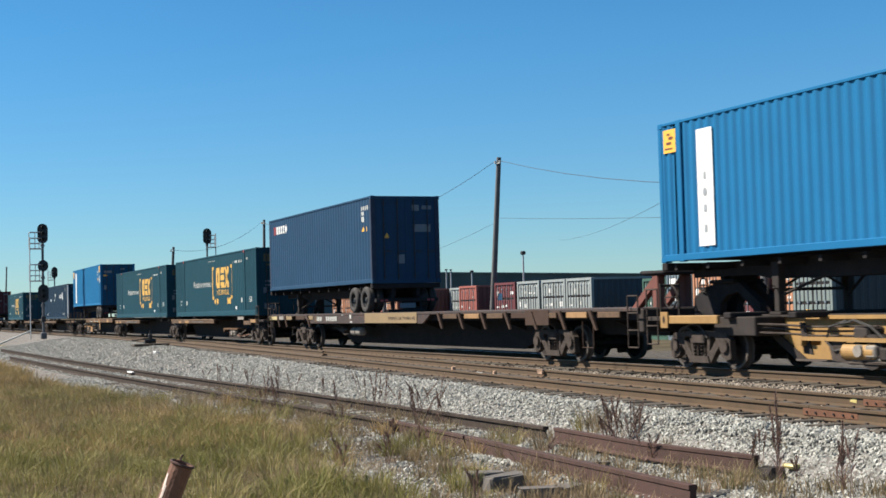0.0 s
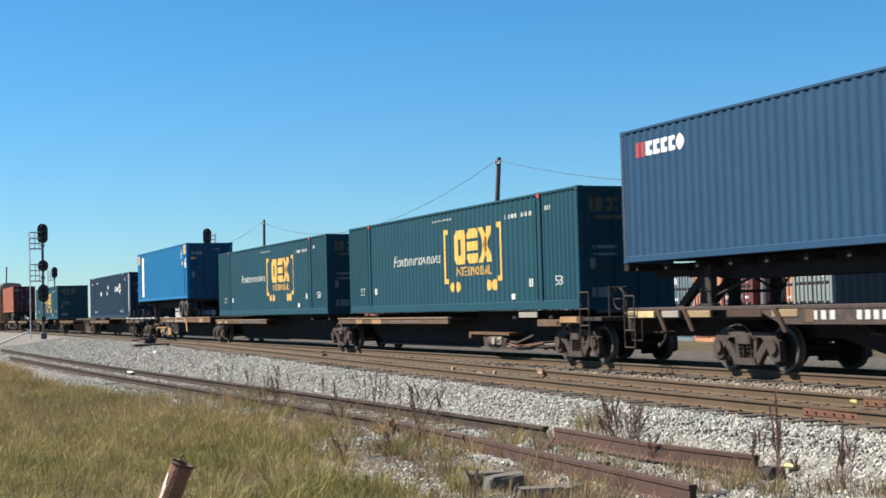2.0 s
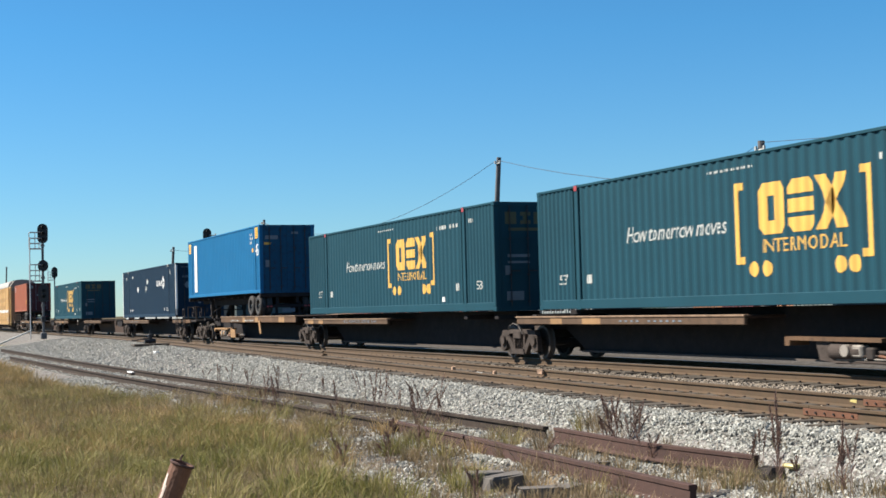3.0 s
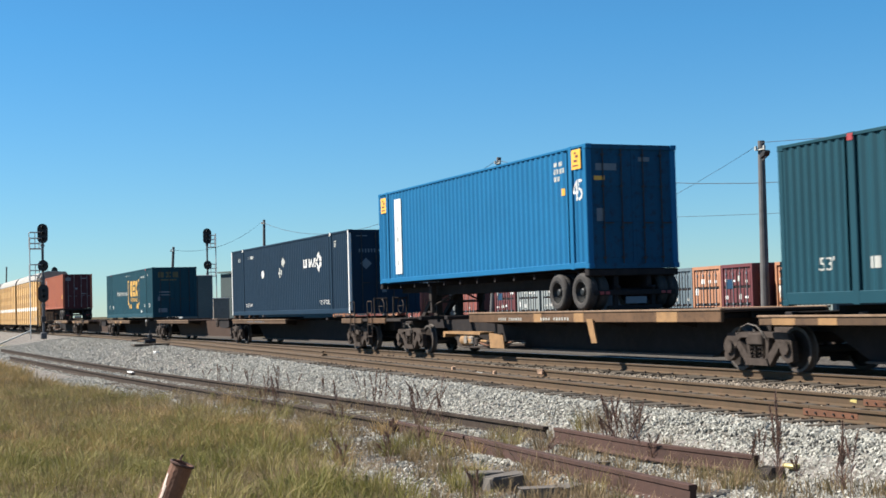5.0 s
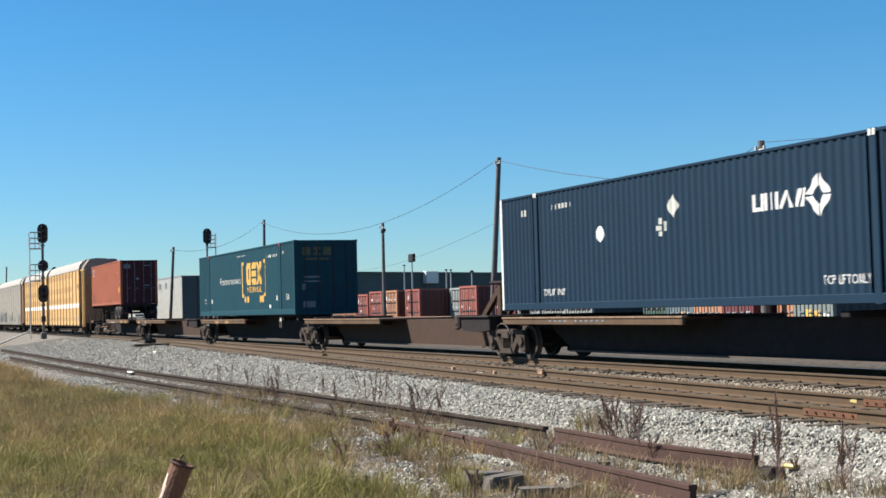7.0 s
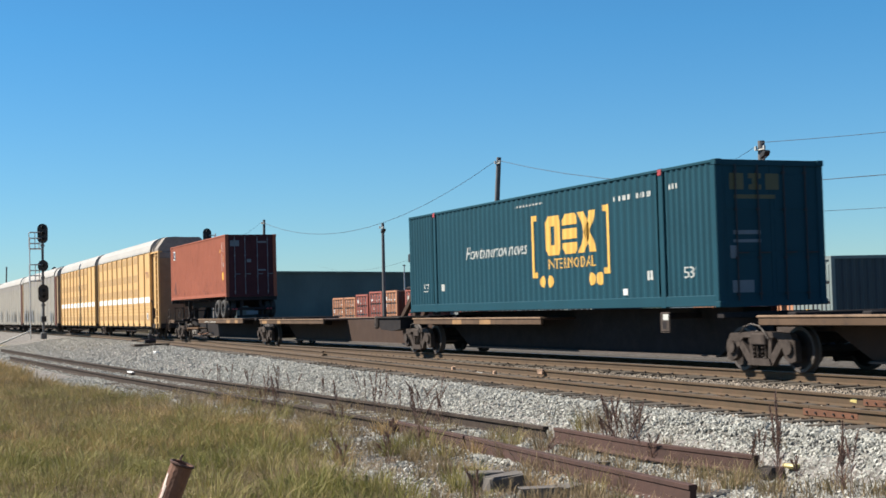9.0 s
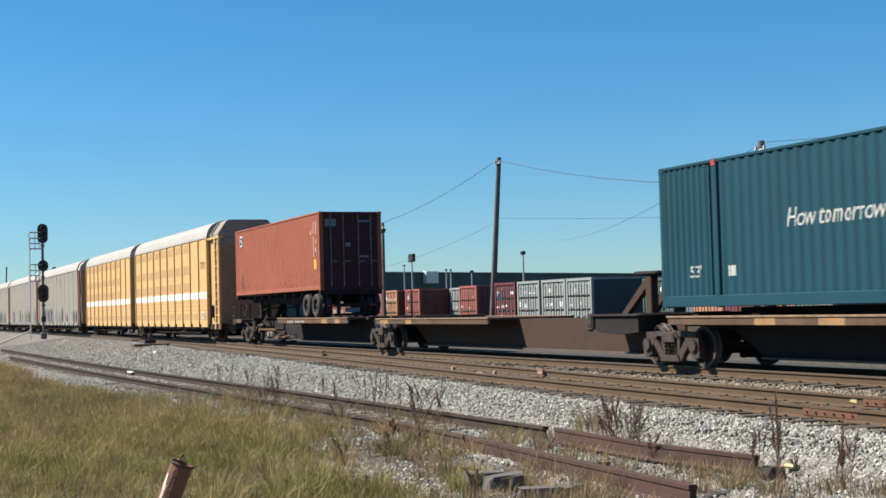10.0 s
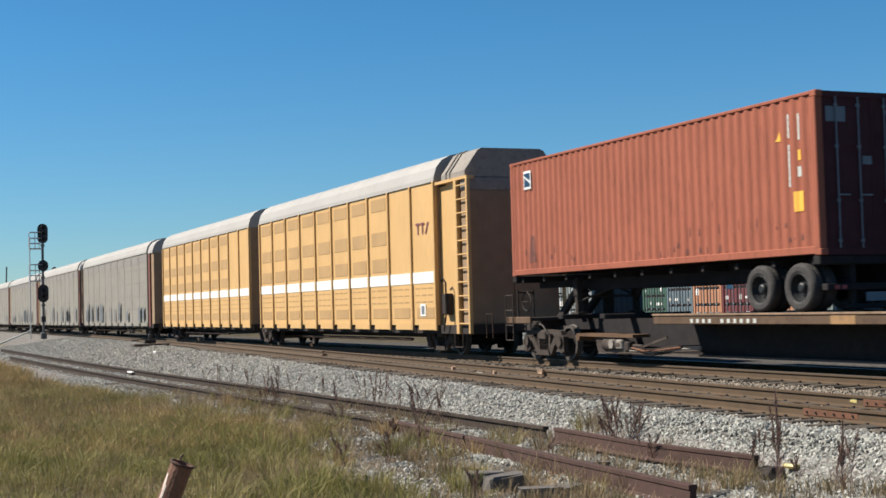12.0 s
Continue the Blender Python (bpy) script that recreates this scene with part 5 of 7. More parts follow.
    if plate:
        # Plate and hanger added where an orange-brown patch stands out below the deck.
        part("sill_plate", prism([(-11.89, 0.24), (-11.02, 0.24), (-11.10, 0.58), (-11.96, 0.65)], "y", -1.06, -1.03), M_ORANGEPATCH, t, "orange-brown plate below the deck")
        part("plate_hanger", box(-11.6, -11.5, -1.04, -1.02, 0.6, 1.0), M_DARKMETAL, t)
        part("hanging_strap", prism([(-5.82, 0.46), (-5.58, 0.47), (-5.76, 1.01), (-6.04, 1.01)], "y", -1.352, -1.322), M_ORANGEPATCH, t, "slanting slotted strap on the deck edge")
    # Filler added over the sill to keep the gap under the box dark.
    if close_gap:
        part("gap_filler", box(r + 1.5, -1.5, -0.34, 0.34, 1.0, 1.21), sill_mat, t)
    if block:
        k = block - uf
        part("end_bolster", prism([(k, 0.84), (k + 0.3, 0.70), (k + 1.2, 0.66), (k + 2.0, 0.72), (k + 2.0, 1.06), (k, 1.08)], "y", -1.22, 1.22), M_BLACKPAINT, t, "dark end bolster block")
        part("bolster_lip", box(k - 0.1, k + 2.05, -1.28, 1.28, 1.065, 1.10, None, 0.01), M_DARKMETAL, t)
        cap = part("bolster_cap", box(k - 0.14, k + 0.12, -1.31, -1.20, 0.72, 1.14, None, 0.05), M_TRUCK, t, "dusty cast end cap with a round hole")
        part("cap_hole", rod((k, -1.316, 0.86), (k, -1.30, 0.86), 0.055, 12), M_BLACKPAINT, cap)
    if hitch_at:
        hitch(t, hitch_at - uf, M_CARBROWN if block else M_DARKMETAL)
    if gear:
        g = gear - uf
        shelf = part("gear_shelf", prism([(g - 1.85, 0.50), (g - 1.72, 0.50), (g - 1.70, 0.60), (g + 0.72, 0.585), (g + 0.72, 0.655), (g - 1.85, 0.665)], "y", -1.04, -0.60), gear_mat if gear_mat is not M_TRUCK else M_RUSTBEAM, t, "rust-brown shelf carrying brake gear")
        part("gear_bracket", prism([(g - 1.05, 0.60), (g - 0.60, 0.60), (g - 0.70, 0.30), (g - 0.35, 0.24), (g - 0.40, 0.20), (g - 0.95, 0.26)], "y", -0.98, -0.94), M_TRUCK, shelf)
        part("brake_cylinder", rod((g - 0.62, -0.92, 0.42), (g + 0.18, -0.92, 0.42), 0.15, 22, rod((g + 0.15, -0.92, 0.42), (g + 0.95, -0.92, 0.40), 0.035, 8)), gear_mat, shelf)
        part("valve_body", rod((g - 0.16, -1.10, 0.44), (g - 0.16, -0.90, 0.44), 0.105, 16, box(g - 0.02, g + 0.24, -1.06, -0.86, 0.32, 0.54, None, 0.03)), M_HOOD, shelf, "pale grey valve body")
        part("valve_box", box(g + 0.30, g + 0.52, -1.04, -0.84, 0.28, 0.50, None, 0.03), M_DARKMETAL, shelf)
        part("brake_lever", prism([(g + 0.95, 0.40), (g + 1.02, 0.37), (g + 2.0, 0.58), (g + 1.98, 0.63)], "y", -0.98, -0.95), M_TRUCK, shelf)
        for k, (dz_, r_) in enumerate(((0.30, 0.022), (0.245, 0.03), (0.36, 0.016))):
            part("air_pipe", tube([(g - 0.5, -0.95 - 0.03 * k, dz_ - 0.02), (g + 0.5, -1.0, dz_), (g + 1.3, -1.0 + 0.04 * k, dz_ - 0.02), (g + 2.2, -0.9, dz_ + 0.06), (g + 3.0, -0.8, dz_ + 0.09)], r_, 6), M_TRUCK if k else M_HOOD, shelf)
        part("slack_rod", tube([(g + 0.6, -0.99, 0.36), (g + 1.15, -1.03, 0.30), (g + 1.7, -1.02, 0.33), (g + 2.4, -0.9, 0.40)], 0.026, 6), M_RUSTY, shelf)
    for (a, b, z0, z1, mm, text) in marks:
        if text:
            at, unit = a - uf, (b - a) / len(text)
            for word in text.split():
                lay("writing", letters(word, at, at + unit * len(word), z0, z1), mm, t, -1.302, None)
                at += unit * (len(word) + 1)
        else:
            k = (b - a) / 11
            decal("marking", bars(a - uf, a - uf + k * 4, z0 + 0.01, z1 - 0.01, 4, 0.42) + bars(a - uf + k * 5, b - uf, z0 + 0.01, z1 - 0.01, 6, 0.42), mm, t, -1.302)
    return t


def tyre_mesh():
    prof = [(0.255, 0.02), (0.30, 0.0), (0.38, 0.0), (0.415, 0.025), (0.435, 0.06), (0.44, 0.09), (0.43, 0.115), (0.44, 0.14), (0.44, 0.18), (0.43, 0.215), (0.38, 0.26), (0.27, 0.26)]
    return lathe(prof, 32, None, (0, 0, 0), False)


def hub_mesh():
    """A deep dished wheel with hand holes and a small hub."""
    bm = bmesh.new()
    lathe([(0.262, 0.24), (0.262, 0.03), (0.245, 0.022), (0.238, 0.06), (0.20, 0.155), (0.12, 0.165), (0.10, 0.12), (0.085, 0.06), (0.06, 0.045), (0.02, 0.045)], 28, bm)
    for k in range(10):
        a = k * math.pi / 5
        rod((0.155 * math.cos(a), 0.13, 0.155 * math.sin(a)), (0.155 * math.cos(a), 0.165, 0.155 * math.sin(a)), 0.014, 6, bm)
    return bm


def chassis(u, length, zb, label, leg=2.68, axles=(-1.72, -0.5), deck=1.06):
    """A container chassis with tandem wheels under its rear (+x) end, landing legs and kingpin plate at the other."""
    t = rolling(thing("trailer_chassis", label, "trailer"), u, 0)
    L = length
    for y in (-0.5, 0.38):
        bm = prism([(-L + 0.1, zb - 0.32), (-L + 2.2, zb - 0.32), (-L + 2.8, zb - 0.42), (-0.1, zb - 0.42), (-0.1, zb - 0.03), (-L + 0.1, zb - 0.03)], "y", y, y + 0.12)
        part("frame_rail", bm, M_BLACKPAINT, t)
    for x in np.arange(-L + 0.3, -0.2, 1.15):
        part("crossmember", box(x, x + 0.09, -1.1, 1.1, zb - 0.16, zb - 0.04), M_BLACKPAINT, t)
    for x in (-L + 0.08, -0.12):
        part("bolster", box(x - 0.1, x + 0.1, -1.21, 1.21, zb - 0.17, zb - 0.005, None, 0.02), M_BLACKPAINT, t)
    zw = deck + 0.44
    for ax in axles:
        part("axle", rod((ax, -1.0, zw), (ax, 1.0, zw), 0.07, 10), M_BLACKPAINT, t)
        for y in (-0.52, 0.42):
            part("spring_hanger", box(ax - 0.5, ax + 0.5, y, y + 0.1, zw + 0.04, zb - 0.40, None, 0.02), M_BLACKPAINT, t)
        for y in (-1.22, -0.93, 0.67, 0.96):
            w = piece("tyre", "tyre", tyre_mesh, M_RUBBER, t, pose(ax, y, zw))
            if y in (-1.22, 0.96):
                piece("wheel_hub", "wheel_hub", hub_mesh, M_RIM, w, pose(0, 0, 0) if y < 0 else pose(0, 0.26, 0, 0, 0, 180))
    k = -L + leg
    for y in (-0.86, 0.74):
        bm = box(k - 0.07, k + 0.07, y, y + 0.13, deck + 0.06, zb - 0.15, None, 0.01)
        box(k - 0.10, k + 0.10, y - 0.02, y + 0.15, 1.55, zb - 0.1, bm, 0.01)
        box(k - 0.17, k + 0.17, y - 0.05, y + 0.17, deck, deck + 0.06, bm, 0.01)
        part("landing_leg", bm, M_DARKMETAL, t)
    for q, s in ((1, 1), (-1, -1)):
        part("leg_brace", tube([(k, s * 0.8, 1.40), (k + 0.9, s * 0.45, zb - 0.4)], 0.03, 6), M_DARKMETAL, t)
        part("leg_brace", rod((k, -0.75 * q, 1.56), (k, 0.1 * q, zb - 0.2), 0.028, 6), M_DARKMETAL, t)
    part("leg_tie", box(k - 0.03, k + 0.03, -0.8, 0.8, 1.50, 1.56), M_DARKMETAL, t)
    part("crank", tube([(k, -0.9, 1.6), (k, -1.05, 1.6), (k, -1.05, 1.45)], 0.014, 5), M_DARKMETAL, t)
    bm = box(-0.14, 0.02, -1.1, 1.1, zb - 0.62, zb - 0.5, None, 0.01)
    for y in (-0.55, 0.45):
        box(-0.12, -0.02, y, y + 0.1, zb - 0.9, zb - 0.4, bm)
    box(-0.14, 0.02, -0.7, 0.7, zb - 0.95, zb - 0.86, bm, 0.01)
    part("rear_bumper", bm, M_BLACKPAINT, t)
    part("number_plate_holder", box(0.021, 0.03, -0.28, 0.28, zb - 0.82, zb - 0.66), M_DIM, t)
    for y in (-0.95, -0.8, 0.7, 0.85):
        part("tail_lamp", box(0.021, 0.035, y, y + 0.1, zb - 0.6, zb - 0.53), M_REDMARK, t)
    return t


# leading spine car with a bright blue 45-foot box on a chassis
def blue_45(u):
    t, pr, y = container(u, 2.16, 13.716, 2.44, 2.896, M_BLUE, "bright blue corrugated 45-foot container on a chassis", inset=0.76, end_mat=M_BLUEDOOR)
    part("white_panel", box(-12.30, -11.76, y - 0.012, y + 0.004, 0.28, 2.61), M_WHITE, t, "tall white notice panel")
    decal("panel_marks", [oval(-12.05, 1.35, 0.07, 0.09), rect(-12.1, -12.0, 0.95, 1.1), rect(-12.08, -12.0, 1.6, 1.75), rect(-12.1, -12.0, 0.55, 0.7)], M_GALV, t, y - 0.014)
    for (a, b, c, d) in ((-0.68, -0.24, 2.34, 2.80), (-13.50, -13.05, 2.26, 2.74)):
        part("warning_label", box(a, b, y - 0.010, y + 0.002, c, d), M_ORANGE, t, "orange square warning label")
        decal("label_print", [rect(a + 0.06, b - 0.1, c + 0.07, c + 0.10), rect(a + 0.12, b - 0.15, c + 0.17, c + 0.22), rect(a + 0.2, b - 0.1, c + 0.27, c + 0.33), rect(a + 0.14, b - 0.2, c + 0.36, c + 0.40)], M_REDOXIDE, t, y - 0.011)
    lay("writing", letters("45", -0.64, -0.24, 1.60, 2.10), M_WHITE, t, y - 0.001, pr, "white number 45")
    decal("number_print", bars(-1.62, -1.10, 2.50, 2.60, 4) + bars(-1.62, -1.05, 2.32, 2.44, 6) + bars(-1.62, -1.3, 2.14, 2.26, 3), M_PALE, t, y, pr)
    decal("sticker", [rect(-1.22, -1.08, 1.78, 1.95)], M_ORANGE, t, y, pr)
    end_marks(t, [(-0.95, -0.4, 2.28, 2.44), (0.2, 0.5, 2.5, 2.6), (-0.95, -0.75, 1.1, 1.4)], M_DIM, "faded door markings")
    end_marks(t, [(-1.0, -0.72, 2.05, 2.15)], M_ORANGE)
    return t


def arch_hitch(parent, x):
    """A low folded hitch: a dark arch on two feet, with a plate under the kingpin."""
    bm = bmesh.new()
    for y in (-0.28, 0.14):
        prism([(x - 1.55, 1.02), (x - 1.52, 1.42), (x - 1.15, 1.62), (x - 0.6, 1.74), (x + 0.02, 1.76), (x + 0.78, 1.28), (x + 0.80, 1.10), (x + 0.62, 1.10), (x + 0.05, 1.52), (x - 0.35, 1.46), (x - 0.55, 1.30), (x - 0.62, 1.02)], "y", y, y + 0.16, bm)
    box(x - 0.8, x + 0.05, -0.4, 0.4, 1.70, 1.78, bm, 0.03)
    h = part("hitch_arch", bm, M_BLACKPAINT, parent, "dark steel trailer hitch arch")
    for k in (-0.45, -0.1):
        part("hitch_post", box(x + k - 0.08, x + k + 0.08, -0.3, 0.3, 1.78, 2.0, None, 0.02), M_BLACKPAINT, h)
    part("hitch_plate", box(x - 0.75, x + 0.3, -0.5, 0.5, 1.97, 2.05, None, 0.02), M_BLACKPAINT, h)
    ring = lathe([(0.15, -0.02), (0.17, 0.0), (0.15, 0.02), (0.13, 0.0), (0.15, -0.02)], 16, None, (x - 1.1, -0.32, 1.68), False)
    rod((x - 1.24, -0.32, 1.68), (x - 0.96, -0.32, 1.68), 0.012, 5, ring)
    part("hand_wheel", ring, M_DARKMETAL, h)


def leading_car():
    uf, r = -6.0, -17.1
    t = spine_unit(uf, -23.1, M_YELLOW, M_YELLOW, "yellow spine car unit with deep sill", [(-12.5, -7.5)], [-23.1, -6.0], (False, True), None, gear=-18.2, gear_mat=M_YELLOW, beam=(-1.0, 0.9))
    arch_hitch(t, r + 0.2)
    for s in (-1, 1):
        part("sill_gusset", prism([(r - 0.5, 0.72), (r + 1.3, 0.72), (r + 2.25, 0.18), (r + 2.5, 0.22), (r + 1.35, 0.88), (r - 0.5, 1.0)], "y", min(s * 0.40, s * 0.362), max(s * 0.40, s * 0.362)), M_DARKMETAL, t, "dark gusset plate on the sill end")
    part("body_bolster", box(r + 0.5, r + 1.85, -1.05, 1.05, 0.66, 1.03, None, 0.02), M_DARKMETAL, t)
    part("end_plate", prism([(r - 0.98, 0.82), (r - 0.72, 0.82), (r - 0.72, 1.15), (r - 0.98, 1.15)], "y", -1.35, -1.325), M_YELLOW, t, "yellow end plate with oval hole")
    decal("plate_hole", [oval(r - 0.85, 0.99, 0.035, 0.08)], M_BLACKPAINT, t, -1.352)
    part("walkway", box(r + 1.2, -2.0, -0.44, 0.44, 1.002, 1.062, None, 0.01), M_DARKMETAL, t, "dark deck plate along the sill")
    part("deck_edge", box(r + 2.4, -7.0, -0.465, -0.442, 0.97, 1.04), M_YELLOW, t)
    for k, z in ((0.0, 0.90), (0.08, 0.82), (0.03, 0.74)):
        part("train_line", tube([(r + 1.4, -1.0 + k, z), (r + 2.6, -0.98 + k, z - 0.02), (r + 3.4, -0.9 + k, z - 0.06), (r + 5.0, -0.85 + k, z - 0.05)], 0.022, 6), M_TRUCK, t)
    part("brake_lever", prism([(r + 3.0, 0.92), (r + 3.14, 0.92), (r + 3.36, 0.34), (r + 3.1, 0.36)], "y", -0.92, -0.89), M_DARKMETAL, t)
    part("hose_loop", tube([(r + 4.3, -0.92, 0.95), (r + 3.95, -1.0, 0.85), (r + 3.85, -1.02, 0.6), (r + 4.05, -1.0, 0.42), (r + 4.4, -0.95, 0.5)], 0.026, 6), M_RUBBER, t)
    part("hose_loop", tube([(r + 4.2, -0.95, 0.9), (r + 4.6, -1.02, 0.96), (r + 5.0, -1.0, 0.85), (r + 5.3, -0.95, 0.6)], 0.026, 6), M_RUBBER, t)
    bm = rod((r + 4.95, -0.98, 0.42), (r + 4.95, -0.5, 0.42), 0.3, 16)
    rod((r + 4.95, -1.04, 0.42), (r + 4.95, -0.98, 0.42), 0.12, 10, bm)
    box(r + 4.5, r + 4.9, -0.98, -0.6, 0.5, 0.85, bm, 0.04)
    part("brake_gear", bm, M_DARKMETAL, t, "dark brake chamber and rigging")
    return t


leading_car()
blue_45(-10.45)
chassis(-10.45, 13.716, 2.16, "black container chassis with tandem tyres on a spine car", 3.35)


# long flatcar with a slate blue box on a chassis
def flatcar(uf, ur, tf, tr):
    t = rolling(thing("flatcar", "long brown flatcar with worn yellow side patch", "railway car"), uf, 0)
    L = ur - uf
    part("deck", box(L, 0, -1.28, 1.28, 1.16, 1.235, None, 0.01), M_DECKBROWN, t)
    for s in (-1, 1):
        y0, y1 = (-1.36, -1.28) if s < 0 else (1.28, 1.36)
        part("side_sill", box(L, 0, y0, y1, 1.165, 1.245, None, 0.012), M_DECKBROWN, t, "dark brown deck edge")
        part("side_girder", prism([(L + 4.6, 1.164), (L + 5.3, 0.90), (-12.2, 0.90), (-11.6, 1.164)], "y", y0 + 0.004, y1 - 0.004), M_DECKBROWN, t, "deep dark brown side girder")
        part("recessed_web", box(L + 0.1, -0.1, min(s * 1.16, s * 1.19), max(s * 1.16, s * 1.19), 0.98, 1.165), M_BLACKPAINT, t)
    sill = [(L + 0.3, 0.62), (L + 5.8, 0.62), (L + 7.5, 0.2), (-7.5, 0.2), (-5.8, 0.62), (-0.3, 0.62), (-0.3, 1.16), (L + 0.3, 1.16)]
    part("centre_sill", prism(sill, "y", -0.38, 0.38), M_BLACKPAINT, t)
    for x in np.arange(L + 1.0, -0.5, 2.9):
        for s in (-1, 1):
            part("cross_bearer", prism([(s * 0.38, 0.7), (s * 0.38, 1.16), (s * 1.16, 1.16), (s * 1.16, 1.0)], "x", x, x + 0.06), M_BLACKPAINT, t)
    # stake braces and worn panels towards both ends
    for x in (*np.arange(-11.0, -0.8, 1.48), L + 1.15, L + 2.15, L + 5.1):
        bm = prism([(x, 1.20), (x + 0.14, 1.20), (x + 0.42, 0.76), (x + 0.32, 0.76)], "y", -1.41, -1.362)
        part("side_brace", bm, M_CARBROWN, t)
    for i, x in enumerate(np.arange(-10.62, -1.0, 1.48)):
        part("side_panel", box(x, x + 0.98, -1.368, -1.30, 1.035, 1.168, None, 0.01), (M_TAN, M_ORANGEPATCH, M_TAN, M_CARBROWN)[i % 4], t)
    for xa, xb, mm in ((L, L + 1.05, M_PALEYELLOW), (L + 1.35, L + 1.98, M_HOOD), (L + 2.3, L + 3.1, M_TANPATCH), (L + 3.65, L + 4.75, M_CARBROWN), (L + 5.05, L + 5.8, M_TANPATCH)):
        part("side_panel", box(xa, xb, -1.372, -1.30, 1.03, 1.168, None, 0.01), mm, t)
    part("yellow_patch", box(-17.2, -12.61, -1.374, -1.362, 0.915, 1.235), M_TANPATCH, t, "worn tan-yellow paint patch")
    part("side_panel", box(-5.35, -4.1, -1.378, -1.30, 0.86, 1.24, None, 0.005), M_CARBROWN, t, "rust-streaked side plate")
    part("side_panel", box(L + 6.0, L + 6.25, -1.365, -1.357, 0.94, 1.17), M_TAN, t)
    decal("side_print", bars(-22.45, -21.75, 0.985, 1.14, 3, 0.55) + bars(-21.30, -20.07, 0.985, 1.14, 6, 0.6), M_PALE, t, -1.358)
    decal("side_print", [rect(-18.75, -18.6, 1.06, 1.2), rect(-18.7, -18.5, 0.93, 0.97), rect(-19.6, -19.45, 1.17, 1.2)], M_PALE, t, -1.358)
    lay("writing", letters("TRIPLE 20 TWIN 45", -15.01, -12.73, 1.02, 1.11), M_DECKBROWN, t, -1.376, None, "dark stencilled words on the patch")
    bogie(t, tf - uf)
    bogie(t, tr - uf)
    tank = part("tank", lathe([(0.03, -0.53), (0.10, -0.5), (0.14, -0.46), (0.14, 0.46), (0.10, 0.5), (0.03, 0.53)], 18), M_HOOD, t, "dusty grey air reservoir")
    tank.matrix_basis = pose(-18.9, -1.0, 0.62, 0, 0, 90)
    part("tank_strap", rod((-18.93, -1.0, 0.62), (-18.87, -1.0, 0.62), 0.146, 18), M_DARKMETAL, tank).matrix_parent_inverse = tank.matrix_basis.inverted()
    bm = box(-20.6, -20.3, -1.05, -0.8, 0.55, 0.78, None, 0.03)
    rod((-20.9, -1.0, 0.66), (-20.0, -1.0, 0.68), 0.05, 8, bm)
    tube([(-21.4, -1.0, 0.74), (-20.9, -1.02, 0.7), (-20.2, -1.05, 0.5), (-19.5, -1.0, 0.55)], 0.025, 6, bm)
    part("brake_valve", bm, M_TRUCK, t, "dusty brake valve and pipes")
    for x, sg in ((0.0, 1), (L, -1)):
        part("end_sill", box(x - 0.12, x + 0.12, -1.3, 1.3, 0.72, 1.22, None, 0.02), M_DARKMETAL, t)
        coupler(t, x, sg)
        grab_ladder(t, x - 0.32 if sg > 0 else x - 0.05, -1.42, 0.40, 1.50)
    part("step", tube([(-2.4, -1.38, 0.95), (-2.4, -1.38, 0.36), (-1.9, -1.38, 0.36), (-1.9, -1.38, 0.95)], 0.018, 6), M_CARBROWN, t)
    part("step", tube([(L + 0.18, -1.38, 1.0), (L + 0.18, -1.38, 0.55), (L + 0.6, -1.38, 0.55), (L + 0.6, -1.38, 1.0)], 0.018, 6), M_CARBROWN, t)
    hitch(t, -0.75, M_REDOXIDE)
    hitch(t, L + 1.5, M_DARKMETAL)
    return t


flatcar(-24.95, -53.6, -29.4, -49.8)
t_, pr_, y_s = container(-41.75, 2.2, 12.192, 2.44, 2.896, M_STEEL_BLUE, "slate blue corrugated 40-foot container on a chassis", post_mat=material("worn_post_paint", (0.03, 0.045, 0.075), 0.8, vary=0.3, spec=0.15))
decal("emblem", bars(-11.60, -11.18, 2.26, 2.58, 2, 0.9), M_REDMARK, t_, y_s, pr_, "red emblem blocks")
for k in range(5):
    cx_ = -11.02 + k * 0.29
    full = [oval(cx_, 2.42, 0.145, 0.17, 20)] if k in (4,) else [rect(cx_ - 0.13, cx_ - 0.03, 2.27, 2.57), rect(cx_ - 0.03, cx_ + 0.12, 2.27, 2.36), rect(cx_ - 0.03, cx_ + 0.12, 2.48, 2.57)]
    decal("emblem_block", full, M_WHITE, t_, y_s, pr_, "white emblem block")
decal("number_print", bars(-0.92, -0.26, 2.46, 2.60, 6) + [rect(-0.92, -0.74, 2.30, 2.42), rect(-0.92, -0.76, 2.08, 2.26)], M_PALE, t_, y_s, pr_)
decal("warning_mark", [[(-0.92, 1.76), (-0.72, 1.76), (-0.82, 1.95)]], M_ORANGE, t_, y_s, pr_)
decal("sticker", [rect(-0.55, -0.44, 1.74, 1.90)], M_ORANGE, t_, y_s, pr_)
end_marks(t_, [(0.25, 0.5, 2.4, 2.6), (0.6, 0.95, 2.45, 2.58), (-0.3, -0.05, 0.65, 0.95), (0.3, 0.9, 1.7, 1.95)], M_DIM, "faded door markings")
part("door_triangle", prism([(-0.75, 1.5), (-0.57, 1.5), (-0.66, 1.68)], "x", -0.021, -0.016), M_ORANGE, t_)
chassis(-41.75, 12.192, 2.2, "black container chassis with tandem tyres on a flatcar", 2.68, (-1.95, -0.78), 1.24)

# three-unit spine car: two teal boxes and a blue box on a chassis
unit = spine_unit(-56.5, -73.7, M_TAN, M_BLACKPAINT, "dark spine car unit with tan side beams", [(-73.3, -63.6)], [-56.5, -73.7], (True, False), ladder=0.76, beam=(-0.29, 0.72), dz=0.02, marks=[(-68.2, -65.6, 0.93, 0.99, M_DIM, "")], gear=-60.9, close_gap=True)
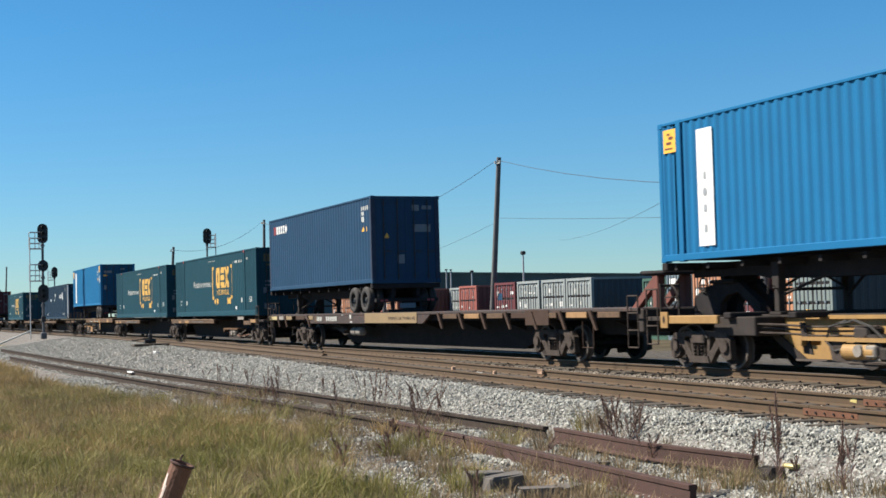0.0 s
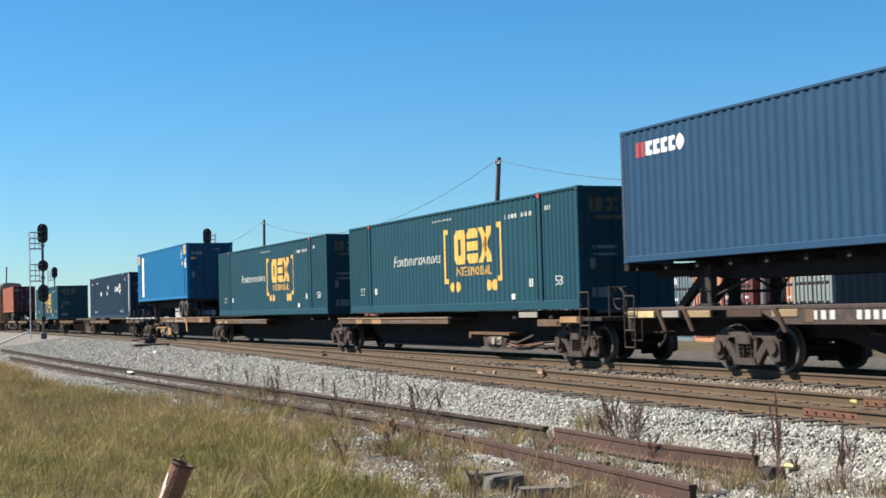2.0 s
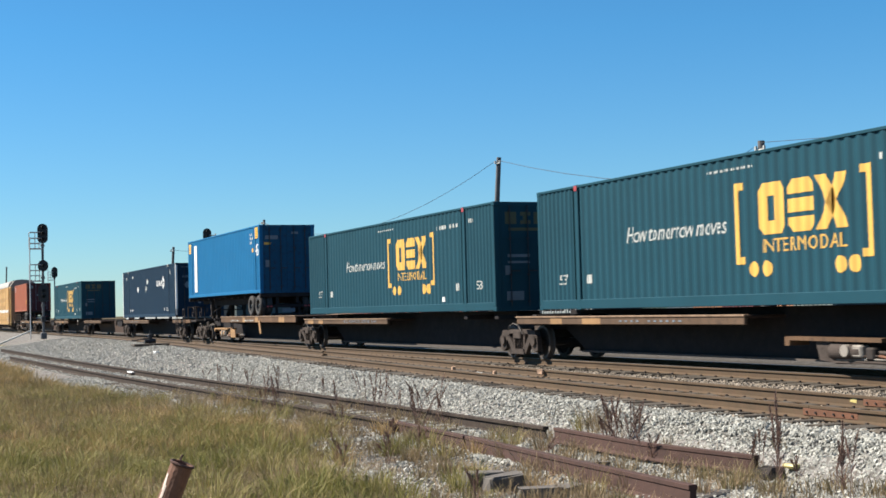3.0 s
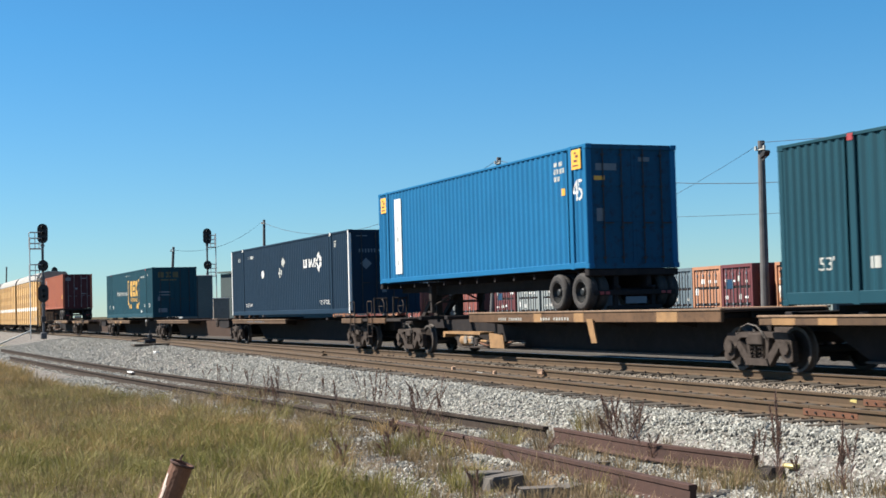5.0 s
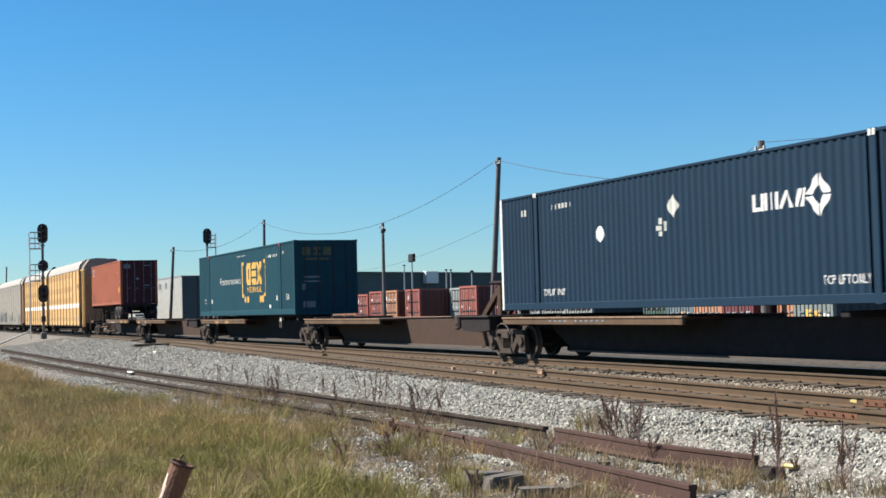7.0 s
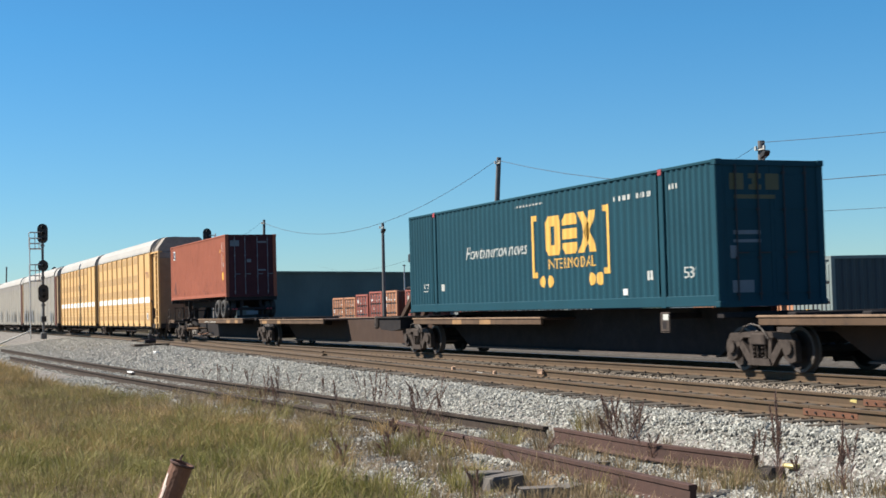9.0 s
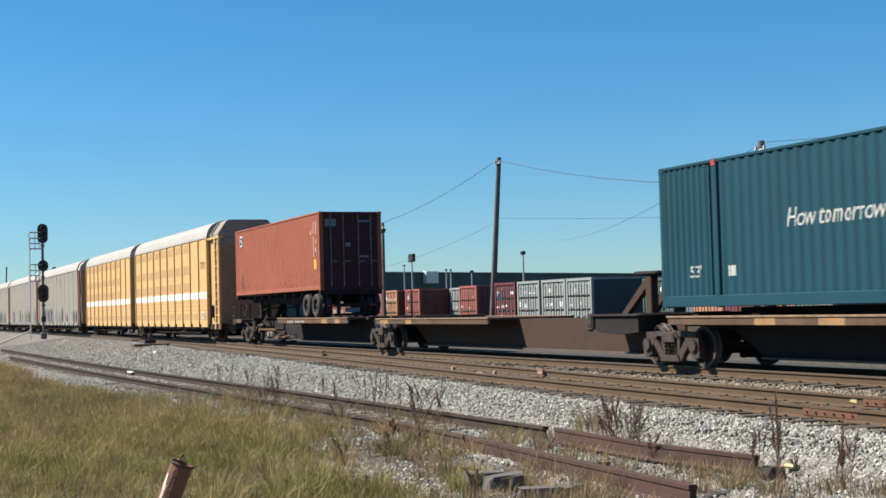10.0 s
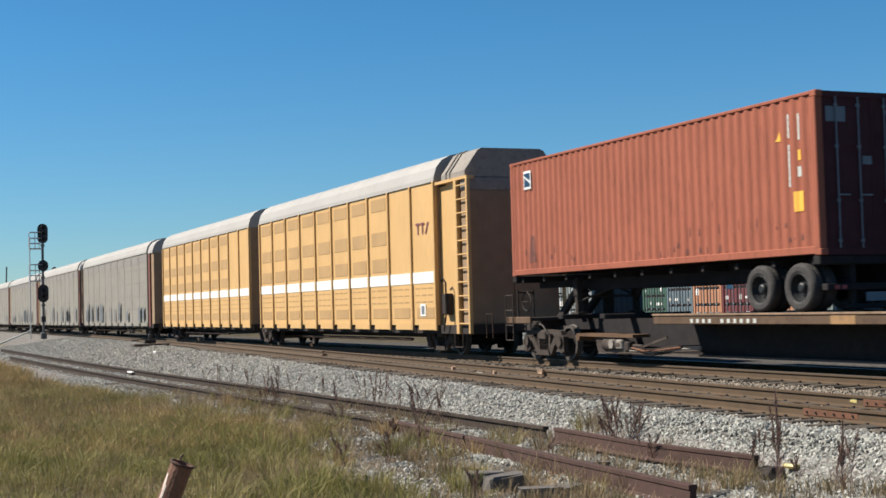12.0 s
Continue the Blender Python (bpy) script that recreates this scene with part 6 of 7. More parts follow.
part("low_beam", box(-1.50, -0.28, -1.32, -1.22, 0.83, 1.0, None, 0.012), M_TAN, unit, "tan bracket beam with a round hole")
decal("beam_hole", [oval(-0.42, 0.92, 0.055, 0.055)], M_BLACKPAINT, unit, -1.318)
part("end_plate_sign", box(-2.53, -1.52, -1.31, -1.28, 1.055, 1.19), M_HOOD, unit, "dusty pale notice plate")
part("orange_beam", box(-0.28, 0.55, -1.335, -1.322, 0.93, 1.065), M_ORANGEPATCH, unit, "orange end beam")
teal_box(-55.84)
spine_unit(-73.7, -91.8, M_TAN, M_BLACKPAINT, "dark spine car unit with tan side beams", [(-91.4, -82.6)], [-91.8], marks=[(-86.9, -83.6, 0.92, 1.02, M_DIM, "ALL PURPOSE SPINE CAR")], close_gap=True)
teal_box(-74.52)
spine_unit(-91.8, -109.55, M_RUSTBEAM, M_BLACKPAINT, "dark spine car unit with orange deck beams", [(-104.5, -92.6)], [-109.55], (False, True), -108.9, dz=0.14, ladder=2.5, beam=(1.45, 3.06), marks=[(-102.6, -101.2, 0.97, 1.06, M_PALE, ""), (-100.2, -98.7, 0.97, 1.06, M_PALE, "")], gear=-105.1, gear_mat=M_ORANGEPATCH, plate=-103.4)
blue_45(-97.88)
chassis(-97.88, 13.716, 2.16, "black container chassis with tandem tyres on a spine car", 3.35, (-1.60, -0.43), 1.20)


# five-unit spine car
def navy_box(u):
    t, pr, y = container(u, 1.22, 16.154, 2.59, 2.896, M_NAVY, "dark navy corrugated container with white corner edges", inset=1.98, sill=0.19, pitch=0.232, end_pitch=0.215)
    for x in (-16.16, -0.10):
        part("white_edge", box(x, x + 0.105, -1.302, -1.2, 0.02, 2.88, None, 0.01), M_WHITE, t, "white painted corner edge")
    za, zb_ = 1.76, 2.08
    strokes = [[rect(-5.32, -5.25, za, zb_), rect(-5.25, -5.07, za, za + 0.07), rect(-5.07, -5.0, za, zb_)],
               [rect(-4.93, -4.86, za, zb_), rect(-4.78, -4.71, za, zb_), rect(-4.63, -4.56, za, zb_)],
               [[(-4.50, za), (-4.42, za), (-4.27, zb_), (-4.35, zb_)], [(-4.20, za), (-4.12, za), (-4.26, zb_), (-4.269, zb_)]],
               [[(-4.06, za), (-3.97, za), (-3.86, zb_), (-3.95, zb_)], [(-3.93, za), (-3.84, za), (-3.73, zb_), (-3.82, zb_)]]]
    for shapes in strokes:
        decal("emblem_stroke", shapes, M_WHITE, t, y, pr, "white emblem strokes")
    ring = []
    cx, cz = -3.41, 1.93
    for q in range(4):
        a = q * math.pi / 2
        p0, p1 = (math.cos(a), math.sin(a)), (math.cos(a + math.pi / 2), math.sin(a + math.pi / 2))
        ring.append([(cx + 0.37 * (p0[0] * 0.94 + p1[0] * 0.06), cz + 0.40 * (p0[1] * 0.94 + p1[1] * 0.06)), (cx + 0.37 * (p1[0] * 0.94 + p0[0] * 0.06), cz + 0.40 * (p1[1] * 0.94 + p0[1] * 0.06)),
                     (cx + 0.16 * (p1[0] * 0.94 + p0[0] * 0.06), cz + 0.18 * (p1[1] * 0.94 + p0[1] * 0.06)), (cx + 0.16 * (p0[0] * 0.94 + p1[0] * 0.06), cz + 0.18 * (p0[1] * 0.94 + p1[1] * 0.06))])
    decal("emblem_ring", ring, M_WHITE, t, y, pr, "white diamond ring")
    decal("placard", [[(-8.25, 2.09), (-8.02, 1.85), (-7.80, 2.09), (-8.02, 2.34)]], M_PALE, t, y, pr, "pale diamond placard")
    decal("placard", [oval(-11.03, 1.70, 0.16, 0.19)], M_WHITE, t, y, pr, "white round placard")
    decal("small_print", [rect(-8.58, -8.45, 1.75, 1.88), rect(-8.66, -8.5, 1.62, 1.72), rect(-8.58, -8.47, 1.5, 1.6), rect(-8.36, -8.3, 1.6, 1.8)], M_PALE, t, y, pr)
    for a, b in ((-3.36, -2.15), (-13.89, -12.75)):
        lay("writing", letters("TOP LIFT ONLY", a, b, 0.36, 0.52), M_WHITE, t, y, pr, "white words TOP LIFT ONLY")
    decal("number_print", bars(-13.36, -12.25, 2.42, 2.54, 6, 0.4), M_PALE, t, y, pr)
    decal("label_print", bars(-1.67, -1.35, 2.36, 2.52, 3) + [rect(-1.62, -1.38, 2.55, 2.58)], M_PALE, t, y, pr)
    decal("label_print", bars(-14.95, -14.65, 2.36, 2.52, 3), M_PALE, t, y, pr)
    for cx in (-1.98, -14.17):
        decal("corner_tab", [rect(cx - 0.08, cx - 0.02, 2.78, 2.89), rect(cx + 0.02, cx + 0.08, 2.78, 2.89)], M_WHITE, t, y - 0.02)
    end_marks(t, [(-0.92 + 0.11 * k, -0.87 + 0.11 * k, 2.10, 2.23) for k in range(6)] + [(-1.0, -0.6, 2.66, 2.69), (-0.08, 0.1, 1.72, 1.77), (-0.06, 0.08, 1.62, 1.67), (0.55, 0.72, 1.45, 1.50), (-0.1, 0.06, 0.72, 0.95)], M_DIM, "faded emblem strokes and notices on the door")
    part("door_diamond", prism([(-0.88, 1.72), (-0.67, 1.52), (-0.46, 1.72), (-0.67, 1.92)], "x", -0.021, -0.016), M_DIM, t)
    part("door_diamond", prism([(-0.22, 2.17), (-0.08, 2.02), (0.06, 2.17), (-0.08, 2.32)], "x", -0.021, -0.016), M_DIM, t)
    return t


spine_unit(-114.3, -130.9, M_TAN, M_BLACKPAINT, "dark spine car unit with tan side beams", [(-130.6, -122.2)], [-114.3, -130.9], (True, False), ladder=0.1, beam=(-1.0, 1.05), marks=[(-128.0, -125.2, 0.93, 1.0, M_DIM, "")])
navy_box(-114.42)
spine_unit(-130.9, -148.2, M_TAN, M_CARBROWN, "empty brown spine car unit with low hitch", [(-147.9, -139.8)], [-148.2], hitch_at=-132.6, block=-133.6)
unit = spine_unit(-148.2, -165.4, M_TAN, M_BLACKPAINT, "dark spine car unit with tan side beams", [(-165.1, -156.7)], [-165.4], close_gap=True)
part("hanging_strap", box(-3.03, -2.66, -1.33, -1.29, 0.72, 1.15, None, 0.03), M_TRUCK, unit, "dusty slotted hanging strap")
decal("strap_slot", [rect(-2.92, -2.78, 0.80, 0.95)], M_BLACKPAINT, unit, -1.328)
decal("strap_label", [rect(-2.90, -2.70, 0.98, 1.10)], M_PALE, unit, -1.328)
teal_box(-149.13)
spine_unit(-165.4, -182.6, M_TAN, M_CARBROWN, "empty brown spine car unit with raised hitch", [(-182.5, -173.9)], [-182.6], hitch_at=-167.2, block=-168.4)
spine_unit(-182.6, -199.4, M_TAN, M_BLACKPAINT, "dark spine car unit with long trailer deck", [(-193.9, -185.3)], [-199.4], (False, True), -198.6, dz=0.045, marks=[(-192.5, -190.2, 0.91, 1.01, M_PALE, "")], gear=-195.9)
# Door end repeats the red paint, taken darker to stand for shade.
t_, pr_, y_s = container(-188.52, 2.1, 12.192, 2.44, 2.896, M_SALMON, "faded salmon-red 40-foot container with rust streaks", end_mat=material("shaded_red_doors", (0.060, 0.022, 0.026), 0.75, vary=0.2, grime=(0.04, 0.016, 0.018), amount=0.6, streak=True, spec=0.12), rod_mat=M_DIM)
part("emblem_plate", box(-11.41, -11.02, y_s - 0.012, y_s, 2.16, 2.62), M_WHITE, t_, "white emblem plate")
decal("emblem", [[(-11.37, 2.22), (-11.06, 2.22), (-11.06, 2.30), (-11.37, 2.46)], [(-11.37, 2.50), (-11.06, 2.36), (-11.06, 2.56), (-11.37, 2.56)]], M_STEEL_BLUE, t_, y_s - 0.012)
decal("number_print", [rect(-0.83, -0.78, 2.57 - 0.11 * k - 0.10, 2.57 - 0.11 * k) for k in range(12) if k != 4], M_PALE, t_, y_s, pr_)
decal("number_print", [rect(-0.54, -0.49, 2.55 - 0.12 * k - 0.112, 2.55 - 0.12 * k) for k in range(4)] + [rect(-0.57, -0.45, 1.42, 1.60)], M_PALE, t_, y_s, pr_)
for shape in (rect(-0.55, -0.45, 1.71, 1.90), rect(-0.67, -0.40, 0.80, 1.16), [(-1.16, 2.11), (-1.0, 2.11), (-1.06, 2.29)]):
    decal("sticker", [shape], M_ORANGE, t_, y_s - 0.004, pr_)
rs = random.Random(3)
scuffs = []
for k in range(30):
    x, z = -11.8 + 11.3 * rs.random(), 0.19 + 0.42 * rs.random() ** 2
    w, h = 0.03 + 0.07 * rs.random(), 0.04 + 0.12 * rs.random()
    scuffs.append([(x, z), (x + w, z + 0.02 * rs.random()), (x + w * 0.8, z + h), (x + w * 0.3, z + h * 1.2)])
for k in range(4):
    x, z = -6.0 + 4.2 * rs.random(), 0.5 + 0.6 * rs.random()
    scuffs.append([(x, z), (x + 0.02, z), (x + 0.025, z + 0.2 * rs.random() + 0.08), (x + 0.005, z + 0.2)])
scuffs.append([(-11.25, 0.3), (-10.85, 0.33), (-10.92, 0.95), (-11.12, 1.0)])
tagged(decal("rust_wear", scuffs, M_REDOXIDE, t_, y_s, pr_, "brown rust scuffs and scrapes"), kind="stuff")
end_marks(t_, [(-0.98, -0.55, 2.35, 2.62), (0.3, 0.75, 2.5, 2.58), (-0.2, 0.0, 1.6, 1.75), (0.3, 0.7, 1.2, 1.27)], M_DIM, "faded door markings")
chassis(-188.52, 12.192, 2.1, "black container chassis with tandem tyres on a spine car", 2.68, (-1.80, -0.64), 1.107)

# autoracks
ROOF = [(1.50, 4.98), (1.49, 5.10), (1.40, 5.38), (1.22, 5.60), (0.95, 5.74), (0.5, 5.83), (0.0, 5.86)]


def roof_profile():
    return [(-p[0], p[1]) for p in ROOF] + [(p[0], p[1]) for p in ROOF[::-1][1:]]


def rack_unit(t, x0, x1, panels, skin, perf, band, lead_end):
    """One rack body between x0 (rear) and x1 (front)."""
    proud = 0.065 if band else 0.012
    for s in (-1, 1):
        y = s * 1.46
        side = part("side_wall", box(x0, x1, min(y, y - s * 0.05), max(y, y - s * 0.05), 0.86, 4.98), skin, t)
        st = (x1 - x0) / panels
        for i in range(panels + 1):
            xx = min(max(x0 + st * i, x0 + 0.05), x1 - 0.05)
            part("post", box(xx - 0.05, xx + 0.05, min(y, y + s * proud), max(y, y + s * proud), 0.70, 4.98, None, 0.01), skin, side)
        if s < 0:
            for i in range(panels):
                for (za, zb_) in ((4.46, 4.85), (3.36, 3.79), (2.52, 2.94), (1.06, 1.37)):
                    if i >= panels - 2 and perf is M_RACKPERF:
                        if za != 1.06:
                            continue
                    if not band and za != 4.46:
                        continue
                    part("perforated_panel", box(x0 + st * i + 0.30, x0 + st * (i + 1) - 0.27, y - 0.010, y - 0.002, za, zb_), perf, side)
                if band:
                    part("white_band", box(x0 + st * i + 0.055, x0 + st * (i + 1) - 0.055, y - 0.016, y - 0.003, 2.08, 2.41), M_WHITE, side)
                    bm = bmesh.new()
                    for zz in (1.92, 1.72, 1.52):
                        for q in range(3):
                            xa = x0 + st * i + 0.2 + q * (st - 0.4) / 3
                            box(xa, xa + (st - 0.4) / 3 - 0.14, y - 0.008, y - 0.002, zz, zz + 0.035, bm)
                    part("louvre_row", bm, perf, side)
                if not band:
                    for zr in (1.75, 2.5, 3.3, 4.1):
                        part("sheet_seam", box(x0 + st * i + 0.05, x0 + st * (i + 1) - 0.05, y - 0.010, y - 0.002, zr, zr + 0.05), skin, side)
                part("foot_plate", box(x0 + st * i + 0.5, x0 + st * (i + 1) - 0.12, y - 0.04, y - 0.003, 0.72, 0.92), skin, side)
    bm = bmesh.new()
    pr = roof_profile()
    segs = max(4, int((x1 - x0) / 1.25))
    stops = []
    for k in range(segs):
        a = x0 + (x1 - x0) * k / segs
        b = x0 + (x1 - x0) * (k + 1) / segs
        stops += [(a, 0.0), (b - 0.07, 0.0), (b - 0.069, 0.004), (b - 0.001, 0.004)]
    rings = [[bm.verts.new((x, p[0], p[1] + lift)) for p in pr] for x, lift in stops]
    for va, vb in zip(rings[:-1], rings[1:]):
        for i in range(len(pr) - 1):
            bm.faces.new((va[i], va[i + 1], vb[i + 1], vb[i]))
    bm.faces.new(rings[0])
    bm.faces.new(rings[-1][::-1])
    part("roof", bm, M_RACKROOF, t, "curved galvanised roof sheets")
    for x, on in ((x1 - 0.02, lead_end), (x0 + 0.02, not lead_end)):
        prof = [(-1.4, 0.86)] + [(p[0] * 0.97, p[1] - 0.04) for p in pr] + [(1.4, 0.86)]
        part("end_door", prism(prof, "x", x - 0.015, x + 0.015), M_RACKEND, t, "dark dusty end door")


def autorack(uf, ur, trucks, skin, perf, band, label, split=None, panels=10):
    t = rolling(thing("autorack", label, "railway car"), uf, 0)
    r = ur - uf
    spans = [(r, 0.0)] if not split else [(split[0] - uf, 0.0), (r, split[1] - uf)]
    for k, (a, b) in enumerate(spans):
        front, rear = (2.35 if k == 0 else 0.3), (0.3 if split and k == 0 else 2.35)
        if not split:
            front = rear = 1.6
        rack_unit(t, a + rear * (0 if split and k == 0 else 1) * 0.3, b - front, panels, skin, perf, band, k == 0)
        part("floor_sill", box(a + 0.2, b - 0.2, -1.4, 1.4, 0.62, 0.86), M_DARKMETAL, t)
        part("centre_sill", prism([(a + 0.2, 0.62), (a + 3.5, 0.45), (b - 3.5, 0.45), (b - 0.2, 0.62)], "y", -0.4, 0.4), M_DARKMETAL, t)
        part("running_pipe", rod((a + 5, -1.2, 0.42), (b - 5, -1.2, 0.42), 0.05, 8), M_CARBROWN, t)
    # recessed leading corner with ladder
    if split:
        for s in (-1, 1):
            part("recess_wall", box(-2.40, -0.99, s * 1.28 - 0.03, s * 1.28 + 0.03, 0.86, 4.9), skin, t)
            for xa, xb in ((-0.98, -0.80), (-0.16, -0.06)):
                part("ladder_stile", box(xa, xb, s * 1.44 - 0.05, s * 1.44 + 0.05, 0.62, 4.88, None, 0.01), skin, t)
            bm = bmesh.new()
            for z in np.arange(0.9, 4.8, 0.38):
                rod((-0.82, s * 1.47, z), (-0.12, s * 1.47, z), 0.022, 6, bm)
            part("ladder_rungs", bm, skin, t)
            part("eave_bracket", box(-2.5, -0.1, s * 1.35 - 0.12, s * 1.35 + 0.12, 4.86, 4.94), skin, t)
        arch = [(-1.42, 4.93), (-1.42, 5.10), (-1.02, 5.66), (-0.90, 5.72), (0.90, 5.72), (1.02, 5.66), (1.42, 5.10), (1.42, 4.93)]
        part("end_hood", prism(arch, "x", -1.95, -0.30), M_HOOD, t, "dusty grey chamfered end hood")
        for hx in (-1.62, -1.35):
            part("hood_rib", prism([(p[0] * 1.02, p[1] + (0.03 if p[1] > 5 else 0)) for p in arch], "x", hx, hx + 0.05), M_HOOD, t)
        part("roof_gap", prism([(p[0] * 0.93, p[1] - 0.12) for p in arch], "x", -2.4, -1.9), M_BLACKPAINT, t)
        part("hood_apron", box(-0.74, -0.285, -1.40, 1.40, 4.52, 4.94, None, 0.06), M_HOOD, t)
        for s in (-1, 1):
            part("end_door", box(-0.72, -0.3, min(s * 0.006, s * 1.38), max(s * 0.006, s * 1.38), 0.86, 4.55, None, 0.03), M_RACKEND, t, "dusty brown end door")
        part("placard", box(-3.62, -3.22, -1.482, -1.475, 1.12, 1.48), M_WHITE, t, "small framed notice")
        decal("placard_sheet", [rect(-3.52, -3.32, 1.18, 1.42)], M_DIM, t, -1.484)
        bm = box(-1.95, -1.55, -1.50, -1.30, 1.15, 1.75, None, 0.03)
        tube([(-1.9, -1.52, 2.1), (-1.75, -1.55, 2.2), (-1.6, -1.52, 2.05), (-1.6, -1.52, 1.2), (-1.8, -1.52, 0.7)], 0.03, 6, bm)
        part("handbrake_gear", bm, M_DARKMETAL, t, "dark handbrake gear in the recess")
        part("sill_step", tube([(-1.3, -1.4, 0.62), (-1.3, -1.4, 0.25), (-0.75, -1.4, 0.25), (-0.75, -1.4, 0.62)], 0.022, 6), M_TRUCK, t)
    else:
        for x0 in (r, -1.6):
            part("end_frame", box(x0 + 0.1, x0 + 1.5, -1.36, 1.36, 0.86, 5.0), M_RACKEND, t)
            bm = prism([(p[0] * 0.95, p[1] - 0.05) for p in roof_profile()], "x", x0 + 0.1, x0 + 1.5)
            part("end_hood", bm, M_RACKROOF, t)
            for s in (-1, 1):
                part("ladder_post", box(x0 + 0.3, x0 + 0.75, s * 1.42 - 0.03, s * 1.42 + 0.03, 0.7, 4.9), M_REDOXIDE, t)
    for k in trucks:
        bogie(t, k - uf)
    coupler(t, 0.0, 1)
    coupler(t, r, -1)
    bm = tube([(0.15, -1.1, 0.5), (0.15, -1.1, 1.15), (0.55, -1.1, 1.15), (0.55, -1.1, 0.5)], 0.02, 6)
    part("step", bm, M_CARBROWN, t)
    if band:
        decal("emblem", [rect(-3.85, -3.52, 3.80, 3.86), rect(-3.72, -3.65, 3.52, 3.80), rect(-3.46, -3.18, 3.80, 3.86), rect(-3.36, -3.29, 3.52, 3.80), [(-3.14, 3.52), (-3.06, 3.52), (-2.86, 3.86), (-2.94, 3.86)]], M_EMBLEMRED, t, -1.475, None, "dull purple-red emblem strokes")
    return t


autorack(-202.8, -244.6, [-205.9, -224.6, -242.5], M_RACKYELLOW, M_RACKPERF, True, "yellow articulated autorack with white band and grey roof", (-223.95, -225.3))
M_RACKMESH = material("grey_perforated_sheet", (0.20, 0.185, 0.17), 0.7, metal=0.1, scale=0.8, vary=0.15, bump=0.1)
for k, u0 in enumerate((-247.0, -275.0, -303.0, -331.0)):
    ar = autorack(u0, u0 - 27.2, [u0 - 3.2, u0 - 24.0], M_RACKGREY, M_RACKMESH, False, "grey galvanised autorack with graffiti along its foot")
    rr = random.Random(k + 5)
    shapes = []
    for q in range(16):
        x = -25 + 22.5 * rr.random()
        w, h = 0.25 + 0.5 * rr.random(), 0.7 + 0.8 * rr.random()
        shapes.append([(x, 1.0), (x + w, 1.0 + 0.2 * rr.random()), (x + w * (0.6 + 0.5 * rr.random()), 1.0 + h), (x + 0.1 * rr.random(), 0.9 + h * 0.9)])
    tagged(decal("graffiti", shapes, M_DUST, ar, -1.56, None, "dark illegible graffiti"), kind="stuff")


def motions():
    """The train runs at an even speed; its wheels roll."""
    for ob, u, y, z, _ in MOVING:
        walk(ob, [(t, pose(u + SPEED * t, y, z)) for t in (0.0, 4.0, 8.0, 12.0)])
    turn = -math.degrees(SPEED / FPS / 0.42)
    for w, x in WHEELSETS:
        walk(w, [(i / FPS, Matrix.Translation((x, 0, 0.42)) @ Matrix.Rotation(radians(-turn * i), 4, "Y")) for i in range(0, 12 * FPS + 1)])


# ---- sleepers, ballast, plants: small pieces last ----
def mesh_of(name, verts, tris, mat):
    """A mesh from arrays: n x 3 places and m x 3 corner numbers."""
    me = bpy.data.meshes.new(name)
    me.vertices.add(len(verts))
    me.vertices.foreach_set("co", np.asarray(verts, dtype=np.float32).ravel())
    me.loops.add(len(tris) * 3)
    me.loops.foreach_set("vertex_index", np.asarray(tris, dtype=np.int32).ravel())
    me.polygons.add(len(tris))
    me.polygons.foreach_set("loop_start", np.arange(0, len(tris) * 3, 3, dtype=np.int32))
    me.polygons.foreach_set("use_smooth", np.zeros(len(tris), dtype=bool))
    me.update(calc_edges=True)
    me.validate()
    me.materials.append(mat)
    return me


rng = np.random.default_rng(7)
lot = random.Random(11)

for k in range(4):
    bm = bmesh.new()
    box(-0.115, 0.115, -1.3, 1.3, -0.17, 0.0, bm, 0.015)
    for v in bm.verts:
        v.co.y += 0.05 * (lot.random() - 0.5)
        v.co.z += 0.02 * (lot.random() - 0.5)
    SHARED["sleeper%d" % k] = bpy.data.meshes.new("sleeper")
    bmesh.ops.recalc_face_normals(bm, faces=bm.faces)
    bm.to_mesh(SHARED["sleeper%d" % k])
    bm.free()
    SHARED["sleeper%d" % k].materials.append(M_TIE)


def sleepers(parent, f, x0, x1, z, step=0.53, skew=1.5):
    x = x0
    while x < x1:
        ob = new("sleeper", SHARED["sleeper%d" % lot.randrange(4)])
        ob.parent = parent
        a = math.degrees(math.atan2(f(x + 0.5) - f(x - 0.5), 1.0))
        ob.matrix_basis = pose(x + 0.05 * (lot.random() - 0.5), f(x) + 0.12 * (lot.random() - 0.5), z, 0, 0, a + skew * (lot.random() - 0.5))
        x += step


sleepers(main_track, lambda x: 0.0, -75, 6, -0.165)
sleepers(siding, siding_y, -60, 6, -0.165)
sleepers(stub, stub_y, -42, -20.5, STUB_TOP - 0.185, 0.62, 5)
def sleeper_stub():
    bm = box(-0.12, 0.12, -0.24, 0.24, -0.24, 0.0, None, 0.012)
    for v in bm.verts:
        v.co += Vector((lot.uniform(-1, 1), lot.uniform(-1, 1) * 2.5, lot.uniform(-1, 1))) * 0.018
    return bm


for k, (sx, sy, sr, sz) in enumerate(((-14.50, -9.60, 10, -0.62), (-13.62, -9.58, -14, -0.66), (-14.90, -9.66, -9, -0.63), (-13.75, -9.22, 4, -0.70), (-12.15, -8.35, 20, -0.66), (-15.2, -7.95, 75, -0.64))):
    ob = part("sleeper", sleeper_stub(), M_GREYTIE, stub, "broken grey sleeper end")
    ob.matrix_basis = pose(sx, sy, sz, 4 - 3 * (k % 3), 3 * (k % 2), sr)


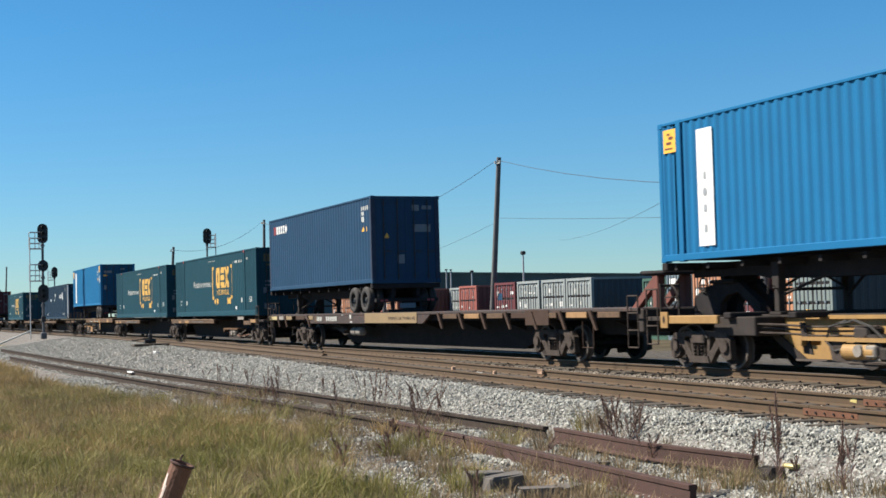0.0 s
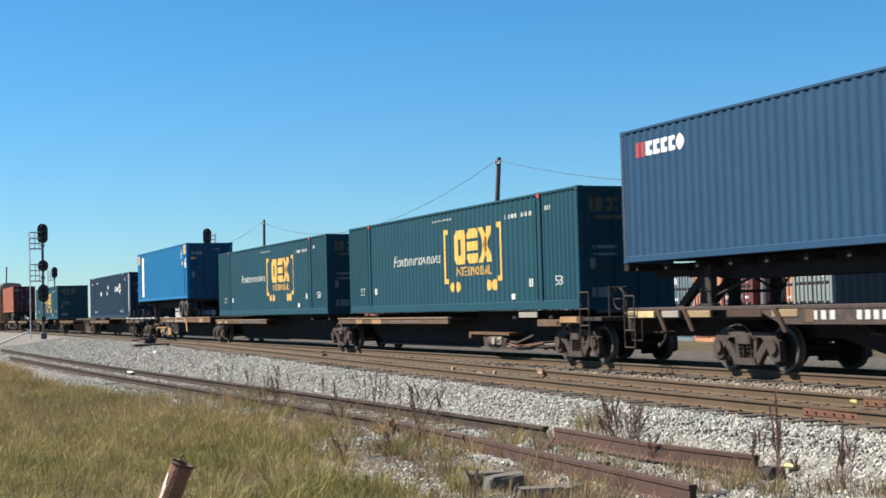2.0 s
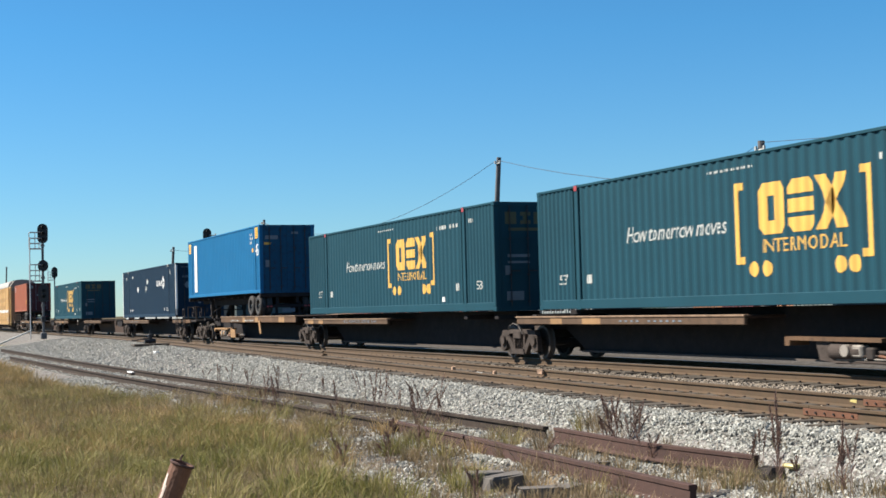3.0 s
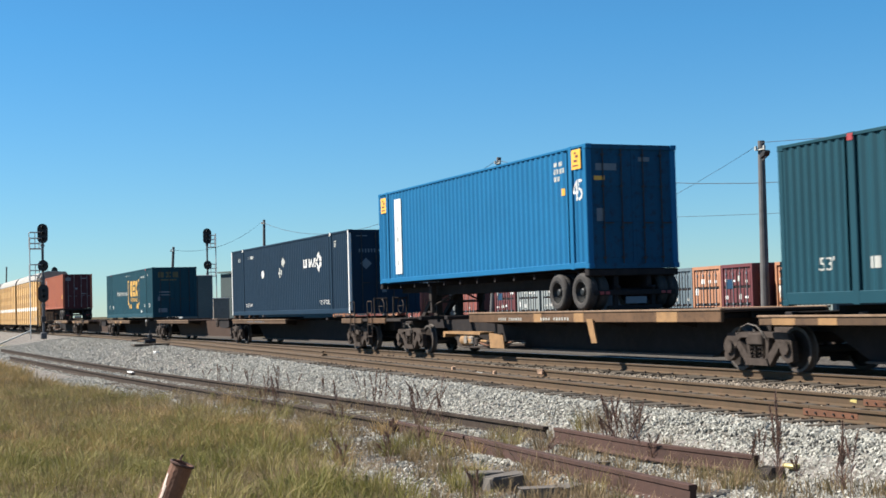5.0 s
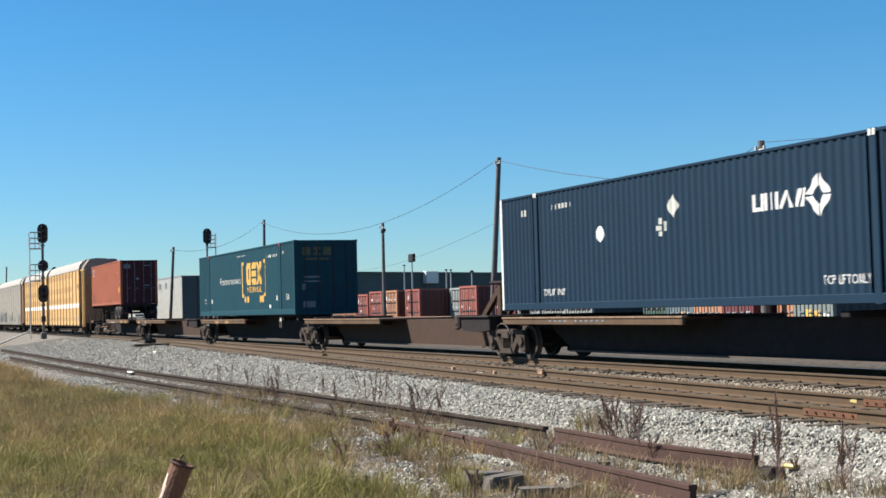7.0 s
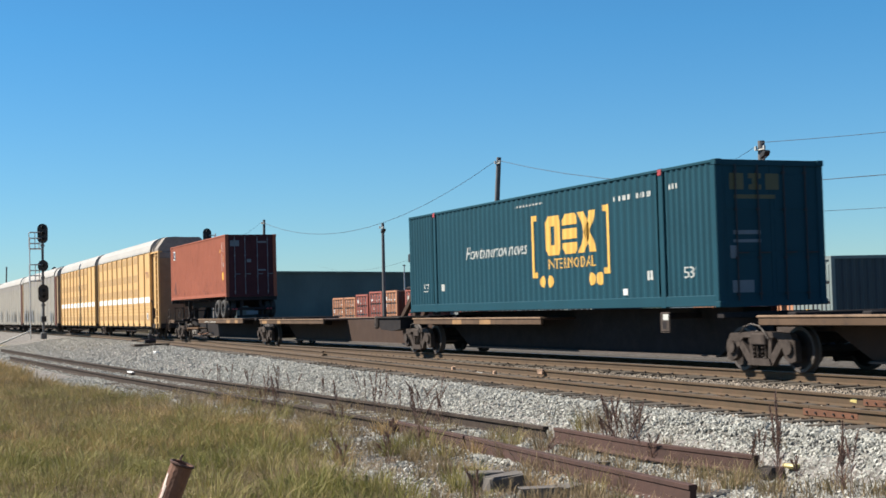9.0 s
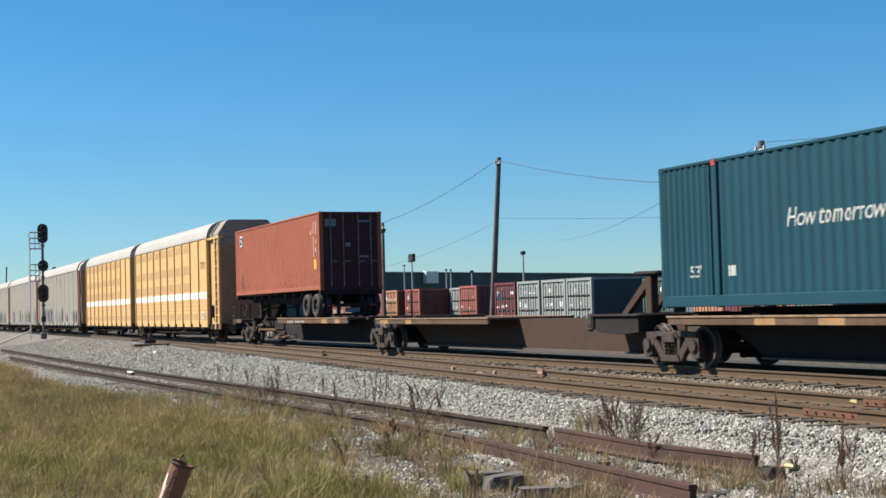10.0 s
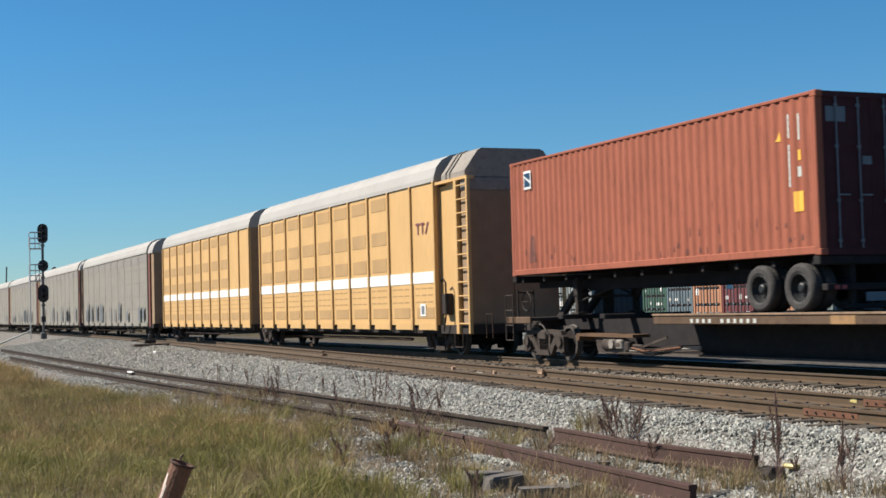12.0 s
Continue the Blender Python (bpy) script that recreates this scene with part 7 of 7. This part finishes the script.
def spikes(name, f, x0, x1, z, parent):
    bm = bmesh.new()
    x = x0
    while x < x1:
        for s in (-1, 1):
            y = f(x) + s * 0.753
            for d in (-0.10, 0.10):
                jx = x + 0.05 * (lot.random() - 0.5)
                box(jx - 0.018, jx + 0.018, y + d - 0.015, y + d + 0.015, z - 0.02, z + 0.022, bm)
        x += 0.53
    ob = part(name, bm, M_DARKMETAL, parent)
    return tagged(ob, "rusted rail spikes", kind="stuff")


spikes("rail_spikes", lambda x: 0.0, -60, 6, -0.165, main_track)
spikes("rail_spikes", siding_y, -58, 6, -0.165, siding)


def ballast(name, count, sample, small, large, label, mat=M_STONE):
    """Loose angular stones strewn over the ground: distorted octahedra in one mesh."""
    base = np.array([(1, 0, 0), (-1, 0, 0), (0, 1, 0), (0, -1, 0), (0, 0, 1), (0, 0, -1)], float)
    tri = np.array([(0, 2, 4), (2, 1, 4), (1, 3, 4), (3, 0, 4), (2, 0, 5), (1, 2, 5), (3, 1, 5), (0, 3, 5)])
    xy = sample(count)
    z = np.array([ground_z(float(x), float(y)) for x, y in xy])
    n = len(xy)
    size = rng.uniform(small, large, (n, 1, 1)) * rng.uniform(0.6, 1.25, (n, 6, 1)) * rng.uniform(0.65, 1.1, (n, 1, 3))
    q = rng.normal(size=(n, 4))
    q /= np.linalg.norm(q, axis=1, keepdims=True)
    w, a, b, c = q.T
    rot = np.stack([np.stack([1 - 2 * (b * b + c * c), 2 * (a * b - c * w), 2 * (a * c + b * w)], -1),
                    np.stack([2 * (a * b + c * w), 1 - 2 * (a * a + c * c), 2 * (b * c - a * w)], -1),
                    np.stack([2 * (a * c - b * w), 2 * (b * c + a * w), 1 - 2 * (a * a + b * b)], -1)], -2)
    pts = np.einsum("nij,nkj->nki", rot, base[None] * size)
    pts += np.concatenate([xy, (z + rng.uniform(-0.008, 0.02, n))[:, None]], 1)[:, None, :]
    faces = (tri[None] + (np.arange(n) * 6)[:, None, None]).reshape(-1, 3)
    return tagged(new(name, mesh_of(name, pts.reshape(-1, 3), faces, mat)), label, "ballast", kind="stuff")


def on_bank(count):
    x = -10.6 - 36 * rng.random(count) ** 1.5
    hi = np.array([siding_y(float(v)) - 1.05 for v in x])
    lo = np.array([stub_y(float(v)) - 1.2 for v in x])
    xy = np.stack([x, lo + (hi - lo) * rng.random(count)], 1)
    dirt = np.array([soil_shade_at(float(a), float(b)) for a, b in xy])
    return xy[rng.random(count) > dirt * 0.85]


def far_bank(count):
    x = -38 - 70 * rng.random(count)
    hi = np.array([min(-1.4, siding_y(float(v)) - 1.05) for v in x])
    lo = np.array([stub_y(float(v)) - 1.0 for v in x])
    return np.stack([x, lo + (hi - lo) * rng.random(count)], 1)


def between(count):
    x = -12.5 - 40 * rng.random(count) ** 1.3
    hi = np.full(count, -0.95)
    lo = np.array([siding_y(float(v)) - 1.3 for v in x])
    return np.stack([x, lo + (hi - lo) * rng.random(count)], 1)


def under_train(count):
    x = -16.0 - 40 * rng.random(count) ** 1.3
    return np.stack([x, -0.95 + 4.5 * rng.random(count)], 1)


def verge(count):
    x = -9.0 - 38 * rng.random(count) ** 1.4
    hi = np.array([stub_y(float(v)) - 0.6 for v in x])
    xy = np.stack([x, hi - 2.4 * rng.random(count) ** 1.4], 1)
    dirt = np.array([soil_shade_at(float(a), float(b)) for a, b in xy])
    return xy[rng.random(count) > dirt * 0.8]


ballast("ballast_stones", 105000, on_bank, 0.018, 0.042, "pale grey crushed stone ballast on the bank")
ballast("ballast_stones", 34000, far_bank, 0.028, 0.058, "pale grey crushed stone ballast farther along")
ballast("ballast_stones", 26000, between, 0.02, 0.045, "dusty ballast stones between the tracks", M_DUSTSTONE)
ballast("dark_ballast_stones", 12000, under_train, 0.02, 0.045, "dark oily ballast stones with shade in their colour, under the main track", M_DARKSTONE)
ballast("ballast_stones", 34000, verge, 0.018, 0.048, "scattered ballast stones in the weedy verge")


def blades(name, roots, height, width, lean, mat, label, category="grass", centre=None):
    """Bent grass blades, one per root: three triangles each. Tufts spread outwards from their centre."""
    n = len(roots)
    h = height * rng.uniform(0.45, 1.3, n)
    a = rng.uniform(0, 2 * math.pi, n)
    d = np.stack([np.cos(a), np.sin(a), np.zeros(n)], 1)
    if centre is not None:
        out = roots - centre
        out[:, 2] = 0
        d = 0.5 * d + out / (np.linalg.norm(out, axis=1, keepdims=True) + 1e-6)
    turn = rng.uniform(0, 2 * math.pi, n)
    side = np.stack([np.cos(turn), np.sin(turn), np.zeros(n)], 1)
    w = (width * rng.uniform(0.6, 1.3, n))[:, None]
    bend = (h * lean * rng.uniform(0.15, 1.2, n))[:, None]
    up = np.zeros((n, 3))
    up[:, 2] = h
    mid = roots + up * 0.6 + d * bend * 0.4
    tip = roots + up * rng.uniform(0.75, 1.05, (n, 1)) + d * bend
    v = np.stack([roots - side * w, roots + side * w, mid - side * w * 0.7, mid + side * w * 0.7, tip], 1)
    t = np.array([(0, 1, 3), (0, 3, 2), (2, 3, 4)])
    faces = (t[None] + (np.arange(n) * 5)[:, None, None]).reshape(-1, 3)
    return tagged(new(name, mesh_of(name, v.reshape(-1, 3), faces, mat)), label, category, kind="stuff")


def grass_roots(count, x0, x1, tuft, spread, seed, thin):
    """Clumped roots between the left bound of the verge and the gravel's edge; thin: share of bare patches."""
    out, mid = [], []
    tries = 0
    while len(out) < count and tries < count * 3:
        tries += 1
        x = x0 + (x1 - x0) * rng.random()
        y = -16.8 - 0.02 * x + 7.6 * rng.random()
        g = gravel_at(x, y) + 0.35 * noise.noise((x * 0.9, y * 0.9, 4.0))
        if g > 0.62 * rng.random() + 0.10:
            continue
        if noise.noise((x * 0.8, y * 1.3, seed)) < thin and rng.random() < 0.8:
            continue
        z = ground_z(x, y) - 0.01
        k = 0.7 + 0.6 * rng.random()
        for _ in range(int(tuft * k)):
            out.append((x + rng.normal() * spread * k, y + rng.normal() * spread * k, z))
            mid.append((x, y, z))
    return np.array(out), np.array(mid)


def meadow(name, count, x0, x1, tuft, spread, seed, thin, height, width, lean, mat, label):
    roots, mid = grass_roots(count, x0, x1, tuft, spread, seed, thin)
    return blades(name, roots, height, width, lean, mat, label, "grass", mid)


meadow("grass", 70000, -11.0, -19.5, 16, 0.07, 9.0, -0.02, 0.10, 0.004, 1.3, M_OLIVE, "matted olive grass with bare brown patches")
meadow("grass", 60000, -18.0, -25.5, 22, 0.08, 5.0, 0.0, 0.15, 0.005, 1.0, M_GRASS, "fresh green grass tufts")
meadow("grass", 76000, -21.0, -46.0, 26, 0.13, 6.0, -0.08, 0.23, 0.006, 1.25, M_GOLDGRASS, "uneven golden meadow grass")
meadow("grass", 30000, -44.0, -85.0, 14, 0.16, 6.0, -0.3, 0.38, 0.012, 0.7, M_GOLDGRASS, "golden grass farther off")
meadow("grass", 34000, -13.0, -40.0, 70, 0.14, 12.0, 0.10, 0.32, 0.006, 0.9, M_GRASS, "larger dark green grass clumps")
meadow("dry_grass", 22000, -24.0, -62.0, 18, 0.13, 3.0, 0.0, 0.40, 0.0045, 0.8, M_STRAW, "brown seeding grass in drifts")
meadow("dry_grass", 9000, -12.5, -24.0, 14, 0.16, 8.0, 0.08, 0.20, 0.004, 1.1, M_STRAW, "brown matted grass patches")
meadow("dry_grass", 9000, -13.0, -40.0, 9, 0.05, 2.0, 0.05, 0.34, 0.0035, 0.6, M_DRY, "dry standing grass stems")


def weed_roots(count, tuft, spread):
    out = []
    while len(out) < count:
        x = -9.5 - 26 * rng.random() ** 1.3
        y = stub_y(x) + rng.choice((-1.0, -0.75, -1.3, -1.8, -0.2, 0.3, 0.75)) + rng.normal() * 0.25
        if noise.noise((x * 1.1, y * 1.1, 2.0)) < 0.02:
            continue
        z = ground_z(x, y) - 0.01
        for _ in range(tuft):
            out.append((x + rng.normal() * spread, y + rng.normal() * spread, z))
    return np.array(out)


def tuft(x, y, height, n, mat, label, spread=0.07):
    z = ground_z(x, y) - 0.01
    mid = np.tile(np.array([x, y, z]), (n, 1))
    roots = mid + rng.normal(size=(n, 3)) * np.array([spread, spread, 0])
    ob = blades("grass_tuft", roots, height, 0.0045, 0.65, mat, label, "grass tuft", mid)
    return tagged(ob, label, "grass tuft", "tufts in the weedy verge", "thing")


for x, y, h, n, m in ((-24.96, -9.23, 0.42, 90, M_GRASS), (-19.14, -10.41, 0.30, 90, M_DRY), (-18.93, -10.14, 0.40, 110, M_GRASS), (-18.83, -9.38, 0.36, 120, M_GRASS),
                      (-20.61, -8.75, 0.34, 100, M_GOLDGRASS), (-13.77, -10.37, 0.22, 100, M_OLIVE), (-13.12, -9.79, 0.24, 110, M_DRY), (-12.25, -8.36, 0.26, 130, M_OLIVE),
                      (-12.37, -7.92, 0.28, 140, M_OLIVE), (-12.75, -7.45, 0.28, 120, M_DRY), (-12.64, -9.09, 0.22, 110, M_OLIVE), (-29.2, -9.3, 0.40, 90, M_GOLDGRASS),
                      (-15.11, -11.08, 0.22, 90, M_OLIVE), (-14.16, -10.54, 0.24, 90, M_DRY), (-13.17, -9.24, 0.2, 80, M_DRY), (-18.06, -7.76, 0.26, 100, M_GRASS),
                      (-17.1, -7.74, 0.30, 110, M_DRY), (-14.48, -7.92, 0.26, 90, M_DRY), (-17.67, -9.0, 0.34, 100, M_GRASS), (-16.3, -9.5, 0.26, 90, M_DRY),
                      (-21.4, -9.6, 0.34, 100, M_GRASS),
                      (-18.08, -6.41, 0.42, 70, M_LITTER), (-17.67, -6.46, 0.38, 70, M_DRY), (-18.24, -6.47, 0.34, 60, M_GRASS), (-17.66, -7.22, 0.26, 60, M_DRY),
                      (-14.78, -9.99, 0.42, 80, M_GRASS), (-18.65, -8.82, 0.36, 80, M_GRASS), (-18.97, -9.23, 0.34, 70, M_OLIVE), (-16.12, -9.98, 0.26, 70, M_DRY),
                      (-15.85, -10.59, 0.26, 70, M_OLIVE), (-19.12, -7.49, 0.24, 60, M_GRASS), (-13.24, -7.62, 0.22, 80, M_OLIVE), (-12.55, -7.64, 0.24, 90, M_OLIVE),
                      (-15.65, -6.61, 0.22, 60, M_LITTER), (-22.27, -9.01, 0.34, 80, M_GRASS), (-23.67, -8.10, 0.26, 60, M_DRY), (-21.52, -9.65, 0.30, 80, M_GRASS),
                      (-13.49, -9.81, 0.20, 70, M_OLIVE), (-13.30, -9.13, 0.20, 60, M_DRY),
                      (-23.0, -9.3, 0.36, 90, M_DRY), (-15.2, -9.6, 0.3, 90, M_GRASS), (-11.9, -7.7, 0.26, 110, M_OLIVE)):
    tuft(x, y, h, n, m, "yellow-green grass tuft among ballast stones" if m in (M_GRASS, M_GOLDGRASS) else "dry brown weed tuft among ballast stones")


for _ in range(58):
    x = -12.5 - 20.5 * lot.random()
    y = stub_y(x) - 0.78 - 1.9 * lot.random() ** 1.4
    m = lot.choice((M_GRASS, M_DRY, M_OLIVE, M_GOLDGRASS))
    tuft(x, y, lot.uniform(0.16, 0.36), lot.randrange(50, 110), m, "yellow-green grass tuft among ballast stones" if m in (M_GRASS, M_GOLDGRASS) else "dry brown weed tuft among ballast stones", lot.uniform(0.05, 0.12))


def litter_roots(count):
    out = []
    while len(out) < count:
        x = -11.0 - 13 * rng.random()
        y = stub_y(x) - 1.0 - 2.6 * rng.random()
        if noise.noise((x * 1.3, y * 1.3, 7.0)) < -0.08 - 0.25 * smooth(-1.8, -3.2, y - stub_y(x)):
            continue
        z = ground_z(x, y)
        for _ in range(7):
            out.append((x + rng.normal() * 0.09, y + rng.normal() * 0.09, z))
    return np.array(out)


blades("dead_litter", litter_roots(11000), 0.09, 0.005, 1.8, M_LITTER, "matted dead stems lying on the gravel", "weeds")
blades("weeds", weed_roots(9000, 9, 0.07), 0.24, 0.0055, 0.75, M_DRY, "dry weeds growing through the gravel", "weeds")


def stalk_clump(x, y, height, n, spread, label="brown dead seed stalks beside the old rails"):
    z = ground_z(x, y)
    t = thing("weed_stalks", label, "weeds", (x, y, z), "dead stalks along the stub track")
    for _ in range(n):
        bm = bmesh.new()
        bx, by = lot.uniform(-1, 1) * spread * 0.4, lot.uniform(-1, 1) * spread * 0.4
        hh = height * lot.uniform(0.6, 1.05)
        lx, ly = lot.uniform(-1, 1) * spread, lot.uniform(-1, 1) * spread
        def along(k):
            return Vector((bx + lx * k * k, by + ly * k * k, hh * k))
        tube([along(k) for k in np.linspace(0, 1, 8)], 0.0042, 4, bm)
        def bristle(root, d, w):
            side = d.cross(Vector((lot.uniform(-1, 1), lot.uniform(-1, 1), lot.uniform(-1, 1)))).normalized() * w
            v = [bm.verts.new(p) for p in (root, root + d * 0.5 + side, root + d, root + d * 0.5 - side)]
            bm.faces.new(v)
        head = lot.uniform(0.50, 0.68)
        for q in range(54):
            k = head + (1.0 - head) * q / 53
            stem = (along(min(1.0, k + 0.03)) - along(k - 0.03)).normalized()
            out = Vector((lot.uniform(-1, 1), lot.uniform(-1, 1), lot.uniform(-0.2, 0.4)))
            swell = math.sin(math.pi * min(1.0, 0.15 + 0.85 * (q / 53)))
            bristle(along(k), (stem + out * 0.42).normalized() * lot.uniform(0.035, 0.075) * (0.5 + swell), 0.0042)
        for q in range(5):
            k = lot.uniform(0.05, 0.5)
            a = lot.uniform(0, 2 * math.pi)
            bristle(along(k), Vector((math.cos(a) * 0.6, math.sin(a) * 0.6, 0.8)) * lot.uniform(0.10, 0.22), 0.005)
        part("stalk", bm, M_STALK, t)
    return t


for row in [(-16.86, -6.75, 0.75, 9, 0.2), (-16.6, -6.95, 0.6, 5, 0.2), (-12.38, -7.24, 1.04, 3, 0.06), (-11.59, -7.04, 0.78, 3, 0.08), (-13.41, -6.7, 0.5, 2, 0.1),
            (-25.45, -9.2, 0.85, 5, 0.18), (-27.55, -8.9, 0.7, 4, 0.15), (-20.23, -8.4, 0.72, 4, 0.2), (-18.78, -8.99, 0.5, 4, 0.15),
            (-32.09, -8.0, 0.83, 3, 0.12),
            (-31.51, -7.43, 0.77, 4, 0.15),
            (-26.89, -7.49, 0.59, 3, 0.1),
            (-25.38, -7.2, 0.82, 5, 0.18),
            (-23.15, -7.2, 0.79, 4, 0.3),
            (-22.29, -7.2, 0.85, 4, 0.25),
            (-15.51, -7.2, 0.79, 9, 0.22),
            (-12.11, -7.44, 1.04, 3, 0.06),
            (-11.39, -7.2, 0.69, 4, 0.12),
            (-12.95, -7.2, 0.56, 3, 0.12),
            (-38.52, -7.2, 0.65, 3, 0.15),
            (-18.11, -10.37, 0.51, 4, 0.15),
            (-17.69, -9.81, 0.48, 4, 0.2),
            (-28.79, -7.2, 0.59, 2, 0.1),
            (-13.27, -10.52, 0.48, 3, 0.15),
            (-12.13, -7.2, 0.42, 2, 0.08),
            (-39.52, -7.4, 0.6, 2, 0.25),
            (-36.55, -7.3, 0.75, 2, 0.25),
            (-33.46, -7.2, 0.7, 2, 0.25),
            (-30.65, -7.3, 0.6, 2, 0.2),
            (-26.47, -7.1, 0.8, 3, 0.3),
            (-24.87, -7.2, 0.85, 3, 0.3),
            (-24.21, -7.1, 0.7, 3, 0.35),
            (-22.82, -7.2, 0.8, 3, 0.35),
            (-21.9, -7.2, 0.65, 2, 0.3),
            (-15.7, -7.3, 0.7, 4, 0.3),
            (-14.83, -7.4, 0.5, 3, 0.2),
            (-11.94, -7.6, 0.7, 2, 0.1),
            (-11.01, -7.4, 0.8, 2, 0.12),
            (-15.97, -8.3, 0.35, 2, 0.2),
            (-21.67, -9.2, 0.5, 3, 0.2),
            (-19.26, -9.2, 0.55, 3, 0.2),
            (-25.43, -9.2, 0.55, 3, 0.2)]:
    stalk_clump(*row)


def scrap(name, label, x, y, z, sx, sy, sz, mat, turn):
    bm = box(-sx, sx, -sy, sy, 0, sz, None, min(sx, sy, sz) * 0.25)
    for v in bm.verts:
        v.co += Vector((lot.uniform(-1, 1), lot.uniform(-1, 1), lot.uniform(-1, 1))) * min(sx, sy, sz) * 0.2
    ob = finish(name, bm, mat)
    ob.matrix_basis = pose(x, y, z, 0, 0, turn)
    return tagged(ob, label, "debris")


scrap("concrete_chunk", "white chunk of rubble beside the rail", -26.65, -4.36, -0.17, 0.11, 0.08, 0.11, M_PALE, 10)
scrap("wood_chunk", "orange-brown splinter block beside the rail", -25.51, -3.43, -0.10, 0.07, 0.05, 0.10, M_SPLINTER, 30)
scrap("wood_chunk", "orange-brown splinter block beside the rail", -25.87, -4.33, -0.12, 0.04, 0.04, 0.12, M_SPLINTER, 0)
scrap("wood_chunk", "orange-brown splinter block beside the rail", -28.70, -4.05, -0.12, 0.04, 0.04, 0.12, M_SPLINTER, 0)
scrap("yellow_litter", "crumpled yellow scrap on the ballast", -12.95, -6.62, -0.60, 0.09, 0.08, 0.05, M_LEMON, 20)
scrap("white_litter", "flat white scrap between old rails", -47.20, -8.03, -0.60, 0.3, 0.15, 0.05, M_WHITE, 5)
scrap("lime_litter", "pale yellow scrap against the rail joint", -15.17, -3.81, -0.12, 0.08, 0.05, 0.08, M_LEMON, 0)
scrap("dark_stone", "dark lump of stone by the rail end", -12.83, -7.05, -0.70, 0.17, 0.13, 0.14, M_DARKMETAL, 15)
scrap("white_stone", "white stone on the bank", -60.54, -4.64, -0.35, 0.12, 0.1, 0.1, M_WHITE, 15)
motions()
